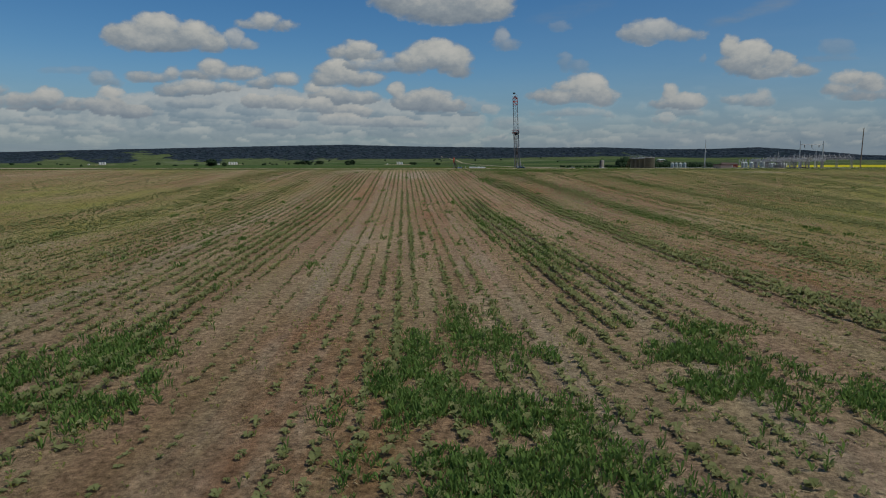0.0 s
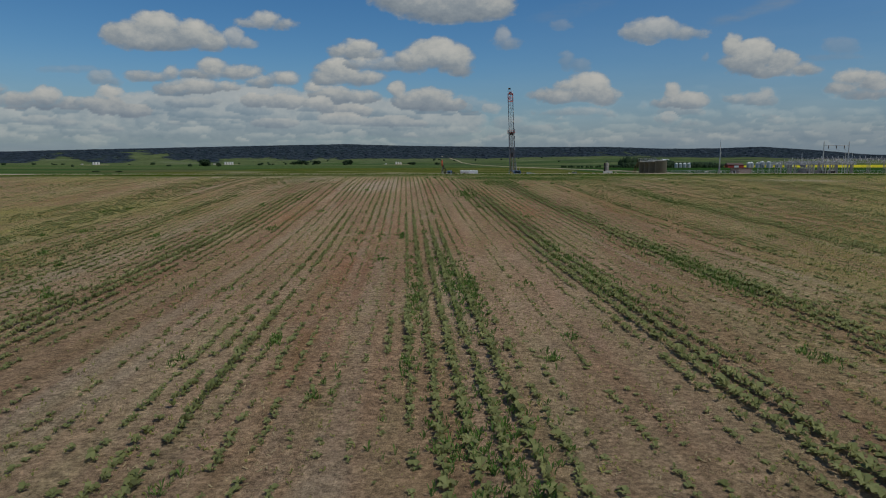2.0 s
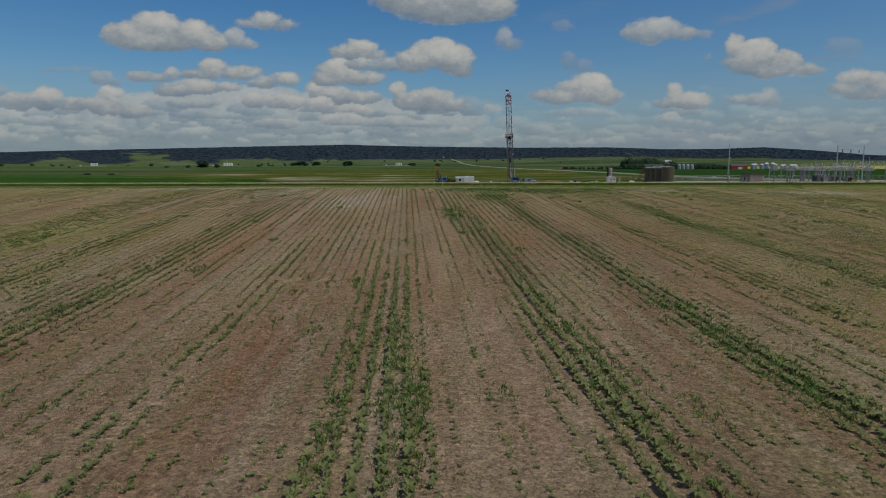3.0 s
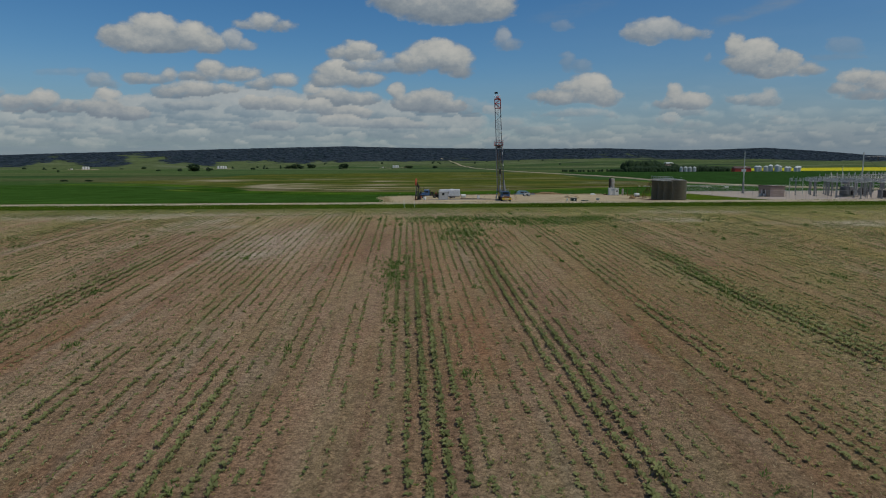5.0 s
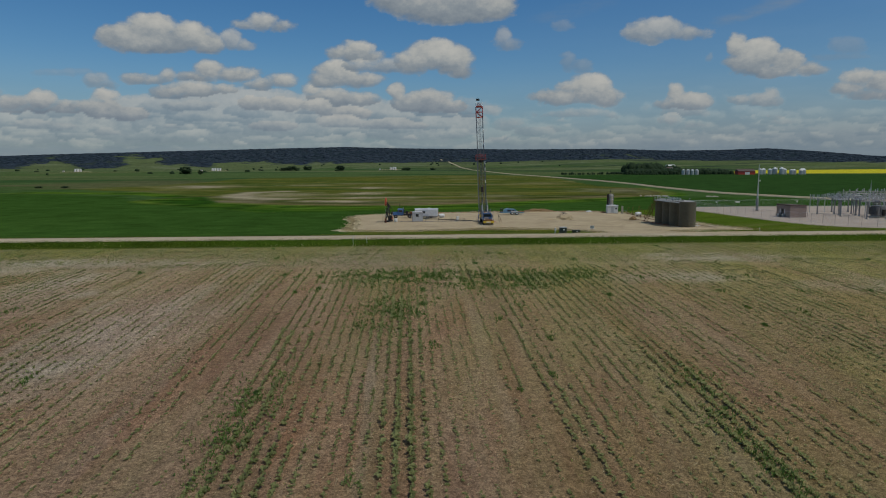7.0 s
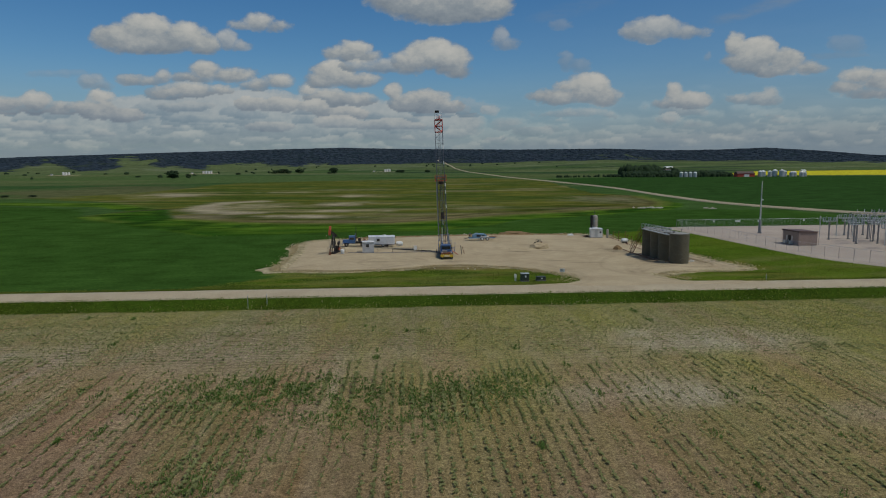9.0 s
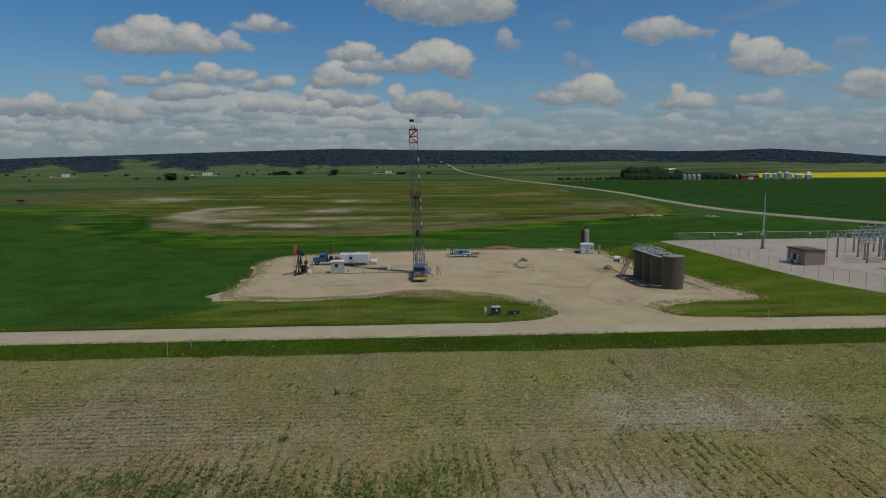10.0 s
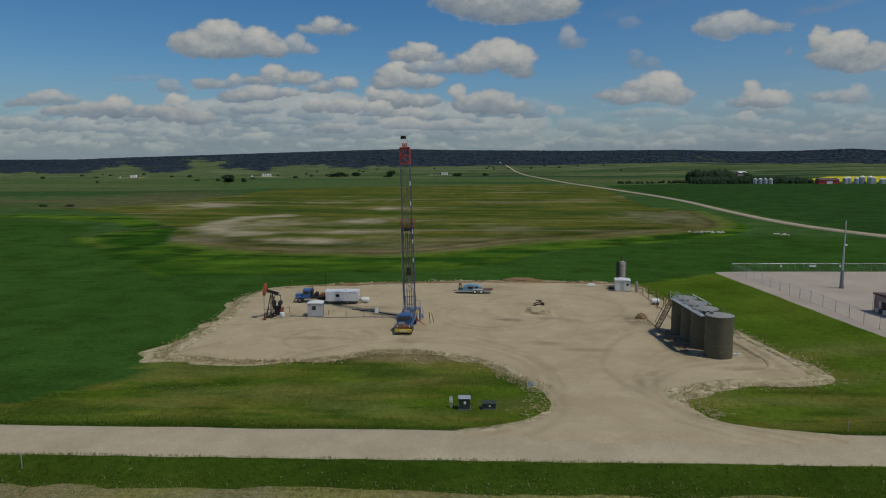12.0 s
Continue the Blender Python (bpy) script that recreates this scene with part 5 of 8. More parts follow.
def prism(bm, outline, y0, y1):
    """An outline in x and z, drawn out along y."""
    a, b = [bm.verts.new((x, y0, z)) for x, z in outline], [bm.verts.new((x, y1, z)) for x, z in outline]
    n = len(outline)
    bm.faces.new(a)
    bm.faces.new(b[::-1])
    for i in range(n):
        bm.faces.new((a[i], b[i], b[(i + 1) % n], a[(i + 1) % n]))
    return bm


def tube(bm, p, q, r, r2=None, sides=8, caps=True):
    p, q = Vector(p), Vector(q)
    d = (q - p).normalized()
    s = d.orthogonal().normalized()
    w = d.cross(s)
    r2 = r if r2 is None else r2
    rings = []
    for at, rad in ((p, r), (q, r2)):
        rings.append([bm.verts.new(at + (s * math.cos(a) + w * math.sin(a)) * rad) for a in (2 * math.pi * k / sides for k in range(sides))])
    for k in range(sides):
        bm.faces.new((rings[0][k], rings[0][(k + 1) % sides], rings[1][(k + 1) % sides], rings[1][k]))
    if caps:
        bm.faces.new(rings[0][::-1])
        bm.faces.new(rings[1])
    return bm


def lathe(bm, profile, sides=24, centre=(0, 0, 0), axis="z"):
    rings = []
    for r, z in profile:
        ring = []
        for k in range(sides):
            a = 2 * math.pi * k / sides
            p = (r * math.cos(a), r * math.sin(a), z) if axis == "z" else (z, r * math.cos(a), r * math.sin(a)) if axis == "x" else (r * math.cos(a), z, r * math.sin(a))
            ring.append(bm.verts.new(Vector(centre) + Vector(p)))
        rings.append(ring)
    for a, b in zip(rings, rings[1:]):
        for k in range(sides):
            bm.faces.new((a[k], a[(k + 1) % sides], b[(k + 1) % sides], b[k]))
    bm.faces.new(rings[0][::-1])
    bm.faces.new(rings[-1])
    return bm


def B():
    return bmesh.new()


def wheels(owner, places, radius, width, rim_mat):
    for x, y in places:
        tyre = part("wheel", lathe(B(), [(radius * 0.55, -width / 2), (radius * 0.92, -width / 2), (radius, -width * 0.3), (radius, width * 0.3), (radius * 0.92, width / 2), (radius * 0.55, width / 2)], 18, (x, y, radius), "x"), RUBBER, owner, "black rubber tyre", True)
        side = 1 if x > 0 else -1
        part("rim", lathe(B(), [(radius * 0.55, -0.02), (radius * 0.5, 0.03), (radius * 0.2, 0.05), (radius * 0.18, 0.1)], 14, (x + side * width * 0.42, y, radius), "x"), rim_mat, tyre, "", True)


# ---------------------------------------------------------------- service rig
def lattice_face(bm, x0, x1, y, z0, z1, bays, r):
    step = (z1 - z0) / bays
    for k in range(bays):
        a, b = (x0, x1) if k % 2 else (x1, x0)
        tube(bm, (a, y, z0 + k * step), (b, y, z0 + (k + 1) * step), r, None, 5)
        tube(bm, (x0, y, z0 + k * step), (x1, y, z0 + k * step), r, None, 5)
    tube(bm, (x0, y, z1), (x1, y, z1), r, None, 5)


def side_lattice(bm, x, y0, y1, z0, z1, bays, r):
    step = (z1 - z0) / bays
    for k in range(bays):
        a, b = (y0, y1) if k % 2 else (y1, y0)
        tube(bm, (x, a, z0 + k * step), (x, b, z0 + (k + 1) * step), r, None, 5)
        tube(bm, (x, y0, z0 + k * step), (x, y1, z0 + k * step), r, None, 5)


def service_rig():
    rig = thing("service_rig", 0.1, -9.6, 3.0, "blue truck-mounted well service rig with a tall raised lattice mast", "drilling rig", z=float(height(0, -5)) + 0.17)
    # carrier: the front bumper lies at y = 0, the well behind the tail at y = 11.6
    frame_bm = B()
    for x in (-0.5, 0.36):
        box(frame_bm, x, x + 0.14, 0.3, 10.6, 0.85, 1.15)
    for y in (1.5, 3.5, 5.5, 7.5, 10.3):
        box(frame_bm, -0.36, 0.36, y, y + 0.12, 0.9, 1.1)
    part("chassis", frame_bm, BLACK, rig)
    part("bumper", box(B(), -1.3, 1.3, 0.0, 0.32, 0.5, 1.0, 0.03), YELLOW, rig, "yellow painted front bumper")
    part("number_panel", box(B(), -0.55, 0.55, -0.012, -0.003, 0.66, 0.84), WHITE, rig)
    part("hood", box(B(), -1.15, 1.15, 0.34, 2.0, 1.02, 1.36, 0.05), RUST, rig, "dusty dark red front deck")
    part("toolbox", box(B(), -0.9, 0.1, 0.7, 1.7, 1.365, 1.75, 0.03), STEEL, rig)
    for x in (-0.95, 0.95):
        part("headlight", lathe(B(), [(0.11, -0.05), (0.11, 0.03), (0.07, 0.06)], 12, (x, 0.36, 1.4), "y"), WHITE, rig, "round glass headlight")
    cab = part("cab", prism(B(), [(-1.2, 1.12), (1.0, 1.12), (1.0, 2.55), (0.85, 2.72), (-1.05, 2.72), (-1.2, 2.5)], 2.02, 3.5), BLUE, rig, "blue steel cab")
    part("windscreen", box(B(), -1.0, 0.8, 2.0, 2.03, 1.9, 2.5), GLASS, cab)
    for x in (-1.215, 1.0):
        part("side_window", box(B(), x, x + 0.015, 2.25, 3.25, 1.85, 2.45), GLASS, cab)
    part("mirror", box(B(), 1.02, 1.2, 2.05, 2.1, 1.9, 2.3), BLACK, cab)
    for x0 in (-1.28, 0.62):
        part("fender", prism(B(), [(x0, 1.1), (x0 + 0.66, 1.1), (x0 + 0.66, 1.3), (x0 + 0.5, 1.42), (x0 + 0.16, 1.42), (x0, 1.3)], 0.9, 2.5), BLUE, rig)
    wheels(rig, [(-1.05, 1.6), (1.05, 1.6), (-1.05, 3.0), (1.05, 3.0), (-1.05, 7.6), (1.05, 7.6), (-1.05, 9.0), (1.05, 9.0)], 0.54, 0.4, BLUE)
    part("engine_house", box(B(), -1.0, 1.0, 3.7, 5.7, 1.15, 2.5, 0.05), BLUE, rig)
    for k in range(7):
        part("louvre", box(B(), -1.03, -0.99, 3.9 + k * 0.24, 4.05 + k * 0.24, 1.5, 2.3), BLACK, rig)
    part("exhaust", tube(tube(B(), (0.8, 3.62, 1.4), (0.8, 3.62, 3.4), 0.09), (0.8, 3.62, 3.4), (0.8, 3.45, 3.6), 0.09), STEEL, rig)
    drum = B()
    lathe(drum, [(0.75, -0.55), (0.75, -0.5), (0.4, -0.48), (0.4, 0.48), (0.75, 0.5), (0.75, 0.55)], 20, (0, 6.7, 1.95), "x")
    part("drawworks_drum", drum, STEEL, rig, "cable drum wound with wire rope", True)
    part("drum_guard", prism(B(), [(-0.85, 1.2), (-0.65, 1.2), (-0.65, 2.85), (-0.85, 2.6)], 6.0, 7.5), BLUE, rig)
    part("drum_guard", prism(B(), [(0.65, 1.2), (0.85, 1.2), (0.85, 2.6), (0.65, 2.85)], 6.0, 7.5), BLUE, rig)
    deck = B()
    box(deck, -1.25, 1.25, 3.6, 10.7, 1.13, 1.19)
    part("deck", deck, BLUE, rig)
    rails = B()
    for x in (-1.22, 1.22):
        for y in np.arange(5.8, 10.8, 0.8):
            tube(rails, (x, y, 1.18), (x, y, 2.2), 0.025, None, 6)
        for z in (1.7, 2.2):
            tube(rails, (x, 5.8, z), (x, 10.6, z), 0.025, None, 6)
    part("handrail", rails, YELLOW, rig)
    for x in (-1.0, 1.0):
        for y in (0.6, 10.4):
            leg = part("jack", tube(tube(B(), (x, y, 0.12), (x, y, 1.1), 0.07), (x, y, 0.5), (x, y, 1.15), 0.1), STEEL, rig)
            part("jack_pad", box(B(), x - 0.28, x + 0.28, y - 0.28, y + 0.28, 0.0, 0.12), WOOD, leg)
    # the stand that carries the raised mast
    stand_bm = B()
    for x in (-0.85, 0.85):
        tube(stand_bm, (x, 9.0, 1.15), (x, 10.3, 4.0), 0.11, None, 8)
        tube(stand_bm, (x, 10.6, 0.1), (x, 10.4, 4.2), 0.11, None, 8)
        tube(stand_bm, (x, 10.5, 1.8), (x, 9.4, 1.9), 0.07, None, 8)
    for z in (1.2, 2.6, 4.0):
        tube(stand_bm, (-0.85, 10.45, z), (0.85, 10.45, z), 0.08, None, 8)
    part("mast_stand", stand_bm, MAST, rig)
    for x in (-0.62, 0.62):
        part("raising_ram", tube(tube(B(), (x, 7.9, 1.3), (x, 9.6, 4.2), 0.12, None, 10), (x, 9.6, 4.2), (x, 10.35, 5.6), 0.07, None, 10), STEEL, rig)
    # mast: two telescoped lattice lengths leaning back over the well
    mast = thing("mast", 0, 0, 0, "", "", z=0)
    mast.parent = rig
    mast.location = (-0.3, 11.6, 2.5)
    mast.rotation_euler = (radians(-5.2), radians(-1.8), 0)
    legs = ((-0.92, -0.45), (0.92, -0.45), (-0.92, 0.55), (0.92, 0.55))
    for x, y in legs:
        part("lower_leg", box(B(), x - 0.07, x + 0.07, y - 0.07, y + 0.07, 0, 14.3), MAST, mast)
    low = B()
    lattice_face(low, -0.92, 0.92, 0.55, 2.2, 14.2, 8, 0.035)
    for x in (-0.92, 0.92):
        side_lattice(low, x, -0.45, 0.55, 0.3, 14.2, 14, 0.03)
    for z in (0.2, 4.5, 9.0, 14.2):
        tube(low, (-0.92, -0.45, z), (0.92, -0.45, z), 0.05, None, 6)
    part("lower_lattice", low, MAST, mast)
    for x, y in legs:
        part("upper_leg", box(B(), x * 0.87 - 0.055, x * 0.87 + 0.055, y * 0.84 - 0.055, y * 0.84 + 0.055, 10.5, 26.6), MAST, mast)
    up = B()
    lattice_face(up, -0.8, 0.8, 0.46, 14.3, 24.0, 8, 0.026)
    for x in (-0.8, 0.8):
        side_lattice(up, x, -0.38, 0.46, 13.0, 24.0, 12, 0.026)
    part("upper_lattice", up, MAST, mast)
    crown = B()
    for y in (-0.36, 0.44):
        lattice_face(crown, -0.82, 0.82, y, 24.0, 26.6, 2, 0.07)
        for x in (-0.82, 0.82):
            tube(crown, (x, y, 24.0), (x, y, 26.7), 0.09, None, 6)
    for z in (24.0, 25.3, 26.6):
        for x in (-0.82, 0.82):
            tube(crown, (x, -0.36, z), (x, 0.44, z), 0.07, None, 6)
    box(crown, -0.8, 0.8, -0.5, 0.6, 26.62, 26.78)
    part("crown_frame", crown, RED, mast, "red painted crown frame")
    for x in (-0.3, 0.0, 0.3):
        part("sheave", lathe(B(), [(0.42, -0.06), (0.36, -0.02), (0.36, 0.02), (0.42, 0.06)], 18, (x, 0.1, 27.15), "x"), RED, mast, "", True)
    for y in (-0.48, 0.58):
        rail = B()
        for x in (-0.78, 0.78):
            tube(rail, (x, y, 26.78), (x, y, 27.7), 0.025, None, 5)
        tube(rail, (-0.78, y, 27.7), (0.78, y, 27.7), 0.025, None, 5)
        part("crown_rail", rail, WHITE, mast)
    part("flag_staff", tube(B(), (-0.72, 0.5, 26.7), (-0.72, 0.5, 28.9), 0.025, 0.018, 6), WHITE, mast)
    flag = B()
    cols = [[flag.verts.new((-0.72 + 0.95 * i / 6, 0.5 + 0.07 * math.sin(i * 1.3), z - 0.05 * i / 6)) for z in (28.3, 28.85)] for i in range(7)]
    for a, b in zip(cols, cols[1:]):
        flag.faces.new((a[0], b[0], b[1], a[1]))
    bmesh.ops.solidify(flag, geom=list(flag.faces), thickness=0.012)
    part("flag", flag, BLACK, mast, "small dark flag")
    part("antenna", tube(B(), (0.75, 0.5, 26.7), (0.75, 0.5, 28.5), 0.02, 0.014, 6), WHITE, mast)
    board = B()
    box(board, -1.25, 1.25, 0.5, 1.9, 13.3, 13.42)
    for k in range(6):
        box(board, -1.1 + 0.4 * k, -1.0 + 0.4 * k, -0.9, 0.5, 13.3, 13.4)
    for x in (-1.25, 1.25):
        for y in (0.55, 1.85):
            tube(board, (x, y, 13.4), (x, y, 14.5), 0.035, None, 5)
        tube(board, (x, 0.55, 14.5), (x, 1.85, 14.5), 0.035, None, 5)
        tube(board, (x, -0.9, 13.35), (x, 0.55, 13.35), 0.05, None, 5)
    for z in (13.95, 14.5):
        tube(board, (-1.25, 1.85, z), (1.25, 1.85, z), 0.035, None, 5)
        tube(board, (-1.25, -0.9, z), (1.25, -0.9, z), 0.035, None, 5)
    part("racking_board", board, RED, mast, "red steel racking board")
    part("board_drum", lathe(B(), [(0.55, 12.55), (0.6, 12.7), (0.6, 12.95), (0.5, 13.1)], 14, (0, 0, 0)), BLACK, mast)
    for x in (-0.28, -0.1, 0.1, 0.28):
        part("wire_line", tube(B(), (x, 0.05, 6.2), (x * 0.8, 0.1, 26.9), 0.018, None, 5), STEEL, mast)
    block = part("travelling_block", box(B(), -0.36, 0.36, -0.16, 0.3, 4.9, 6.3, 0.08), BLACK, mast)
    part("hook", tube(tube(B(), (0, 0.06, 3.9), (0, 0.06, 4.9), 0.09), (0, 0.06, 3.9), (0.22, 0.06, 3.6), 0.08), STEEL, block)
    for k, z in enumerate((7.2, 10.4, 12.0, 16.8, 20.2)):
        w = 0.93 if z < 14 else 0.81
        part("mast_light", box(B(), w - 0.1, w + 0.06, -0.62, -0.46, z, z + 0.75, 0.02), WHITE, mast, "long white mast lamp")
    part("standpipe", tube(B(), (-1.04, -0.5, 1.0), (-1.04, -0.5, 13.0), 0.045, None, 6), STEEL, mast)
    for k in range(4):
        x, y = -0.45 + 0.3 * k, 0.95 + 0.1 * (k % 3)
        part("tubing_stand", tube(B(), (x * 1.2, y + 0.3, -1.6), (x, y, 13.6 + 0.2 * (k % 3)), 0.05, None, 6), BLACK if k % 3 else RUST, mast)
    ladder = B()
    for x in (0.2, 0.6):
        tube(ladder, (x, 0.68, 0.2), (x, 0.68, 14.0), 0.02, None, 5)
    for k in range(46):
        tube(ladder, (0.2, 0.68, 0.4 + 0.3 * k), (0.6, 0.68, 0.4 + 0.3 * k), 0.014, None, 4)
    part("ladder", ladder, STEEL, mast)
    # floor at the well, blowout preventer, tongs, stair
    work = B()
    box(work, -1.5, 1.5, 10.9, 13.0, 1.6, 1.7)
    for x in (-1.4, 1.4):
        for y in (11.0, 12.9):
            tube(work, (x, y, 0), (x, y, 1.6), 0.06, None, 6)
            tube(work, (x, y, 1.7), (x, y, 2.8), 0.03, None, 6)
        tube(work, (x, 11.0, 2.8), (x, 12.9, 2.8), 0.03, None, 6)
    tube(work, (-1.4, 12.9, 2.8), (1.4, 12.9, 2.8), 0.03, None, 6)
    part("work_floor", work, BLUE, rig)
    part("wellhead", lathe(B(), [(0.3, 0), (0.3, 0.2), (0.16, 0.25), (0.16, 0.6), (0.32, 0.62), (0.32, 0.8), (0.2, 0.85), (0.25, 1.2), (0.12, 1.3), (0.12, 1.6)], 12, (0, 11.9, 0)), RED, rig, "", True)
    stair = B()
    for x in (1.55, 2.15):
        tube(stair, (x, 11.4, 0.0), (x, 8.9, 1.5), 0.04, None, 6)
        tube(stair, (x, 11.4, 1.0), (x, 8.9, 2.5), 0.03, None, 6)
    for k in range(7):
        box(stair, 1.55, 2.15, 11.2 - 0.33 * k, 11.4 - 0.33 * k, 0.1 + 0.2 * k, 0.14 + 0.2 * k)
    part("stair", stair, BLUE, rig)
    part("outrigger", tube(tube(B(), (1.3, 7.0, 0.9), (2.7, 7.0, 0.05), 0.05), (1.3, 7.6, 0.9), (2.7, 7.0, 0.05), 0.05), RED, rig)
    return rig


service_rig()


# ---------------------------------------------------------------- pump jack
def pump_jack():
    jack = thing("pump_jack", -25.0, 1.6, 262, "black oil pump jack with an orange horsehead, standing still", "pump jack", z=float(height(-24, 2)) + 0.17)
    # the horsehead points along +x in its own frame
    skid = B()
    for y in (-0.6, 0.45):
        box(skid, -2.6, 2.2, y, y + 0.15, 0.0, 0.28)
    for x in (-2.5, -1.2, 0.2, 1.6):
        box(skid, x, x + 0.2, -0.6, 0.6, 0.02, 0.22)
    part("skid", skid, BLACK, jack)
    post = B()
    for y in (-0.62, 0.62):
        tube(post, (1.3, y, 0.25), (0.62, y * 0.25, 4.0), 0.1, 0.08, 6)
        tube(post, (-0.15, y, 0.25), (0.5, y * 0.25, 4.0), 0.1, 0.08, 6)
    for z in (1.3, 2.5):
        k = (4.0 - z) / 3.75
        tube(post, (0.6 + 0.65 * k, -0.62 * k, z), (0.6 + 0.65 * k, 0.62 * k, z), 0.05, None, 6)
        tube(post, (0.5 - 0.6 * k, 0.5 * k, z), (0.6 + 0.65 * k, 0.5 * k, z), 0.05, None, 6)
        tube(post, (0.5 - 0.6 * k, -0.5 * k, z), (0.6 + 0.65 * k, -0.5 * k, z), 0.05, None, 6)
    part("samson_post", post, BLACK, jack)
    tilt = Matrix.Translation((0.56, 0, 4.15)) @ Matrix.Rotation(radians(-19), 4, "Y")
    beam = B()
    box(beam, -2.4, 2.3, -0.15, 0.15, -0.06, 0.0)
    box(beam, -2.4, 2.3, -0.15, 0.15, 0.42, 0.48)
    box(beam, -2.4, 2.3, -0.05, 0.05, 0.0, 0.42)
    bmesh.ops.transform(beam, matrix=tilt, verts=beam.verts)
    part("walking_beam", beam, BLACK, jack)
    head = B()
    arc = [(2.15, 1.15)] + [(2.15 + 0.55 * math.sin(a), 0.2 + 1.25 * math.cos(a)) for a in (0.25, 0.6, 1.0, 1.4, 1.8, 2.2)] + [(2.3, -0.75), (2.1, -0.2)]
    prism(head, arc, -0.2, 0.2)
    bmesh.ops.transform(head, matrix=tilt, verts=head.verts)
    horsehead = part("horsehead", head, ORANGE, jack, "orange painted curved horsehead")
    bridle_top = tilt @ Vector((2.72, 0, 0.2))
    for y in (-0.1, 0.1):
        part("bridle", tube(B(), (bridle_top.x, y, bridle_top.z), (bridle_top.x, y, 1.9), 0.022, None, 5), STEEL, horsehead)
    part("carrier_bar", box(B(), bridle_top.x - 0.1, bridle_top.x + 0.1, -0.2, 0.2, 1.8, 1.9), STEEL, jack)
    part("polished_rod", tube(B(), (bridle_top.x, 0, 0.9), (bridle_top.x, 0, 1.9), 0.025, None, 6), STEEL, jack)
    well = lathe(B(), [(0.28, 0), (0.28, 0.15), (0.13, 0.18), (0.13, 0.5), (0.24, 0.52), (0.24, 0.62), (0.1, 0.66), (0.1, 1.1), (0.16, 1.12), (0.16, 1.2)], 12, (bridle_top.x, 0, 0))
    tube(well, (bridle_top.x - 0.7, 0, 0.4), (bridle_top.x + 0.7, 0, 0.4), 0.06, None, 8)
    part("wellhead", well, RUST, jack, "", True)
    gear = B()
    box(gear, -1.75, -0.85, -0.42, 0.42, 0.28, 1.5, 0.08)
    part("gearbox", gear, BLACK, jack)
    for y in (-0.62, 0.62):
        crank = B()
        side = 0.06
        prism(crank, [(-1.45, 1.0), (-1.1, 1.0), (-0.98, 2.1), (-1.57, 2.1)], y - side, y + side)
        arm = part("crank", crank, BLACK, jack)
        weight = B()
        prism(weight, [(-1.75, 1.75), (-0.8, 1.75), (-0.7, 2.2), (-1.0, 2.5), (-1.55, 2.5), (-1.85, 2.2)], y - 0.16, y + 0.16)
        part("counterweight", weight, BLACK, arm)
        tail = tilt @ Vector((-2.25, 0, 0.0))
        part("pitman", tube(B(), (-1.28, y * 1.25, 1.9), (tail.x, y * 0.9, tail.z), 0.06, None, 6), BLACK, jack)
    part("equaliser", tube(B(), (tail.x, -0.6, tail.z), (tail.x, 0.6, tail.z), 0.08, None, 8), BLACK, jack)
    motor = lathe(B(), [(0.12, -0.45), (0.3, -0.4), (0.3, 0.4), (0.12, 0.45)], 14, (-2.2, 0, 0.75), "y")
    box(motor, -2.5, -1.9, -0.35, 0.35, 0.28, 0.46)
    part("motor", motor, STEEL, jack, "", True)
    part("belt_guard", box(B(), -2.55, -1.2, 0.5, 0.6, 0.45, 1.15, 0.04), ORANGE, jack)
    for y in (-1.5, 1.5):
        fence = B()
        for x in (-2.9, 0.0):
            tube(fence, (x, y, 0), (x, y, 1.15), 0.035, None, 6)
        tube(fence, (-2.9, y, 1.12), (0.4, y, 1.12), 0.03, None, 6)
        part("guard_rail", fence, BLACK, jack)
    part("ladder", tube(tube(B(), (1.45, -0.3, 0.2), (0.78, -0.14, 3.9), 0.02), (1.45, 0.3, 0.2), (0.78, 0.14, 3.9), 0.02), STEEL, jack)
    return jack


pump_jack()
tagged(part("drum", lathe(B(), [(0.36, 0), (0.4, 0.05), (0.4, 0.85), (0.36, 0.9)], 16), WHITE, None, "white plastic drum beside the pump jack", True), category="drum")
bpy.context.scene.objects["drum"].location = (-23.0, 0.4, float(height(-23, 0.4)) + 0.17)


# ---------------------------------------------------------------- control shed
def hut(name, x, y, turn, w, d, h, wall, roof, label, category, door_side=1, raised=0.18):
    shed = thing(name, x, y, turn, label, category, z=float(height(x, y)) + raised)
    part("floor_skid", box(B(), -w / 2 - 0.05, w / 2 + 0.05, -d / 2 - 0.05, d / 2 + 0.05, -0.02, 0.14), STEEL, shed)
    ribs = max(3, int(w / 0.45))
    body = B()
    box(body, -w / 2, w / 2, -d / 2, d / 2, 0.14, h)
    part("wall", body, wall, shed)
    for k in range(ribs + 1):
        px = -w / 2 + w * k / ribs
        part("rib", box(B(), px - 0.025, px + 0.025, -d / 2 - 0.018, -d / 2 - 0.002, 0.16, h - 0.04), wall, shed)
    top = B()
    prism(top, [(-w / 2 - 0.12, h + 0.003), (w / 2 + 0.12, h + 0.003), (w / 2 + 0.12, h + 0.07), (0, h + 0.2), (-w / 2 - 0.12, h + 0.07)], -d / 2 - 0.12, d / 2 + 0.12)
    part("roof", top, roof, shed)
    return shed


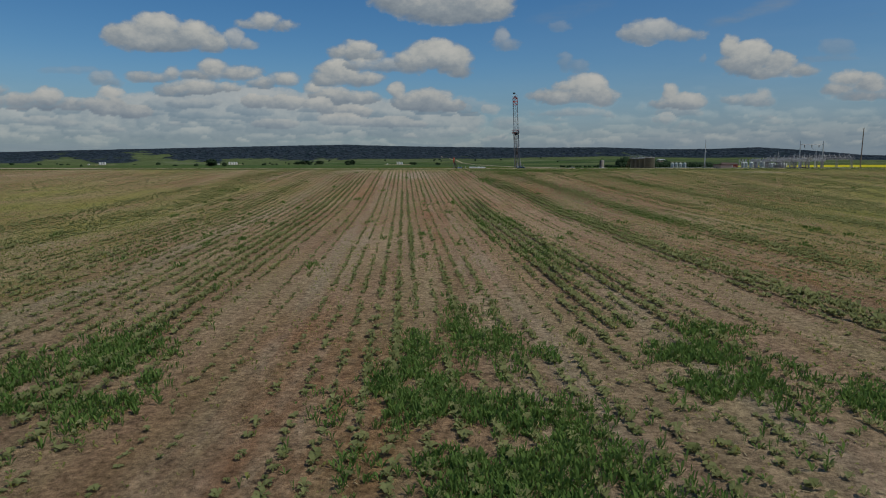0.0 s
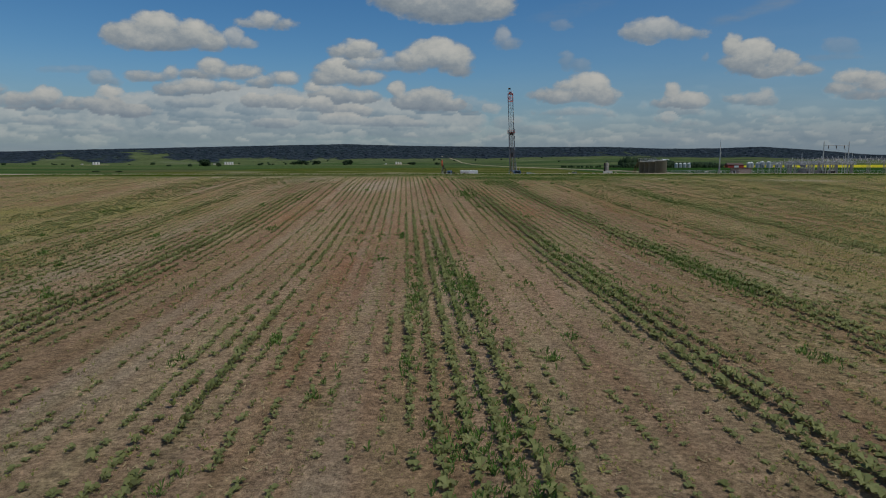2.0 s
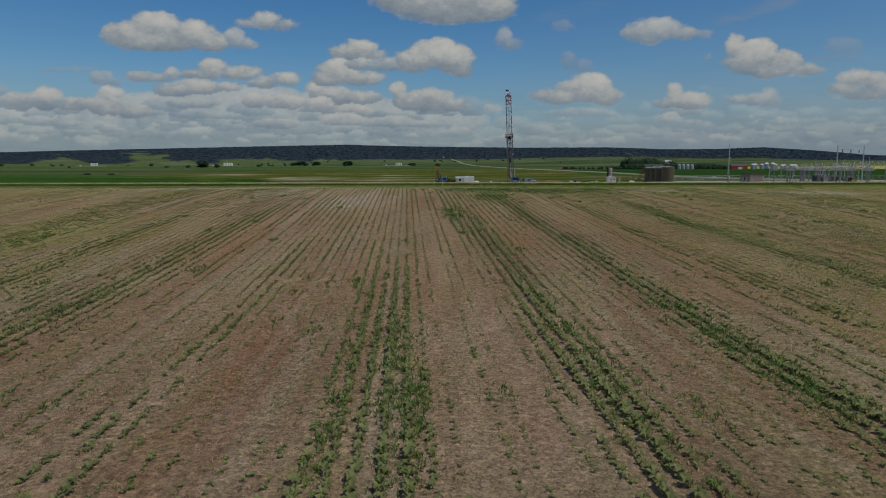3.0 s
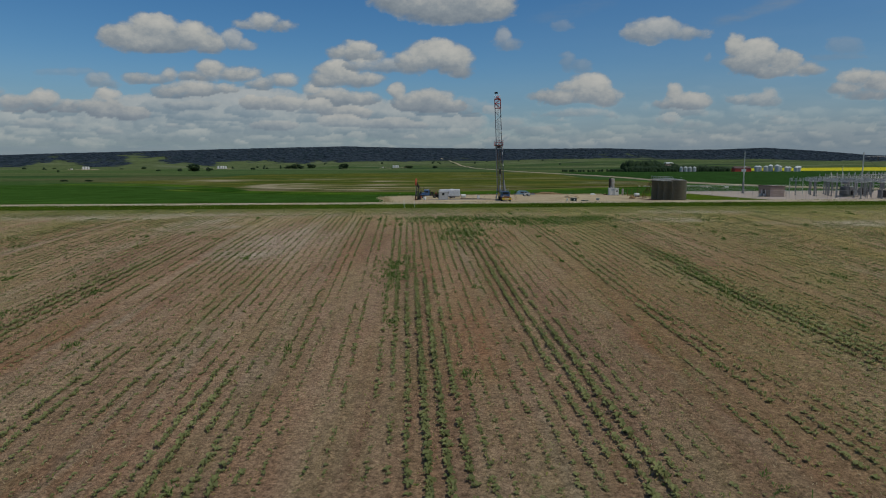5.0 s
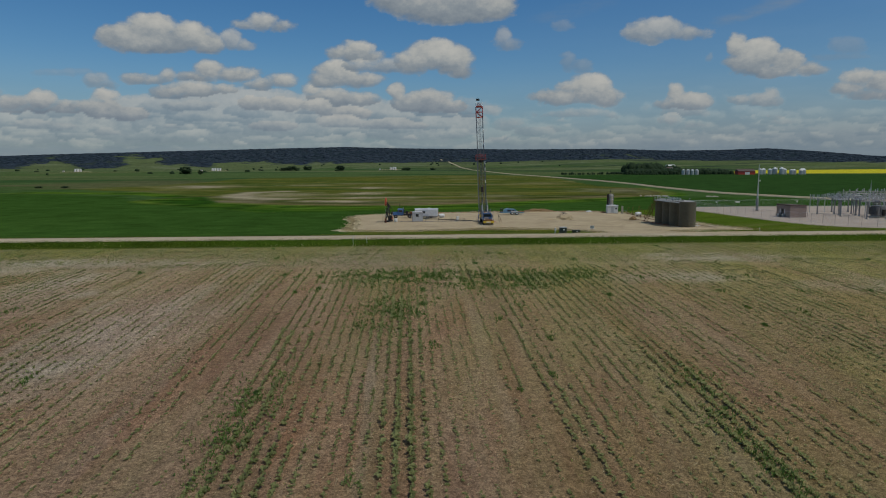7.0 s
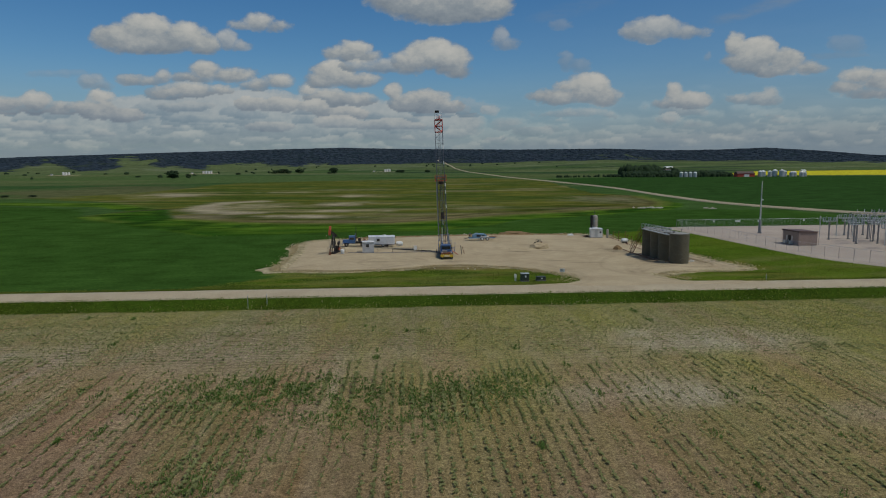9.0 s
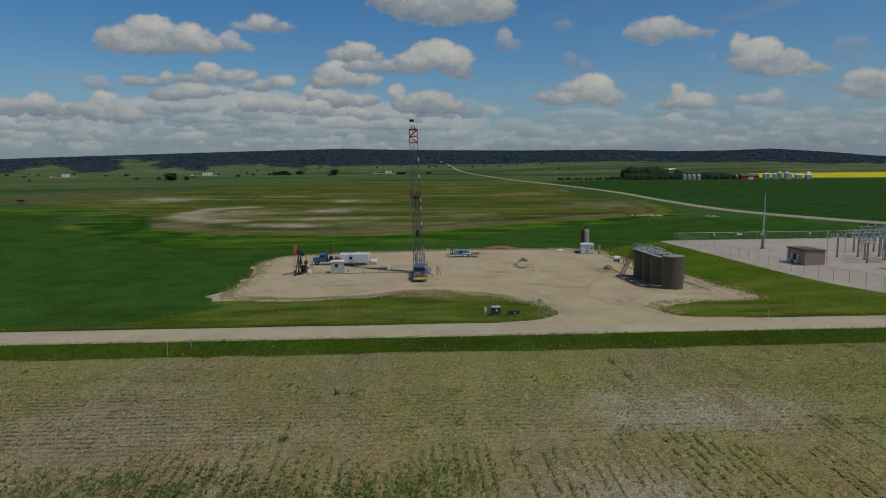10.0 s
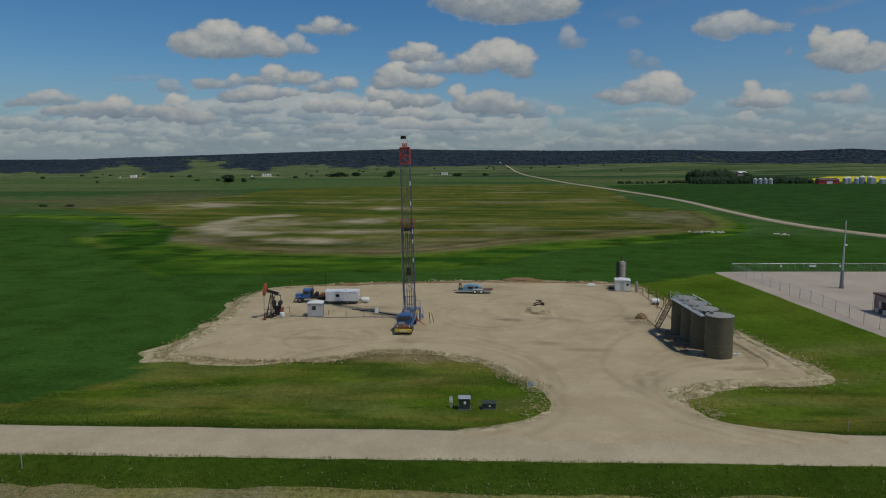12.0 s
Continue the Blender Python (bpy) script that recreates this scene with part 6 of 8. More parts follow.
control = hut("control_shed", -17.6, 2.4, 8, 2.5, 2.2, 2.35, SHED_GREY, WHITE, "pale grey control shed standing on the well pad", "shed")
window = part("window", box(B(), -0.5, 0.2, -1.14, -1.115, 1.25, 2.0), GLASS, control, "dark window pane")
part("window_frame", box(B(), -0.56, 0.26, -1.15, -1.12, 1.18, 1.25), WHITE, window)
part("window_frame", box(B(), -0.56, 0.26, -1.15, -1.12, 2.0, 2.07), WHITE, window)
part("door", box(B(), 1.252, 1.28, -0.5, 0.45, 0.2, 2.1), STEEL, control)


# ---------------------------------------------------------------- vehicles
def tractor_truck():
    truck = thing("truck", -24.6, 14.2, 8, "blue flatbed oilfield truck with dark deck gear", "truck", z=float(height(-24, 14)) + 0.17)
    # its nose points to -x
    def turned(bm):
        bmesh.ops.transform(bm, matrix=Matrix.Rotation(radians(90), 4, "Z"), verts=bm.verts)
        return bm
    part("chassis", turned(box(box(B(), -0.5, -0.36, 0.4, 6.6, 0.7, 0.95), 0.36, 0.5, 0.4, 6.6, 0.7, 0.95)), BLACK, truck)
    part("hood", turned(prism(B(), [(-0.85, 0.85), (0.85, 0.85), (0.8, 1.55), (0.6, 1.68), (-0.6, 1.68), (-0.8, 1.55)], 0.25, 1.7)), BLUE, truck)
    part("grille", turned(box(B(), -0.55, 0.55, 0.2, 0.26, 0.9, 1.55)), STEEL, truck)
    part("bumper", turned(box(B(), -1.15, 1.15, 0.0, 0.2, 0.5, 0.8, 0.03)), STEEL, truck)
    cab = part("cab", turned(prism(B(), [(-1.05, 0.85), (1.05, 0.85), (1.05, 2.3), (0.85, 2.6), (-0.85, 2.6), (-1.05, 2.3)], 1.7, 3.2)), BLUE, truck)
    part("windscreen", turned(box(B(), -0.85, 0.85, 1.68, 1.71, 1.75, 2.3)), GLASS, cab)
    for x in (-1.065, 1.05):
        part("side_window", turned(box(B(), x, x + 0.015, 1.9, 2.9, 1.7, 2.25)), GLASS, cab)
    for x in (-1.15, 0.6):
        part("fender", turned(prism(B(), [(x, 0.95), (x + 0.55, 0.95), (x + 0.55, 1.12), (x + 0.28, 1.25), (x, 1.12)], 0.4, 1.65)), BLUE, truck)
    part("deck", turned(box(B(), -1.2, 1.2, 3.4, 6.8, 1.0, 1.15)), BLACK, truck)
    part("headache_rack", turned(box(box(B(), -1.1, 1.1, 3.35, 3.45, 1.15, 2.4), -1.1, 1.1, 3.45, 3.6, 2.2, 2.4)), BLACK, truck)
    part("winch", turned(lathe(B(), [(0.4, -0.5), (0.25, -0.4), (0.25, 0.4), (0.4, 0.5)], 14, (0, 4.2, 1.55), "x")), BLACK, truck, "", True)
    part("deck_gear", turned(box(box(B(), -0.9, 0.9, 5.0, 5.7, 1.15, 1.7, 0.03), -0.7, 0.5, 5.9, 6.6, 1.15, 1.5, 0.03)), RUST, truck)
    part("exhaust", turned(tube(B(), (-0.95, 3.3, 0.9), (-0.95, 3.3, 3.0), 0.07)), STEEL, truck)
    for x in (-0.98, 0.98):
        for y in (1.1, 4.9, 6.1):
            side = 1 if x > 0 else -1
            w = part("wheel", turned(lathe(B(), [(0.28, -0.15), (0.46, -0.15), (0.5, -0.08), (0.5, 0.08), (0.46, 0.15), (0.28, 0.15)], 18, (x, y, 0.5), "x")), RUBBER, truck, "black rubber tyre", True)
            part("rim", turned(lathe(B(), [(0.28, -0.02), (0.24, 0.03), (0.1, 0.08)], 12, (x + side * 0.11, y, 0.5), "x")), STEEL, w, "", True)
    for x in (-0.8, 0.8):
        part("headlight", turned(lathe(B(), [(0.1, -0.03), (0.1, 0.03), (0.06, 0.05)], 10, (x, 0.3, 1.05), "y")), WHITE, truck)
    return truck


truck = tractor_truck()
truck.location = (-25.4, 13.6, truck.location.z)
truck.rotation_euler = (0, 0, radians(188))


def doghouse_trailer():
    tr = thing("trailer", -15.7, 13.4, 6, "silver ribbed metal doghouse trailer on wheels", "trailer", z=float(height(-16, 13)) + 0.17)
    body = B()
    box(body, -3.2, 3.0, -1.2, 1.2, 0.65, 2.45)
    shell = part("body", body, SILVER, tr)
    roof = B()
    outline = [(-1.23, 2.45), (1.23, 2.45), (1.1, 2.58), (0.5, 2.66), (-0.5, 2.66), (-1.1, 2.58)]
    prism(roof, outline, -3.05, 3.25)
    bmesh.ops.transform(roof, matrix=Matrix.Rotation(radians(90), 4, "Z"), verts=roof.verts)
    part("roof", roof, SILVER, tr)
    for k in range(19):
        x = -2.9 + k * 0.32
        if abs(x + 0.9) > 0.45:
            part("rib", box(B(), x - 0.03, x + 0.03, -1.23, -1.202, 0.7, 2.4), SILVER, shell)
    w = part("window", box(B(), -1.25, -0.55, -1.235, -1.205, 1.45, 1.95), GLASS, shell, "dark window pane")
    part("window_frame", box(B(), -1.3, -0.5, -1.245, -1.21, 1.39, 1.45), STEEL, w)
    part("window_frame", box(B(), -1.3, -0.5, -1.245, -1.21, 1.95, 2.01), STEEL, w)
    part("skirt", box(B(), -2.9, 2.9, -1.1, 1.1, 0.45, 0.65), STEEL, tr)
    for x in (0.2, 1.1):
        for y in (-1.05, 1.05):
            side = 1 if y > 0 else -1
            t = part("wheel", lathe(B(), [(0.2, -0.12), (0.36, -0.12), (0.38, 0), (0.36, 0.12), (0.2, 0.12)], 16, (x, y, 0.38), "y"), RUBBER, tr, "black rubber tyre", True)
            part("rim", lathe(B(), [(0.2, -0.02), (0.1, 0.03)], 12, (x, y + side * 0.1, 0.38), "y"), WHITE, t, "", True)
    part("hitch", tube(tube(B(), (3.0, -0.5, 0.62), (4.3, 0, 0.55), 0.06), (3.0, 0.5, 0.62), (4.3, 0, 0.55), 0.06), BLACK, tr)
    part("jack_leg", tube(B(), (4.0, 0, 0.0), (4.0, 0, 0.7), 0.05), STEEL, tr)
    part("vent", box(B(), 0.4, 0.9, -0.25, 0.25, 2.65, 2.85, 0.03), WHITE, tr)
    return tr


doghouse_trailer()
tank_bm = lathe(B(), [(0.1, -0.8), (0.45, -0.72), (0.52, -0.55), (0.52, 0.55), (0.45, 0.72), (0.1, 0.8)], 18, (0, 0, 0.62), "x")
for px in (-0.5, 0.4):
    box(tank_bm, px, px + 0.1, -0.45, 0.45, 0, 0.4)
water_tank = tagged(part("water_tank", tank_bm, WHITE, None, "small white plastic tank standing by the trailer", True), category="tank")
water_tank.location = (-11.6, 14.1, float(height(-11, 14)) + 0.17)
water_tank.rotation_euler = (0, 0, radians(6))


def equipment_trailer(x, y, turn):
    car = thing("equipment_trailer", x, y, turn, "pale blue pump trailer with tandem wheels and a low flat deck", "trailer", z=float(height(x, y)) + 0.17)
    part("deck", box(B(), -3.3, 3.5, -0.95, 0.95, 0.62, 0.78, 0.02), BLACK, car, "dark flat steel deck")
    part("side_rail", box(B(), -3.3, 3.5, -1.0, -0.953, 0.56, 0.84), PALE_BLUE, car)
    part("side_rail", box(B(), -3.3, 3.5, 0.953, 1.0, 0.56, 0.84), PALE_BLUE, car)
    hood = part("housing", prism(B(), [(-2.3, 0.782), (1.3, 0.782), (1.35, 1.35), (0.75, 1.68), (-1.5, 1.82), (-2.3, 1.35)], -0.85, 0.85), PALE_BLUE, car, "rounded pale blue housing")
    part("vent", box(B(), -1.3, -0.2, -0.872, -0.852, 1.0, 1.45), BLACK, hood, "dark louvred side vent")
    part("vent", box(B(), 0.1, 0.8, -0.872, -0.852, 1.0, 1.4), GLASS, hood, "dark side window")
    part("exhaust", tube(B(), (-0.9, 0.3, 1.7), (-0.9, 0.3, 2.15), 0.06), RUST, hood)
    part("fender", prism(B(), [(-0.35, 0.83), (2.0, 0.83), (1.8, 1.08), (-0.15, 1.08)], -1.12, -0.99), WHITE, car, "pale wheel fender")
    for px in (-3.15, -2.75):
        part("rack_post", box(B(), px, px + 0.1, -0.9, -0.8, 0.782, 1.75), BLACK, car)
        part("rack_post", box(B(), px, px + 0.1, 0.8, 0.9, 0.782, 1.75), BLACK, car)
    part("rack_bar", box(B(), -3.17, -2.63, -0.92, 0.92, 1.752, 1.84), BLACK, car)
    for px in (0.15, 1.5):
        for py in (-0.98, 0.98):
            side = 1 if py > 0 else -1
            t = part("wheel", lathe(B(), [(0.24, -0.14), (0.42, -0.14), (0.45, 0), (0.42, 0.14), (0.24, 0.14)], 16, (px, py, 0.45), "y"), RUBBER, car, "black rubber tyre", True)
            part("rim", lathe(B(), [(0.26, -0.02), (0.1, 0.05)], 12, (px, py + side * 0.13, 0.45), "y"), WHITE, t, "pale wheel rim", True)
    for k in range(4):
        part("pipe", tube(B(), (1.6, -0.6 + 0.35 * k, 0.86), (3.9, -0.6 + 0.35 * k, 0.86), 0.075, None, 8), RUST, car, "rusty steel pipe")
    part("drawbar", tube(B(), (-3.3, 0, 0.6), (-4.4, 0, 0.5), 0.07), BLACK, car)
    return car


equipment_trailer(8.6, 26.0, 3)


def skid_loader():
    s = thing("skid_loader", 21.4, 11.8, 205, "small dark skid steer loader parked on the gravel", "loader", z=float(height(21, 12)) + 0.17)
    part("body", box(B(), -1.0, 0.5, -0.6, 0.6, 0.35, 1.05, 0.06), BLACK, s)
    part("engine_cover", prism(B(), [(-1.25, 0.5), (-0.9, 0.5), (-0.75, 1.35), (-1.15, 1.3)], -0.58, 0.58), RUST, s, "rusty brown engine cover")
    cage = B()
    for x in (-0.6, 0.45):
        for y in (-0.5, 0.5):
            tube(cage, (x, y, 1.0), (x * 0.85, y, 1.95), 0.045, None, 6)
    box(cage, -0.6, 0.45, -0.55, 0.55, 1.93, 2.0)
    part("cab_cage", cage, BLACK, s)
    for y in (-0.72, 0.72):
        part("lift_arm", prism(B(), [(-1.1, 1.45), (-0.9, 1.6), (0.9, 1.2), (1.25, 0.45), (1.1, 0.4), (0.75, 1.05)], y - 0.06, y + 0.06), BLACK, s)
    part("bucket", prism(B(), [(1.1, 0.05), (1.95, 0.03), (1.95, 0.08), (1.35, 0.2), (1.3, 0.65), (1.15, 0.65)], -0.85, 0.85), STEEL, s)
    for x in (-0.75, 0.4):
        for y in (-0.78, 0.78):
            part("wheel", lathe(B(), [(0.2, -0.14), (0.38, -0.14), (0.42, 0), (0.38, 0.14), (0.2, 0.14)], 16, (x, y, 0.42), "y"), RUBBER, s, "black rubber tyre", True)
    return s


loader = skid_loader()
loader.scale = (0.8, 0.8, 0.8)


def heap(name, x, y, rx, ry, h, mat, label, category):
    bm = B()
    bmesh.ops.create_icosphere(bm, subdivisions=4, radius=1)
    for v in bm.verts:
        k = 1 + 0.28 * noise.noise(v.co * 2.1 + Vector((x, y, 0))) + 0.1 * noise.noise(v.co * 6)
        v.co = Vector((v.co.x * rx * k, v.co.y * ry * k, max(-0.1, v.co.z) * h * k))
    ob = tagged(part(name, bm, mat, None, label, True), category=category)
    ob.location = (x, y, float(height(x, y)) + 0.1)
    return ob


heap("gravel_heap", 21.2, 8.6, 2.3, 1.7, 1.3, PAD_GRAVEL, "low heap of loose tan gravel on the pad", "gravel heap")
heap("gravel_heap", 17.5, 7.6, 3.4, 1.2, 0.28, PAD_GRAVEL, "flat spread of darker gravel on the pad", "gravel heap")


# ---------------------------------------------------------------- treater, shed and separators
def treater():
    t = thing("treater", 39.9, 35.8, 0, "tall tan vertical treater vessel with a dark flue", "vessel", z=float(height(40, 36)) + 0.17)
    part("shell", lathe(B(), [(0.7, 0), (0.7, 5.2), (0.62, 5.45), (0.35, 5.65), (0.1, 5.7)], 24), TAN_CLAD, t, "", True)
    for z in (1.2, 2.6, 4.0, 5.1):
        part("band", lathe(B(), [(0.705, z), (0.725, z + 0.02), (0.725, z + 0.06), (0.705, z + 0.08)], 24), GALV, t)
    part("flue", tube(B(), (-0.95, -0.2, 0), (-0.95, -0.2, 5.6), 0.32, None, 14), BLACK, t, "dark flue pipe", True)
    part("vent", tube(tube(B(), (-0.2, 0, 5.6), (-0.2, 0, 6.9), 0.05), (-0.6, 0, 6.4), (0.3, 0, 6.4), 0.04), BLACK, t)
    lad = B()
    for y in (-0.2, 0.2):
        tube(lad, (0.85, y, 0.1), (0.85, y, 5.9), 0.02, None, 5)
    for k in range(18):
        tube(lad, (0.85, -0.2, 0.3 + 0.31 * k), (0.85, 0.2, 0.3 + 0.31 * k), 0.014, None, 4)
    part("ladder", lad, STEEL, t)
    return t


treater()
shed = hut("separator_shed", 39.4, 32.0, -4, 3.0, 3.0, 2.25, WHITE, WHITE, "small white metal separator shed below a tall vessel", "shed")
part("door", box(B(), -0.55, 0.25, -1.525, -1.515, 0.2, 2.0), GALV, shed, "grey steel door")
part("window", box(B(), 0.75, 1.2, -1.53, -1.515, 1.2, 1.65), GLASS, shed, "dark window pane")
part("vent", tube(B(), (-0.9, 0.5, 2.3), (-0.9, 0.5, 3.1), 0.06), STEEL, shed)
sep = thing("separator", 42.0, 30.0, 0, "slim pale upright separator bottle beside the shed", "vessel", z=float(height(42, 30)) + 0.17)
part("shell", lathe(B(), [(0.3, 0), (0.3, 2.0), (0.22, 2.2), (0.05, 2.28)], 16), TAN_CLAD, sep, "", True)
part("skirt", lathe(B(), [(0.36, 0), (0.36, 0.12), (0.31, 0.14)], 16), STEEL, sep)
part("pipe", tube(tube(B(), (0.3, 0, 0.8), (1.2, 0, 0.8), 0.05), (1.2, 0, 0.8), (1.2, 0, 0.0), 0.05), STEEL, sep)


def pipe_run(name, pts, r, mat, label, category="pipe"):
    bm = B()
    for a, b in zip(pts, pts[1:]):
        lift = [Vector((p[0], p[1], float(height(p[0], p[1])) + 0.17 + p[2])) for p in (a, b)]
        tube(bm, lift[0], lift[1], r, None, 8)
    return tagged(part(name, bm, mat, None, label), category=category)


for k, (x, y) in enumerate(((42.6, 26), (43.0, 22.5), (43.8, 19), (44.2, 15), (42.8, 13.5), (44.9, 10))):
    h = 2.0 + 0.7 * ((k * 7) % 3) / 2
    tagged(pipe_run("pipe_riser", [(x, y, -0.1), (x, y, h), (x + 0.35, y - 0.3, h)], 0.05, RUST, "thin rusty riser pipe standing at the pad's rim"), group="risers by the tanks")
pipe_run("flow_line", [(42.4, 29.5, 0.2), (43.2, 18, 0.2), (43.6, 2, 0.2)], 0.06, RUST, "rusty flow line lying along the pad's rim")
pipe_run("flow_line", [(-22, 1.6, 0.08), (-15, 0.9, 0.08), (-8, 2.2, 0.08), (-1, 2.2, 0.08)], 0.06, STEEL, "grey flow line lying across the gravel to the well")
pipe_run("flow_line", [(-12.5, 7.8, 0.08), (-7.5, 6.0, 0.08), (-3.4, 3.6, 0.08)], 0.07, BLACK, "dark hose lying on the gravel by the rig")
heap("earth_mound", 18.6, 41.6, 4.3, 1.3, 0.8, EARTH, "long mound of rusty brown earth behind the pad", "earth mound")
heap("earth_mound", -20, 32.8, 3.0, 0.9, 0.5, EARTH, "low brown earth mound in the bank behind the pad", "earth mound")
ribbon("debris_bank", rounded([(-31, 30.2), (-18, 33.6), (-5, 37.4), (6, 39.2), (15, 40.0), (28, 40.6), (40, 40.2)], 1.0, 0.5, closed=False), 0.55, 0.3, EARTH, "narrow bank of brown earth and dead stalks", "earth bank", 0.6)
pipe_run("pipe_rack", [(3.2, -1.4, 0), (3.0, -1.2, 1.9)], 0.06, BLACK, "dark steel post leaning on the gravel", "post")
pipe_run("mark_post", [(3.8, -1.0, 0), (3.3, -0.6, 1.6)], 0.05, RUST, "short rusty post leaning on the gravel", "post")
pump_box = thing("junction_box", -7.2, 4.6, 12, "small pale metal junction box beside the flow line", "box", z=float(height(-7, 4)) + 0.17)
part("cabinet", box(B(), -0.35, 0.35, -0.25, 0.25, 0.2, 1.15, 0.03), WHITE, pump_box)
part("leg", tube(tube(B(), (-0.25, 0, 0), (-0.25, 0, 0.25), 0.03), (0.25, 0, 0), (0.25, 0, 0.25), 0.03), STEEL, pump_box)
blanket = heap("tarp_bundle", 33.6, 37.2, 0.9, 0.6, 0.5, WHITE, "white tarpaulin bundle lying by the pad's far rim", "tarpaulin")


# ---------------------------------------------------------------- tank battery
def stock_tank(x, y):
    z = float(height(x, y)) + 0.14
    tank = thing("stock_tank", x, y, 0, "olive steel oil stock tank standing on gravel", "tank", "row of stock tanks", z=z)
    r, h = 1.8, 5.7
    part("shell", lathe(B(), [(r, 0), (r, h)], 48), TANK, tank, "", True)
    for zz in (0.04, 1.8, 3.6, h - 0.07):
        part("weld_band", lathe(B(), [(r + 0.002, zz), (r + 0.022, zz + 0.01), (r + 0.022, zz + 0.05), (r + 0.002, zz + 0.06)], 48), TANK, tank)
    part("roof", lathe(B(), [(r + 0.03, h), (r + 0.03, h + 0.03), (0.3, h + 0.27), (0.02, h + 0.28)], 48), TANK_TOP, tank, "pale dusty conical roof", True)
    part("hatch", lathe(B(), [(0.25, h + 0.2), (0.25, h + 0.42), (0.29, h + 0.43), (0.29, h + 0.47), (0.05, h + 0.5)], 14, (-1.0, 0.2, -0.05)), STEEL, tank, "", True)
    part("vent", tube(tube(B(), (0.5, 0.5, h + 0.15), (0.5, 0.5, h + 0.75), 0.05), (0.5, 0.5, h + 0.75), (0.75, 0.5, h + 0.62), 0.05), STEEL, tank)
    part("manway", lathe(B(), [(0.36, 0), (0.36, 0.12), (0.42, 0.13), (0.42, 0.18)], 16, (0, -r - 0.15, 0.75), "y"), TANK, tank, "", True)
    part("drain_pipe", tube(tube(B(), (-r - 0.02, 0, 0.35), (-r - 0.7, 0, 0.35), 0.05), (-r - 0.7, 0, 0.35), (-r - 0.7, 0, 0.0), 0.05), RUST, tank)
    return tank


TANKS = [(44.65, -16.7), (44.0, -12.0), (43.6, -8.1), (43.1, -4.2)]
for x, y in TANKS:
    stock_tank(x, y)


def catwalk():
    z = float(height(42, -9)) + 0.14
    cw = thing("catwalk", 41.7, -9.05, 0, "grey steel catwalk with rails along the tank tops", "catwalk", z=z)
    cw.rotation_euler = (0, 0, radians(6.6))
    part("walkway", box(B(), -0.4, 0.4, -7.6, 4.3, 5.6, 5.67), GALV, cw)
    for k in range(9):
        y = -7.5 + k * 1.46
        part("rail_post", tube(B(), (-0.38, y, 5.65), (-0.38, y, 6.75), 0.03, None, 6), GALV, cw)
        part("rail_post", tube(B(), (0.38, y, 5.65), (0.38, y, 6.75), 0.03, None, 6), GALV, cw)
    for x in (-0.38, 0.38):
        for zz in (6.2, 6.75):
            part("rail", tube(B(), (x, -7.5, zz), (x, 4.2, zz), 0.028, None, 6), GALV, cw)
    for k in range(5):
        y = -6.8 + k * 2.6
        part("bracket", tube(tube(B(), (0.4, y, 5.6), (0.9, y, 5.05), 0.035), (-0.4, y, 5.6), (0.9, y, 5.55), 0.035), GALV, cw)
    foot, head = Vector((-1.0, 8.0, 0.0)), Vector((0, 4.25, 5.65))
    for x in (-0.4, 0.4):
        side = Vector((x, 0, 0))
        part("stringer", tube(B(), foot + side, head + side, 0.06, None, 6), RUST, cw, "rust brown stair stringer")
        part("stair_rail", tube(B(), foot + side + Vector((0, 0, 1.0)), head + side + Vector((0, 0, 1.05)), 0.03, None, 6), RUST, cw)
        for k in range(5):
            p = foot.lerp(head, 0.1 + 0.2 * k) + side
            part("baluster", tube(B(), p, p + Vector((0, 0, 1.02)), 0.025, None, 5), RUST, cw)
    for k in range(22):
        p = foot.lerp(head, (k + 0.5) / 22)
        part("tread", box(B(), p.x - 0.38, p.x + 0.38, p.y - 0.13, p.y + 0.13, p.z, p.z + 0.04), RUST, cw)
    return cw


catwalk()
pipe_run("load_line", [(46.2, -16.4, 0.25), (47.9, -16.0, 0.25)], 0.09, WHITE, "short white load line beside the tank")
pipe_run("load_line", [(47.2, -16.2, 0.0), (47.2, -16.2, 0.6)], 0.07, WHITE, "short white valve post beside the tank")
pipe_run("gathering_pipe", [(41.0, -15.5, 0.3), (40.4, -9, 0.3), (39.6, -2, 0.3), (39.2, 3.5, 0.3)], 0.08, RUST, "rusty gathering pipe beside the tanks")
pipe_run("gas_pipe", [(44.4, -3.6, 6.1), (44.8, -7.6, 6.1), (45.0, -11.2, 6.1)], 0.09, WHITE, "pale vent pipe over the tank roofs")
heap("scrap_heap", 38.6, 5.8, 0.9, 0.7, 0.95, EARTH, "small peaked heap of brown earth and scrap", "scrap")
heap("scrap_heap", 37.2, 33.6, 1.0, 0.5, 0.4, RUST, "low pile of dark rusty scrap beside the shed", "scrap")
drip = thing("drip_tank", 43.3, 17.6, 10, "small white horizontal tank on a dark skid at the pad rim", "tank", z=float(height(43.3, 17.6)) + 0.17)
part("shell", lathe(B(), [(0.1, -0.85), (0.4, -0.75), (0.48, -0.5), (0.48, 0.5), (0.4, 0.75), (0.1, 0.85)], 18, (0, 0, 0.72), "x"), WHITE, drip, "", True)
for px in (-0.5, 0.4):
    part("saddle", box(B(), px, px + 0.12, -0.42, 0.42, 0.0, 0.45), BLACK, drip)
part("valve", tube(tube(B(), (0.2, 0, 1.15), (0.2, 0, 1.5), 0.05), (0.05, 0, 1.5), (0.35, 0, 1.5), 0.04), RUST, drip)


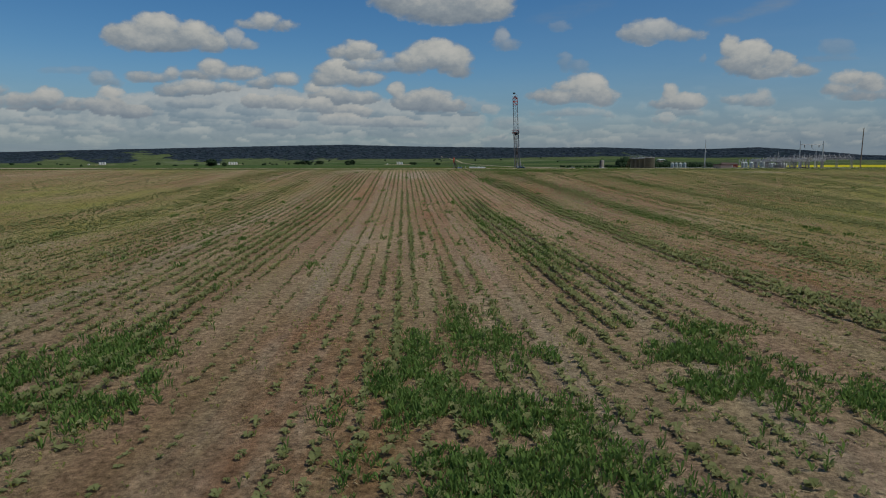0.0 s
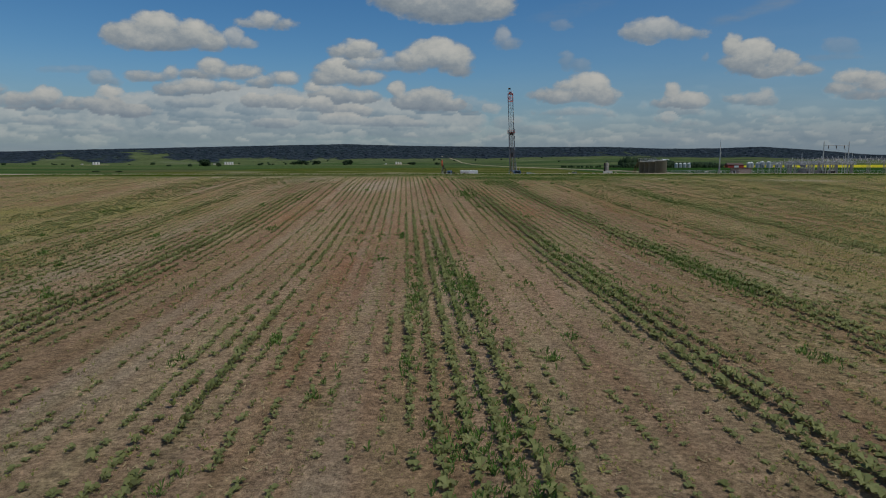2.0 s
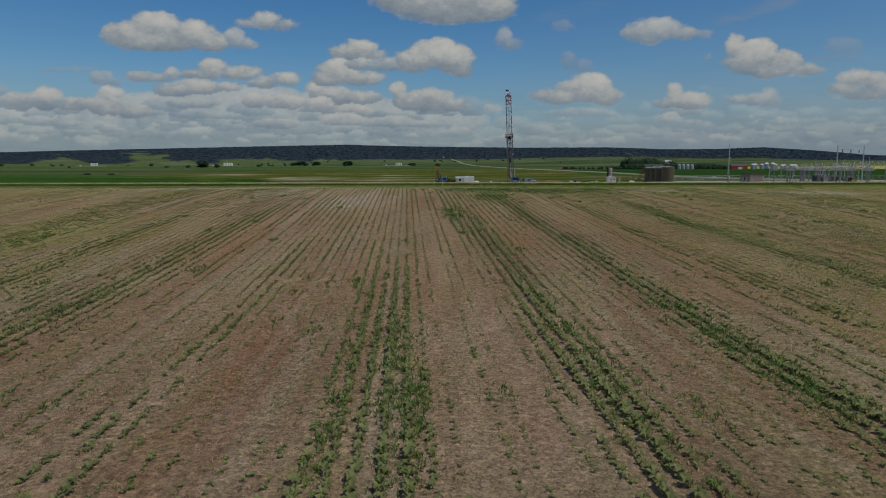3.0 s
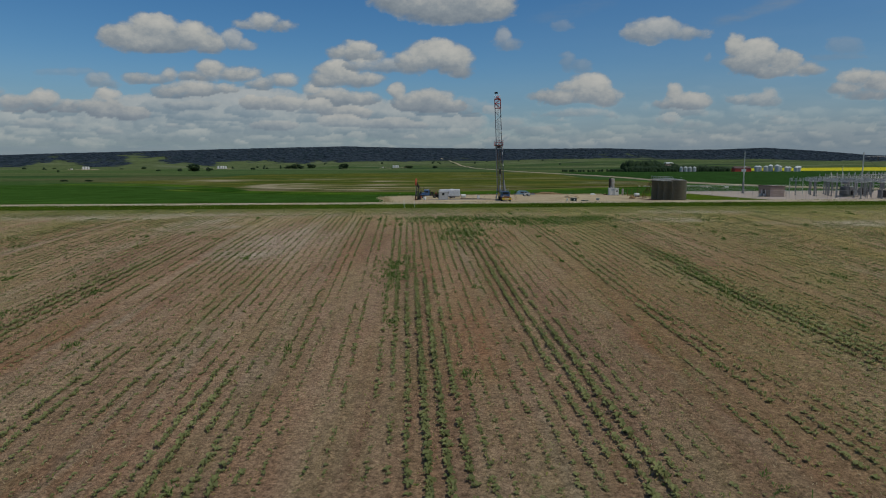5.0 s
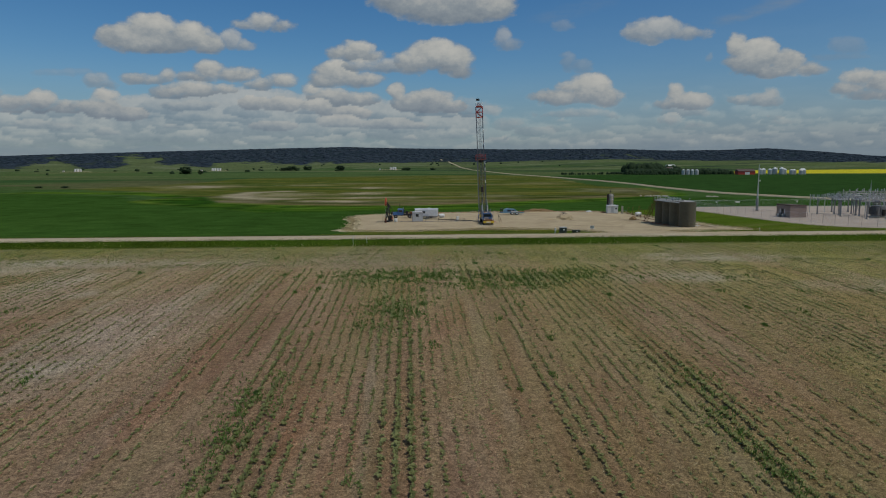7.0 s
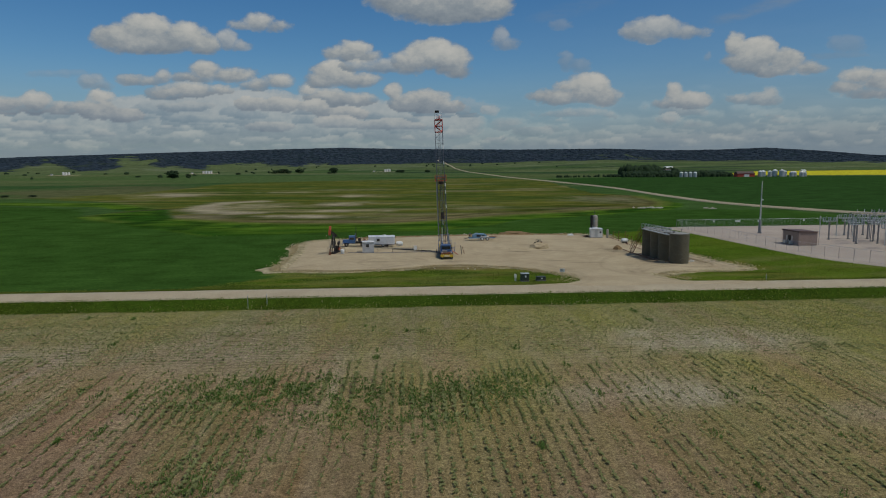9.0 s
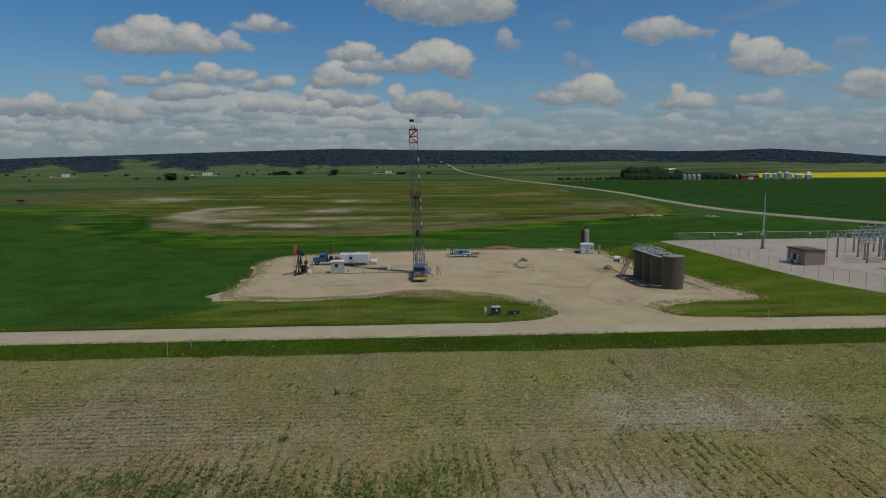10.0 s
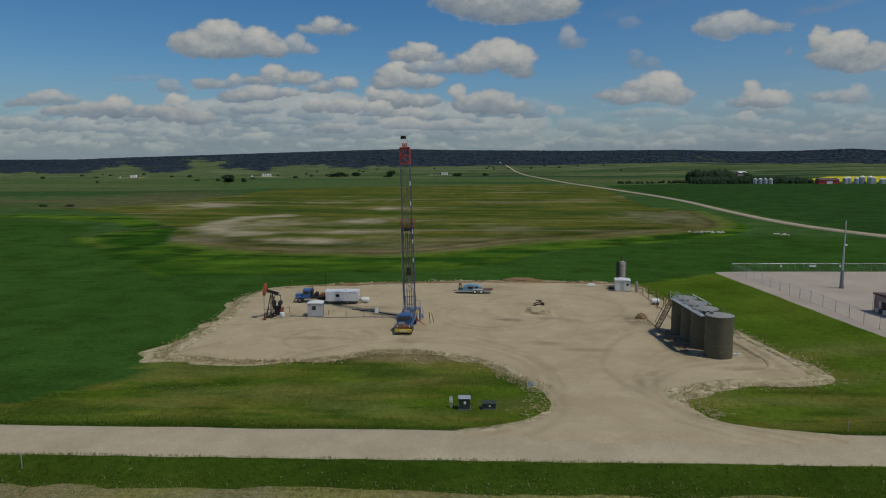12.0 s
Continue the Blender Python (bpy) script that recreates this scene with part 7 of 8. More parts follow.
ribbon("tank_berm", rounded([(51.2, 2), (52.2, -8), (53.8, -20), (53.2, -26.2), (47, -28), (40, -29.4), (36.8, -31.2)], 1.0, 0.4, closed=False), 0.6, 0.26, BANK, "low pale earth berm round the tanks", "earth bank", 0.5)
ribbon("tank_berm", rounded([(48.4, -3), (49.8, -14), (50.6, -21), (47, -24.2), (41, -25.6)], 1.0, 0.4, closed=False), 0.5, 0.34, PAD_GRAVEL, "low inner ridge of gravel beside the tanks", "earth bank", 0.3)


ribbon("rim_bank", rounded([(-22, -25.6), (-28.8, -25.6), (-31.6, -20), (-31.9, -6), (-34.2, 8), (-36.6, 21), (-32, 29)], 1.0, 0.5, closed=False), 1.1, 0.24, BANK, "raised crumbling bank of straw and pale earth", "earth bank", 0.6)
pipe_run("stand_post", [(-24.6, 30.8, -0.2), (-24.6, 30.8, 3.2)], 0.07, BLACK, "thin dark post standing behind the parked truck", "post")
for k in range(5):
    tagged(pipe_run("fence_post", [(-15.5 + 3.3 * k, 3.0 - 0.5 * k, -0.1), (-15.5 + 3.3 * k, 3.0 - 0.5 * k, 0.9)], 0.04, BLACK, "short dark steel post along the flow line", "post"), group="posts along the flow line")


# ---------------------------------------------------------------- roadside boxes, sign and posts
def utility_box(x, y, w, d, h, label):
    ub = thing("utility_box", x, y, 6, label, "utility box", "boxes in the grass")
    part("plinth", box(B(), -w / 2 - 0.06, w / 2 + 0.06, -d / 2 - 0.06, d / 2 + 0.06, -0.1, 0.12), STEEL, ub)
    part("cabinet", box(B(), -w / 2, w / 2, -d / 2, d / 2, 0.12, h, 0.03), BOX_GREEN, ub)
    part("lid", box(B(), -w / 2 - 0.05, w / 2 + 0.05, -d / 2 - 0.05, d / 2 + 0.05, h + 0.002, h + 0.07, 0.02), GALV if h > 0.8 else BOX_GREEN, ub, "pale metal lid" if h > 0.8 else "")
    part("notice", box(B(), -0.08, 0.16, -d / 2 - 0.012, -d / 2 - 0.002, h * 0.55, h * 0.8), WHITE, ub, "white notice plate")


utility_box(12.4, -42.3, 1.15, 1.0, 1.15, "dark green electrical box with a pale lid in grass")
utility_box(14.9, -42.0, 1.35, 0.9, 0.6, "low dark green electrical box sunk in tall grass")
meter = thing("meter_post", 11.0, -42.0, 0, "pale grey meter post standing in roadside grass", "post")
part("post", box(B(), -0.13, 0.13, -0.08, 0.08, -0.1, 1.1), GALV, meter)
part("meter", box(B(), -0.17, 0.17, -0.14, -0.081, 0.5, 1.0, 0.02), WHITE, meter)
sign = thing("lease_sign", 19.2, -35.9, -8, "small white lease sign on a thin post", "sign")
part("post", tube(B(), (0, 0, -0.1), (0, 0, 1.3), 0.03, None, 6), STEEL, sign)
board = part("board", box(B(), -0.4, 0.4, -0.04, -0.031, 0.75, 1.3), WHITE, sign)
for k in range(3):
    part("writing", box(B(), -0.3, 0.3 - 0.1 * k, -0.046, -0.041, 0.88 + 0.13 * k, 0.93 + 0.13 * k), BLACK, board, "line of illegible dark writing")


def marker(x, y, h, mat, label, group):
    p = thing("marker_post", x, y, 0, label, "post", group)
    part("post", tube(B(), (0, 0, -0.15), (0, 0, h), 0.04, 0.035, 8), mat, p)
    part("cap", lathe(B(), [(0.045, h - 0.12), (0.045, h + 0.01), (0.02, h + 0.04)], 8), GALV, p)


marker(-24.2, -61.3, 1.75, GALV, "pale marker post at the edge of the field", "marker posts")
marker(-22.2, -59.9, 1.2, GALV, "short pale marker post in the ditch grass", "marker posts")
for k, (x, y) in enumerate(((-33, 33), (-37, 12), (47.5, -45.6))):
    marker(x, y, 0.9, RUST if k < 2 else GALV, "short weathered post at the rim of the gravel", "rim posts")


# ---------------------------------------------------------------- substation
YARD_Z = 0.14


def fence_run(name, pts, label, gap=3.0, mesh=True):
    fence = thing(name, *pts[0], 0, label, "fence", z=0)
    fence.location = (0, 0, 0)
    for a, b in zip(pts, pts[1:]):
        n = max(1, round(math.dist(a, b) / gap))
        for k in range(n + (b == pts[-1])):
            x, y = a[0] + (b[0] - a[0]) * k / n, a[1] + (b[1] - a[1]) * k / n
            z = float(height(x, y)) + YARD_Z
            part("post", tube(B(), (x, y, z - 0.2), (x, y, z + 2.3), 0.03, None, 6), STEEL, fence)
        za, zb = float(height(*a)) + YARD_Z, float(height(*b)) + YARD_Z
        part("top_rail", tube(B(), (*a, za + 2.25), (*b, zb + 2.25), 0.022 if gap > 3.5 else 0.035, None, 6), GALV, fence)
        part("bottom_wire", tube(B(), (*a, za + 0.1), (*b, zb + 0.1), 0.015, None, 4), GALV, fence)
        wires = B()
        length = math.dist(a, b)
        d = Vector((b[0] - a[0], b[1] - a[1], zb - za)) / length
        step = 0.42
        for k in range(int(length / step)):
            for s in (1, -1):
                p = Vector((*a, za)) + d * (k * step + (0 if s > 0 else 1.9))
                q = p + d * 1.9 * s
                if 0 <= (q - Vector((*a, za))).dot(d) <= length and 0 <= (p - Vector((*a, za))).dot(d) <= length:
                    tube(wires, p + Vector((0, 0, 0.12)), q + Vector((0, 0, 2.2)), 0.006, None, 3, False)
        part("chain_link", wires, GALV, fence, "fine galvanised chain-link mesh")
    return fence


FENCE_W = [(68.9, 55.6), (71.2, 28), (73.6, 0), (78.0, -26), (81.5, -36)]
north = fence_run("fence", [(68.9, 55.8), (120, 60.6), (168, 63)], "long galvanised chain-link fence round a substation yard")
west = fence_run("fence", FENCE_W, "galvanised chain-link fence along the yard's grassy side", 4.0)
for x in (80.5, 88.0, 94.5, 109, 126):
    y = 55.8 + (x - 68.9) * 4.8 / 51.1
    part("warning_plate", box(B(), x - (0.75 if x == 88 else 0.2), x + (0.75 if x == 88 else 0.2), y - 0.08, y - 0.07, 1.0, 1.5), WHITE, north, "white warning plate")


def mast_pole(x, y):
    p = thing("steel_pole", x, y, 0, "tall tapering grey steel pole in the gravel yard", "pole", z=float(height(x, y)) + YARD_Z)
    part("pedestal", lathe(B(), [(0.55, 0), (0.55, 0.3), (0.4, 0.32), (0.33, 3.6), (0.24, 3.8)], 12), STEEL, p, "", True)
    part("shaft", tube(B(), (0, 0, 3.7), (0, 0, 14.2), 0.22, 0.09, 12), GALV, p, "", True)
    part("lamp", box(B(), 0.15, 0.55, -0.12, 0.12, 9.0, 9.25, 0.02), WHITE, p)
    part("conduit", tube(B(), (-0.42, -0.2, 0.1), (-0.3, -0.15, 4.5), 0.04), STEEL, p)


mast_pole(84.9, 36.6)


def control_house():
    x, y = 82.2, 11.0
    h = thing("control_house", x, y, 6, "brown substation control house with a flat dark roof", "building", z=float(height(x, y)) + YARD_Z)
    w, d, t = 2.25, 3.0, 3.1
    part("wall", box(B(), -w, w, -d, d, 0, t), BROWN_WALL, h)
    part("roof", prism(B(), [(-w - 0.18, t + 0.003), (w + 0.18, t + 0.003), (w + 0.18, t + 0.12), (-w - 0.18, t + 0.3)], -d - 0.18, d + 0.18), BROWN_ROOF, h)
    part("footing", box(B(), -w - 0.05, w + 0.05, -d - 0.05, d + 0.05, -0.2, 0.1), STEEL, h)
    for k in range(13):
        yy = -d + 0.25 + k * 0.5
        if not -0.9 < yy < 1.6:
            part("panel_rib", box(B(), -w - 0.025, -w - 0.003, yy - 0.04, yy + 0.04, 0.1, t - 0.05), BROWN_WALL, h)
    for k in range(11):
        xx = -w + 0.25 + k * 0.46
        part("panel_rib", box(B(), xx - 0.04, xx + 0.04, -d - 0.025, -d - 0.003, 0.1, t - 0.05), BROWN_WALL, h)
    door = part("door", box(B(), -w - 0.05, -w - 0.004, -0.15, 0.85, 0.1, 2.15), BLACK, h, "dark steel door")
    part("door_handle", box(B(), -w - 0.1, -w - 0.052, 0.65, 0.72, 1.0, 1.15), GALV, door)
    for yy in (-0.75, 1.2):
        part("window", box(B(), -w - 0.04, -w - 0.004, yy, yy + 0.35, 1.0, 2.1), WHITE, h, "pale louvred vent")
    for yy in (-0.6, 1.35):
        part("cooling_unit", box(B(), -w - 0.6, -w - 0.06, yy - 0.4, yy + 0.4, 0.12, 0.9, 0.04), GALV, h)


control_house()


def bus_support(x, y, h, label, reach=1.6, turn=4.2, lone=False):
    s = thing("bus_support", x, y, turn, label, "support", "bus supports", z=float(height(x, y)) + YARD_Z)
    part("footing", lathe(B(), [(0.35, -0.1), (0.35, 0.2)], 10), STEEL, s)
    part("column", box(B(), -0.13, 0.13, -0.13, 0.13, 0.2, h), STEEL, s)
    part("cross_arm", box(B(), -reach, reach, -0.1, 0.1, h, h + 0.2), GALV, s)
    for k in (-1, 0, 1):
        px = k * reach * 0.85
        ins = lathe(B(), [(0.09, 0), (0.15, 0.05), (0.09, 0.1), (0.15, 0.22), (0.09, 0.27), (0.15, 0.39), (0.09, 0.44), (0.15, 0.56), (0.09, 0.61), (0.13, 0.72), (0.06, 0.8)], 8, (px, -0.35, h + 0.2))
        part("insulator", ins, PORCELAIN, s, "", True)
        ins = lathe(B(), [(0.09, 0), (0.15, 0.05), (0.09, 0.1), (0.15, 0.22), (0.09, 0.27), (0.15, 0.39), (0.09, 0.44), (0.15, 0.56), (0.09, 0.61), (0.13, 0.72), (0.06, 0.8)], 8, (px, 0.45, h + 0.2))
        part("insulator", ins, PORCELAIN, s, "", True)
        part("switch_blade", tube(tube(B(), (px, -0.5, h + 1.02), (px, 0.6, h + 1.02), 0.045), (px, -0.5, h + 1.02), (px, -0.75, h + 1.45), 0.035), GALV, s)
    part("bed", box(B(), -reach, reach, -0.55, 0.6, h + 0.16, h + 0.205), GALV, s)
    return s


first = bus_support(94.4, 20.6, 4.4, "galvanised bus support carrying switches and insulators")
for x, y in ((99.4, 21.0), (104.4, 21.4), (109.5, 21.8), (104, 30.3), (109, 30.6), (114.5, 22.2), (119, 22.5), (116, 12.8), (117, 3.6), (97.8, 16.0), (102.6, 16.4), (107.8, 16.8), (95.4, 11.2), (100.6, 11.6), (105.8, 12.0), (111, 12.4), (96.6, 2.0), (101.8, 2.4), (107, 2.8), (112, 3.2), (98, -7), (104, -6.6), (110, -6.2)):
    copy_thing(first, pose(x, y, float(height(x, y)) + YARD_Z, 0, 0, 4.2))


def beam_line(x0, x1, y, h, label):
    g = thing("steel_gantry", x0, y, 0, label, "gantry", "substation gantries", z=0)
    g.location = (0, 0, 0)
    slope = math.tan(LEAN)
    n = max(2, round((x1 - x0) / 6))
    for k in range(n + 1):
        x = x0 + (x1 - x0) * k / n
        yy = y + slope * (x - x0)
        z = float(height(x, yy)) + YARD_Z
        for off in (-0.25, 0.25):
            part("column", tube(B(), (x + off, yy, z), (x + off * 0.6, yy, h), 0.08, None, 6), STEEL, g)
    truss = B()
    for dz in (-0.3, 0.3):
        tube(truss, (x0 - 1, y - slope, h + dz), (x1 + 1, y + slope * (x1 - x0 + 1), h + dz), 0.07, None, 6)
    m = int((x1 - x0 + 2) / 1.2)
    for k in range(m):
        xa, xb = x0 - 1 + k * 1.2, x0 - 1 + (k + 1) * 1.2
        tube(truss, (xa, y + slope * (xa - x0), h - 0.3 if k % 2 else h + 0.3), (xb, y + slope * (xb - x0), h + 0.3 if k % 2 else h - 0.3), 0.035, None, 5)
    part("truss", truss, STEEL, g)
    for k in range(int((x1 - x0) / 2)):
        x = x0 + 1 + 2 * k
        part("insulator", lathe(B(), [(0.06, 0), (0.14, 0.1), (0.06, 0.2), (0.14, 0.35), (0.06, 0.45), (0.14, 0.6), (0.05, 0.75)], 8, (x, y + slope * (x - x0), h + 0.35)), PORCELAIN, g, "", True)


beam_line(101, 125, 14.5, 5.0, "galvanised truss gantry over the switch yard")
beam_line(103, 127, -1.5, 5.2, "galvanised truss gantry over the switch yard")
beam_line(107, 131, 6.0, 6.2, "galvanised truss gantry over the switch yard")
beam_line(106, 130, 23.5, 5.8, "galvanised truss gantry over the switch yard")
beam_line(108, 126, 33.5, 5.2, "galvanised truss gantry over the switch yard")


for x, y in ((96, 27.5), (100.5, 27.9), (105, 28.3), (109.5, 28.7), (114, 29.1), (118.5, 29.5), (99, 6.6), (103.5, 4.8), (112.5, 18.4), (117, 18.8), (121, 15.4), (122.5, 26.2)):
    post = thing("bus_post", x, y, 0, "slender galvanised post topped by a grey insulator", "post", "bus posts", z=float(height(x, y)) + YARD_Z)
    part("shaft", tube(B(), (0, 0, -0.1), (0, 0, 4.6), 0.11, 0.09, 8), GALV, post, "", True)
    part("insulator", lathe(B(), [(0.09, 4.6), (0.16, 4.7), (0.09, 4.8), (0.16, 4.95), (0.09, 5.05), (0.16, 5.2), (0.05, 5.4)], 8), PORCELAIN, post, "", True)


def transformer(x, y, turn):
    t = thing("transformer", x, y, turn, "grey oil-filled power transformer with cooling fins", "transformer", "transformers", z=float(height(x, y)) + YARD_Z)
    part("plinth", box(B(), -2.4, 2.4, -1.6, 1.6, -0.1, 0.3), ROCK, t)
    part("tank", box(B(), -1.8, 1.8, -0.9, 0.9, 0.3, 3.1, 0.08), STEEL, t)
    for k in range(9):
        xx = -1.6 + 0.4 * k
        part("fin", box(B(), xx - 0.05, xx + 0.05, -1.5, -0.92, 0.7, 2.8), STEEL, t)
        part("fin", box(B(), xx - 0.05, xx + 0.05, 0.92, 1.5, 0.7, 2.8), STEEL, t)
    part("conservator", lathe(B(), [(0.1, -1.2), (0.4, -1.1), (0.4, 1.1), (0.1, 1.2)], 14, (0, 0.8, 4.1), "x"), STEEL, t, "", True)
    for xx in (-1.2, 0, 1.2):
        part("bushing", lathe(B(), [(0.12, 0), (0.2, 0.1), (0.12, 0.2), (0.2, 0.4), (0.12, 0.5), (0.2, 0.7), (0.1, 0.8), (0.16, 1.0), (0.05, 1.2)], 10, (xx, -0.3, 3.1)), PORCELAIN, t, "", True)
    part("control_cabinet", box(B(), -2.2, -1.82, -0.5, 0.5, 0.6, 2.2, 0.03), BLACK, t)


transformer(103.4, 8.0, 96)
for x, y in ((106.5, -3.0), (113, 16.5)):
    c = thing("switch_cabinet", x, y, 4, "dark grey steel switchgear cabinet on gravel", "cabinet", "switch cabinets", z=float(height(x, y)) + YARD_Z)
    part("cabinet", box(B(), -1.0, 1.0, -0.7, 0.7, 0.15, 2.4, 0.04), STEEL, c)
    part("door", box(B(), -0.9, -0.02, -0.73, -0.702, 0.3, 2.25), BLACK, c)
    part("door", box(B(), 0.02, 0.9, -0.73, -0.702, 0.3, 2.25), BLACK, c)
    part("plinth", box(B(), -1.1, 1.1, -0.8, 0.8, -0.1, 0.15), ROCK, c)
pickup = thing("pickup_truck", 127.5, 38.5, 8, "black pickup truck parked on the substation gravel", "truck", z=float(height(127.5, 38.5)) + YARD_Z)
part("body", prism(B(), [(-2.9, 0.55), (2.75, 0.55), (2.85, 0.95), (1.5, 1.15), (-2.9, 1.15)], -0.95, 0.95), BLACK, pickup)
part("cab", prism(B(), [(-1.1, 1.153), (1.5, 1.153), (0.75, 1.88), (-0.9, 1.9)], -0.85, 0.85), BLACK, pickup)
part("side_window", prism(B(), [(-0.85, 1.25), (1.1, 1.25), (0.65, 1.75), (-0.75, 1.77)], -0.872, -0.852), GLASS, pickup)
for px in (-1.9, 1.8):
    for py in (-0.88, 0.88):
        part("wheel", lathe(B(), [(0.22, -0.12), (0.38, -0.12), (0.4, 0), (0.38, 0.12), (0.22, 0.12)], 14, (px, py, 0.4), "y"), RUBBER, pickup, "black rubber tyre", True)
barrier = thing("yellow_reel", 106.2, -6.8, 0, "yellow cable reel lying on the substation gravel", "cable reel", z=float(height(106, -7)) + YARD_Z)
part("flange", lathe(B(), [(0.8, -0.55), (0.8, -0.48)], 18, (0, 0, 0.8), "x"), YELLOW, barrier)
part("flange", lathe(B(), [(0.8, 0.48), (0.8, 0.55)], 18, (0, 0, 0.8), "x"), YELLOW, barrier)
part("core", lathe(B(), [(0.45, -0.479), (0.45, 0.479)], 14, (0, 0, 0.8), "x"), BLACK, barrier, "", True)
for x, y in ((108.5, 20), (114.5, 3), (121, 10)):
    p = thing("lightning_mast", x, y, 0, "slender galvanised lightning mast above the switch yard", "mast", "lightning masts", z=float(height(x, y)) + YARD_Z)
    part("shaft", tube(B(), (0, 0, 0), (0, 0, 8.6), 0.14, 0.06, 10), GALV, p, "", True)
    part("spike", tube(B(), (0, 0, 8.6), (0, 0, 9.6), 0.03, 0.01, 6), GALV, p)


def h_frame(x, y):
    hf = thing("h_frame_pole", x, y, 4, "two tall pale poles joined by a cross-arm with insulators", "power pole", z=float(height(x, y)) + 0.02)
    for dx in (-5.4, 5.4):
        part("pole", tube(B(), (dx, 0, -0.3), (dx, 0, 14.2), 0.26, 0.17, 10), GALV, hf, "", True)
    part("cross_arm", tube(B(), (-5.4, 0, 12.6), (5.4, 0, 12.6), 0.07, None, 6), STEEL, hf)
    for dx in (-3.4, 0, 3.4):
        part("insulator", lathe(B(), [(0.05, 0), (0.24, 0.12), (0.1, 0.24), (0.24, 0.45), (0.1, 0.57), (0.24, 0.8), (0.1, 0.92), (0.24, 1.1), (0.05, 1.3)], 8, (dx, 0, 11.3)), BLACK, hf, "", True)
        part("jumper", tube(B(), (dx, 0, 11.3), (dx - 1.2, -8, 8.2), 0.02, None, 4), BLACK, hf)


h_frame(137.6, 48.5)


def timber_pole(x, y, h):
    tp = thing("utility_pole", x, y, 0, "tall dark timber utility pole standing alone", "power pole", z=float(height(x, y)) + 0.02)
    part("pole", tube(B(), (0, 0, -0.3), (0.25, 0, h), 0.24, 0.14, 10), WOOD, tp, "", True)
    part("pin_insulator", lathe(B(), [(0.05, h), (0.12, h + 0.1), (0.05, h + 0.25)], 8, (0.25, 0, 0)), PORCELAIN, tp)


timber_pole(124.6, -8.5, 16.4)


# ---------------------------------------------------------------- loose stones
def stones(name, spots, low, high, label):
    for x, y in spots:
        bm = B()
        bmesh.ops.create_icosphere(bm, subdivisions=1, radius=random.uniform(low, high))
        for v in bm.verts:
            v.co *= 1 + 0.35 * noise.noise(v.co * 2.5 + Vector((x, y, 3)))
            v.co.z *= 0.65
        ob = tagged(part(name, bm, ROCK, None, label, True), category="stone", group=label)
        ob.location = (x, y, float(height(x, y)) + 0.1)


random.seed(3)
stones("field_stone", [(88 + random.uniform(0, 13), 170.5 + random.uniform(-2, 3)) for _ in range(22)], 0.4, 0.9, "pale boulder cleared to the edge of the field")
stones("field_stone", [(119 + random.uniform(0, 5), 164 + random.uniform(-2, 2)) for _ in range(7)], 0.4, 0.8, "pale boulder lying in a grassy hollow")
stones("rim_stone", [(random.uniform(-24, 4), 34 + random.uniform(-2.0, 3)) for _ in range(26)] + [(random.uniform(-4, 34), 40.5 + random.uniform(-1.2, 1.5)) for _ in range(40)], 0.15, 0.4, "pale stone in the bank behind the pad")
stones("rim_stone", [(random.uniform(-30, 12), -22.5 + random.uniform(-2.5, 1)) for _ in range(18)], 0.08, 0.17, "pale clod lying in straw at the pad edge")
stones("rim_stone", [(53 - 0.28 * (y + 20) * 0.55 + random.uniform(-0.8, 0.8), y) for y in (random.uniform(-26, 24) for _ in range(40))], 0.12, 0.3, "pale stone in the rim of the pad")


# ---------------------------------------------------------------- farmsteads and trees
def tree(x, y, h, w, label, name="tree", group="lone trees"):
    t = thing(name, x, y, 0, label, name, group)
    trunk = B()
    tube(trunk, (0, 0, -0.3), (0.1 * h * 0.2, 0, h * 0.45), 0.05 * h * 0.6, 0.03 * h * 0.5, 7)
    for k in range(5):
        a = k * 1.26
        tube(trunk, (0.02 * h, 0, h * (0.25 + 0.04 * k)), (w * 0.35 * math.cos(a), w * 0.35 * math.sin(a), h * (0.55 + 0.05 * k)), 0.016 * h, 0.006 * h, 5)
    part("trunk", trunk, BARK, t)
    n = 60
    a, r, f = RNG.uniform(0, 6.283, n), np.sqrt(RNG.random(n)), RNG.random(n)
    spread = w * 0.5 * np.sin(np.pi * (0.12 + 0.8 * f)) ** 0.7
    px, py = spread * r * np.cos(a), spread * r * np.sin(a)
    pz = h * (0.1 + 0.72 * f)
    ob = clumps("crown", px, py, RNG.uniform(0.1, 0.2, n) * w, RNG.uniform(0.12, 0.24, n) * h, TREE_LEAF, "", "", "", pz, t)
    return t


for x, y, h, w in ((-455, 905, 14, 22), (-468, 935, 9, 12), (-440, 930, 8, 9), (-364, 1240, 11, 30), (-335, 1270, 10, 18), (-250, 1220, 13, 13), (-300, 1480, 12, 22), (-329, 330, 1.5, 6), (-311, 334, 1.4, 6),
                   (-378, 1230, 8, 18), (-120, 1320, 7, 22), (-60, 1350, 6, 14)):
    tree(x, y, h, w, "dark green lone tree or thicket on open pasture")


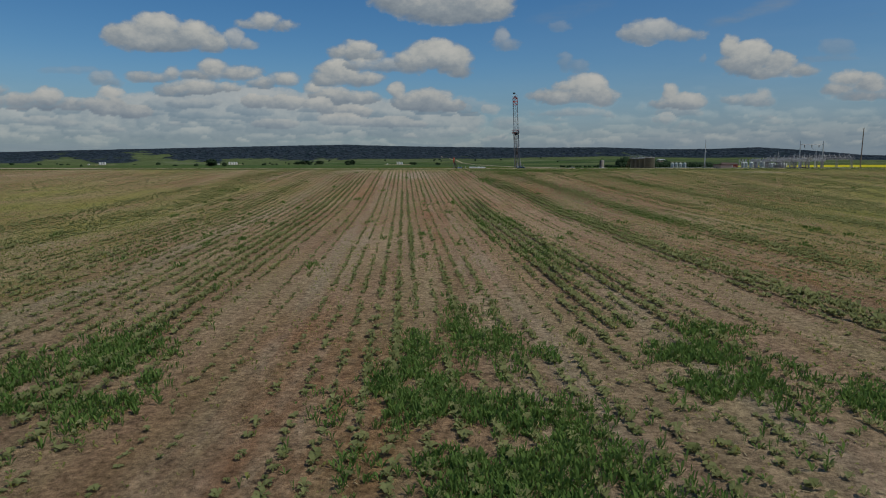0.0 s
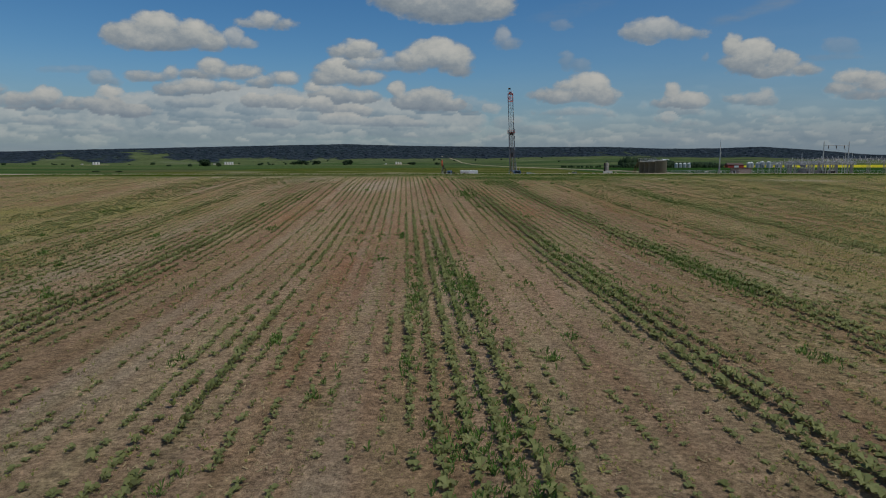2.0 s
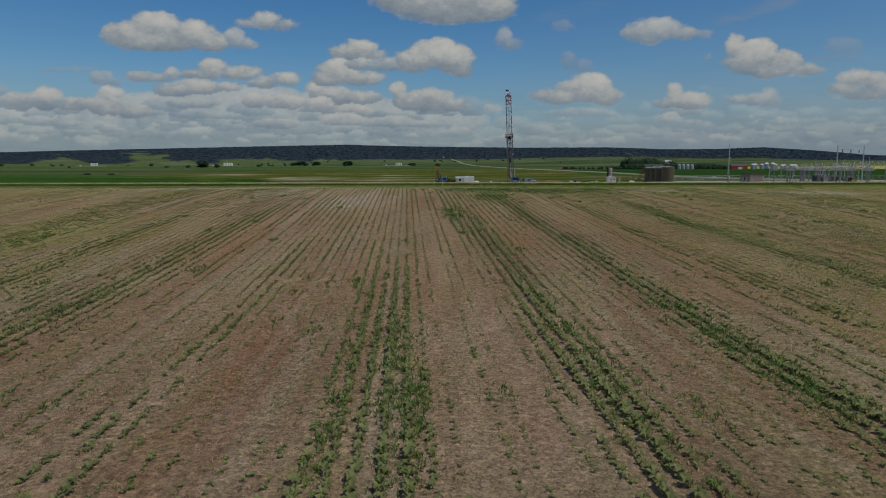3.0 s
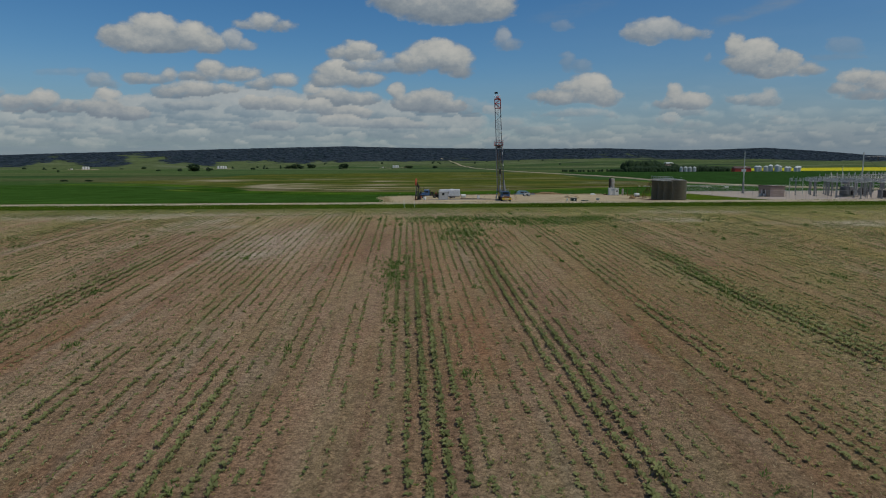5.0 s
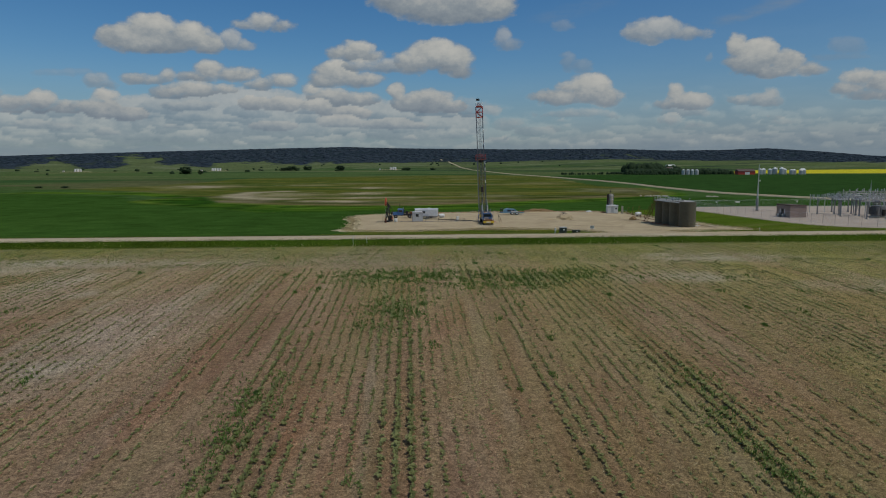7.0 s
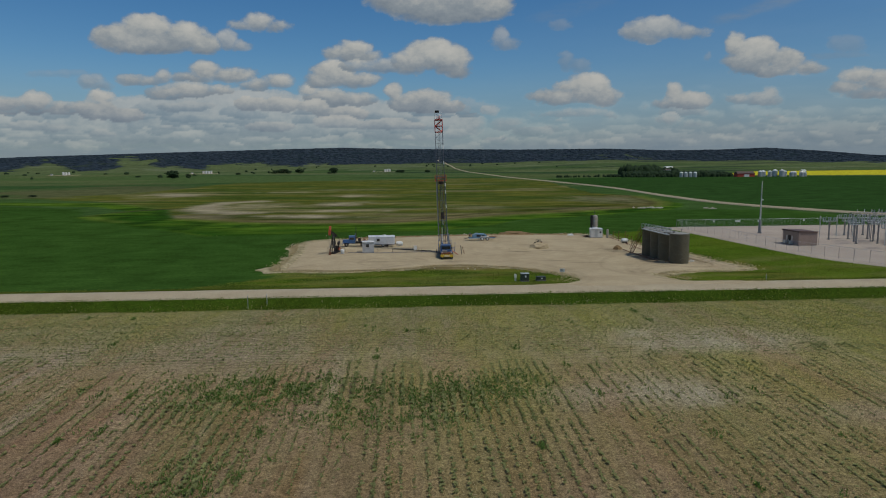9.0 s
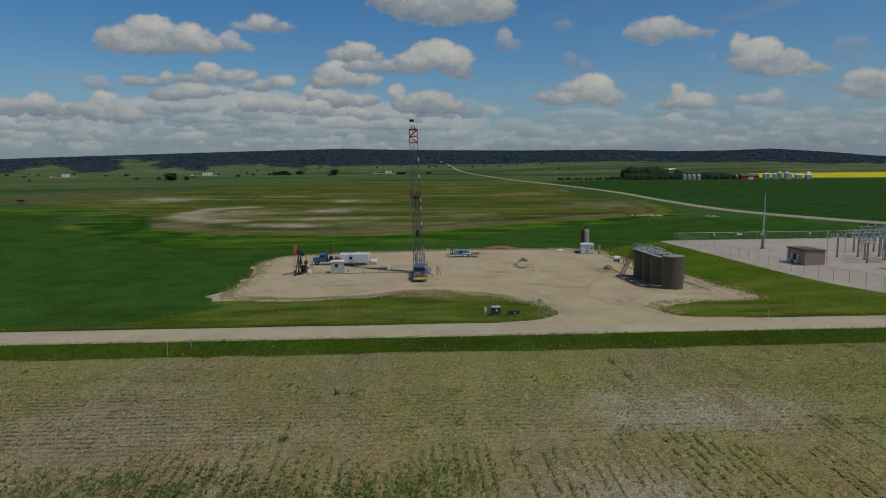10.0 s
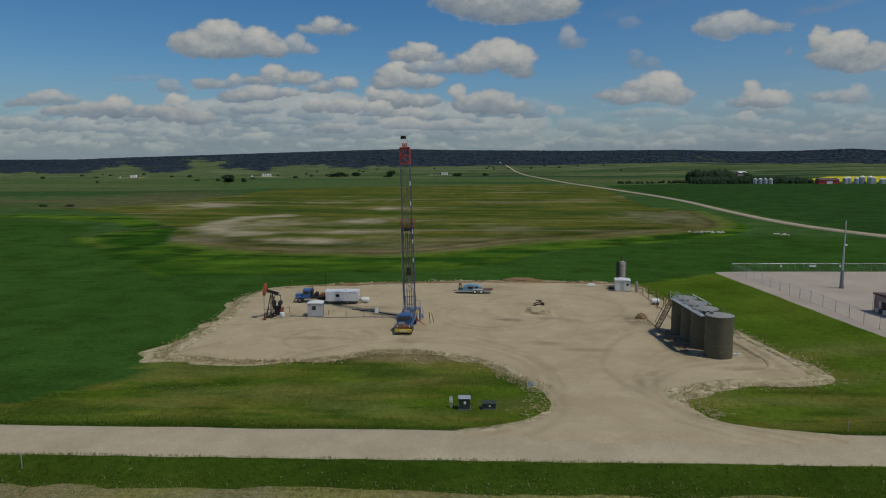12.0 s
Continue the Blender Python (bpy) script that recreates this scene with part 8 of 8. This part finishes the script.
def shelter_belt():
    xs, ys, hs = [], [], []
    for cx, cy, rx, ry, n, h in ((300, 850, 46, 16, 130, 7.5), (372, 858, 46, 16, 150, 8.5), (336, 900, 70, 24, 200, 9), (402, 850, 18, 14, 60, 7), (322, 985, 34, 24, 170, 17), (362, 990, 26, 18, 70, 13), (240, 860, 34, 6, 34, 4.5), (190, 850, 34, 5, 22, 4), (285, 828, 40, 3, 30, 3.5)):
        a, r = RNG.uniform(0, 6.283, n), np.sqrt(RNG.random(n))
        xs.append(cx + rx * r * np.cos(a))
        ys.append(cy + ry * r * np.sin(a))
        hs.append(np.full(n, h) * RNG.uniform(0.6, 1.1, n))
    x, y, h = np.concatenate(xs), np.concatenate(ys), np.concatenate(hs)
    clumps("shelter_belt", x, y, RNG.uniform(4.2, 8.0, len(x)) * np.minimum(h / 10, 1.2), h, TREE_LEAF, "dark shelter belt of farm trees round a yard")


shelter_belt()


def slope_trees():
    """Single trees and thickets scattered over the far pastures."""
    az, r = np.radians(RNG.uniform(-40, 30, 200)), RNG.uniform(1350, 2500, 200)
    x, y = -26 + r * np.sin(az), -255 + r * np.cos(az)
    ok = (fbm(x / 160, y / 160, 66, 3) > 0.52) & (x < 330)
    x, y = x[ok], y[ok]
    clumps("slope_trees", x, y, RNG.uniform(2.5, 7, len(x)), RNG.uniform(3, 6.5, len(x)), TREE_LEAF, "scattered dark trees on far hill pastures")


slope_trees()


def grain_bin(x, y, r, h, label, group):
    g = thing("grain_bin", x, y, 0, label, "grain bin", group)
    part("wall", lathe(B(), [(r, 0), (r, h)], 20), GALV, g, "", True)
    part("roof", lathe(B(), [(r + 0.15, h), (r * 0.2, h + r * 0.55), (r * 0.18, h + r * 0.62)], 20), WHITE, g, "", True)
    part("foundation", lathe(B(), [(r + 0.2, -0.3), (r + 0.2, 0.15)], 20), ROCK, g)


for k in range(10):
    grain_bin(454 + 6.6 * k + (3 if k > 2 else 0), 828 - 1.2 * k + (6 if k % 2 else 0), 3.6 if k in (1, 3, 4) else 3.0, 8.6 if k in (3, 4) else 7.2 if k < 6 else 6.0, "silver corrugated grain bin in a farmyard row", "row of grain bins")
for k in range(4):
    grain_bin(337 + 6.4 * k, 824 - 0.8 * k, 2.6, 6.4, "pale grain bin before dark farm trees", "grain bins by the trees")


def barn(x, y, turn, w, d, h, wall, roof, label, name="barn"):
    b = thing(name, x, y, turn, label, name)
    part("wall", box(B(), -w / 2, w / 2, -d / 2, d / 2, -0.3, h), wall, b)
    r = B()
    prism(r, [(-d / 2 - 0.5, h), (d / 2 + 0.5, h), (0, h + d * 0.28)], -w / 2 - 0.4, w / 2 + 0.4)
    bmesh.ops.transform(r, matrix=Matrix.Rotation(radians(90), 4, "Z"), verts=r.verts)
    part("roof", r, roof, b)
    part("door", box(B(), -w * 0.1, w * 0.18, -d / 2 - 0.08, -d / 2 - 0.005, -0.2, h * 0.75), WHITE, b)


barn(430, 826, 4, 26, 11, 4.8, RED, BROWN_ROOF, "long red farm barn with a dark gable roof")
barn(378, 1010, 10, 14, 8, 12, WHITE, WHITE, "white farmhouse among dark trees", "farmhouse")
barn(360, 960, 10, 9, 7, 9, WHITE, BROWN_ROOF, "pale outbuilding among dark trees", "outbuilding")
barn(640, 1060, 20, 8, 7, 4.5, WHITE, WHITE, "small white house at the edge of a yellow field", "farmhouse")
for cx, cy, n in ((-838, 1240, 3), (-560, 1305, 4), (-165, 1420, 3)):
    for k in range(n):
        x, y = cx + 5.5 * k, cy + 0.8 * k
        s = thing("storage_tank", x, y, 0, "white storage tank of a distant well site", "tank", "white tanks of a far well site")
        part("shell", lathe(B(), [(2.2, -0.2), (2.2, 6.2), (0.3, 6.8)], 16), WHITE, s, "", True)
        part("vent", tube(B(), (0.5, 0, 6.5), (0.5, 0, 7.4), 0.15), STEEL, s)
    s = thing("separator_hut", cx - 26, cy, 0, "white hut of a distant well site", "hut")
    part("wall", box(B(), -2.0, 2.0, -1.5, 1.5, -0.2, 2.6), WHITE, s)
    part("roof", prism(B(), [(-2.2, 2.6), (2.2, 2.6), (0, 3.4)], -1.7, 1.7), STEEL, s)
    patch_sheet("pad_far", rounded([(cx - 36, cy - 14), (cx + 34, cy - 12), (cx + 38, cy + 12), (cx - 34, cy + 12)], 4.0, 1.5), 4.0, 0.5, PAD_GRAVEL, "pale gravel pad of a distant well site", "gravel pad")
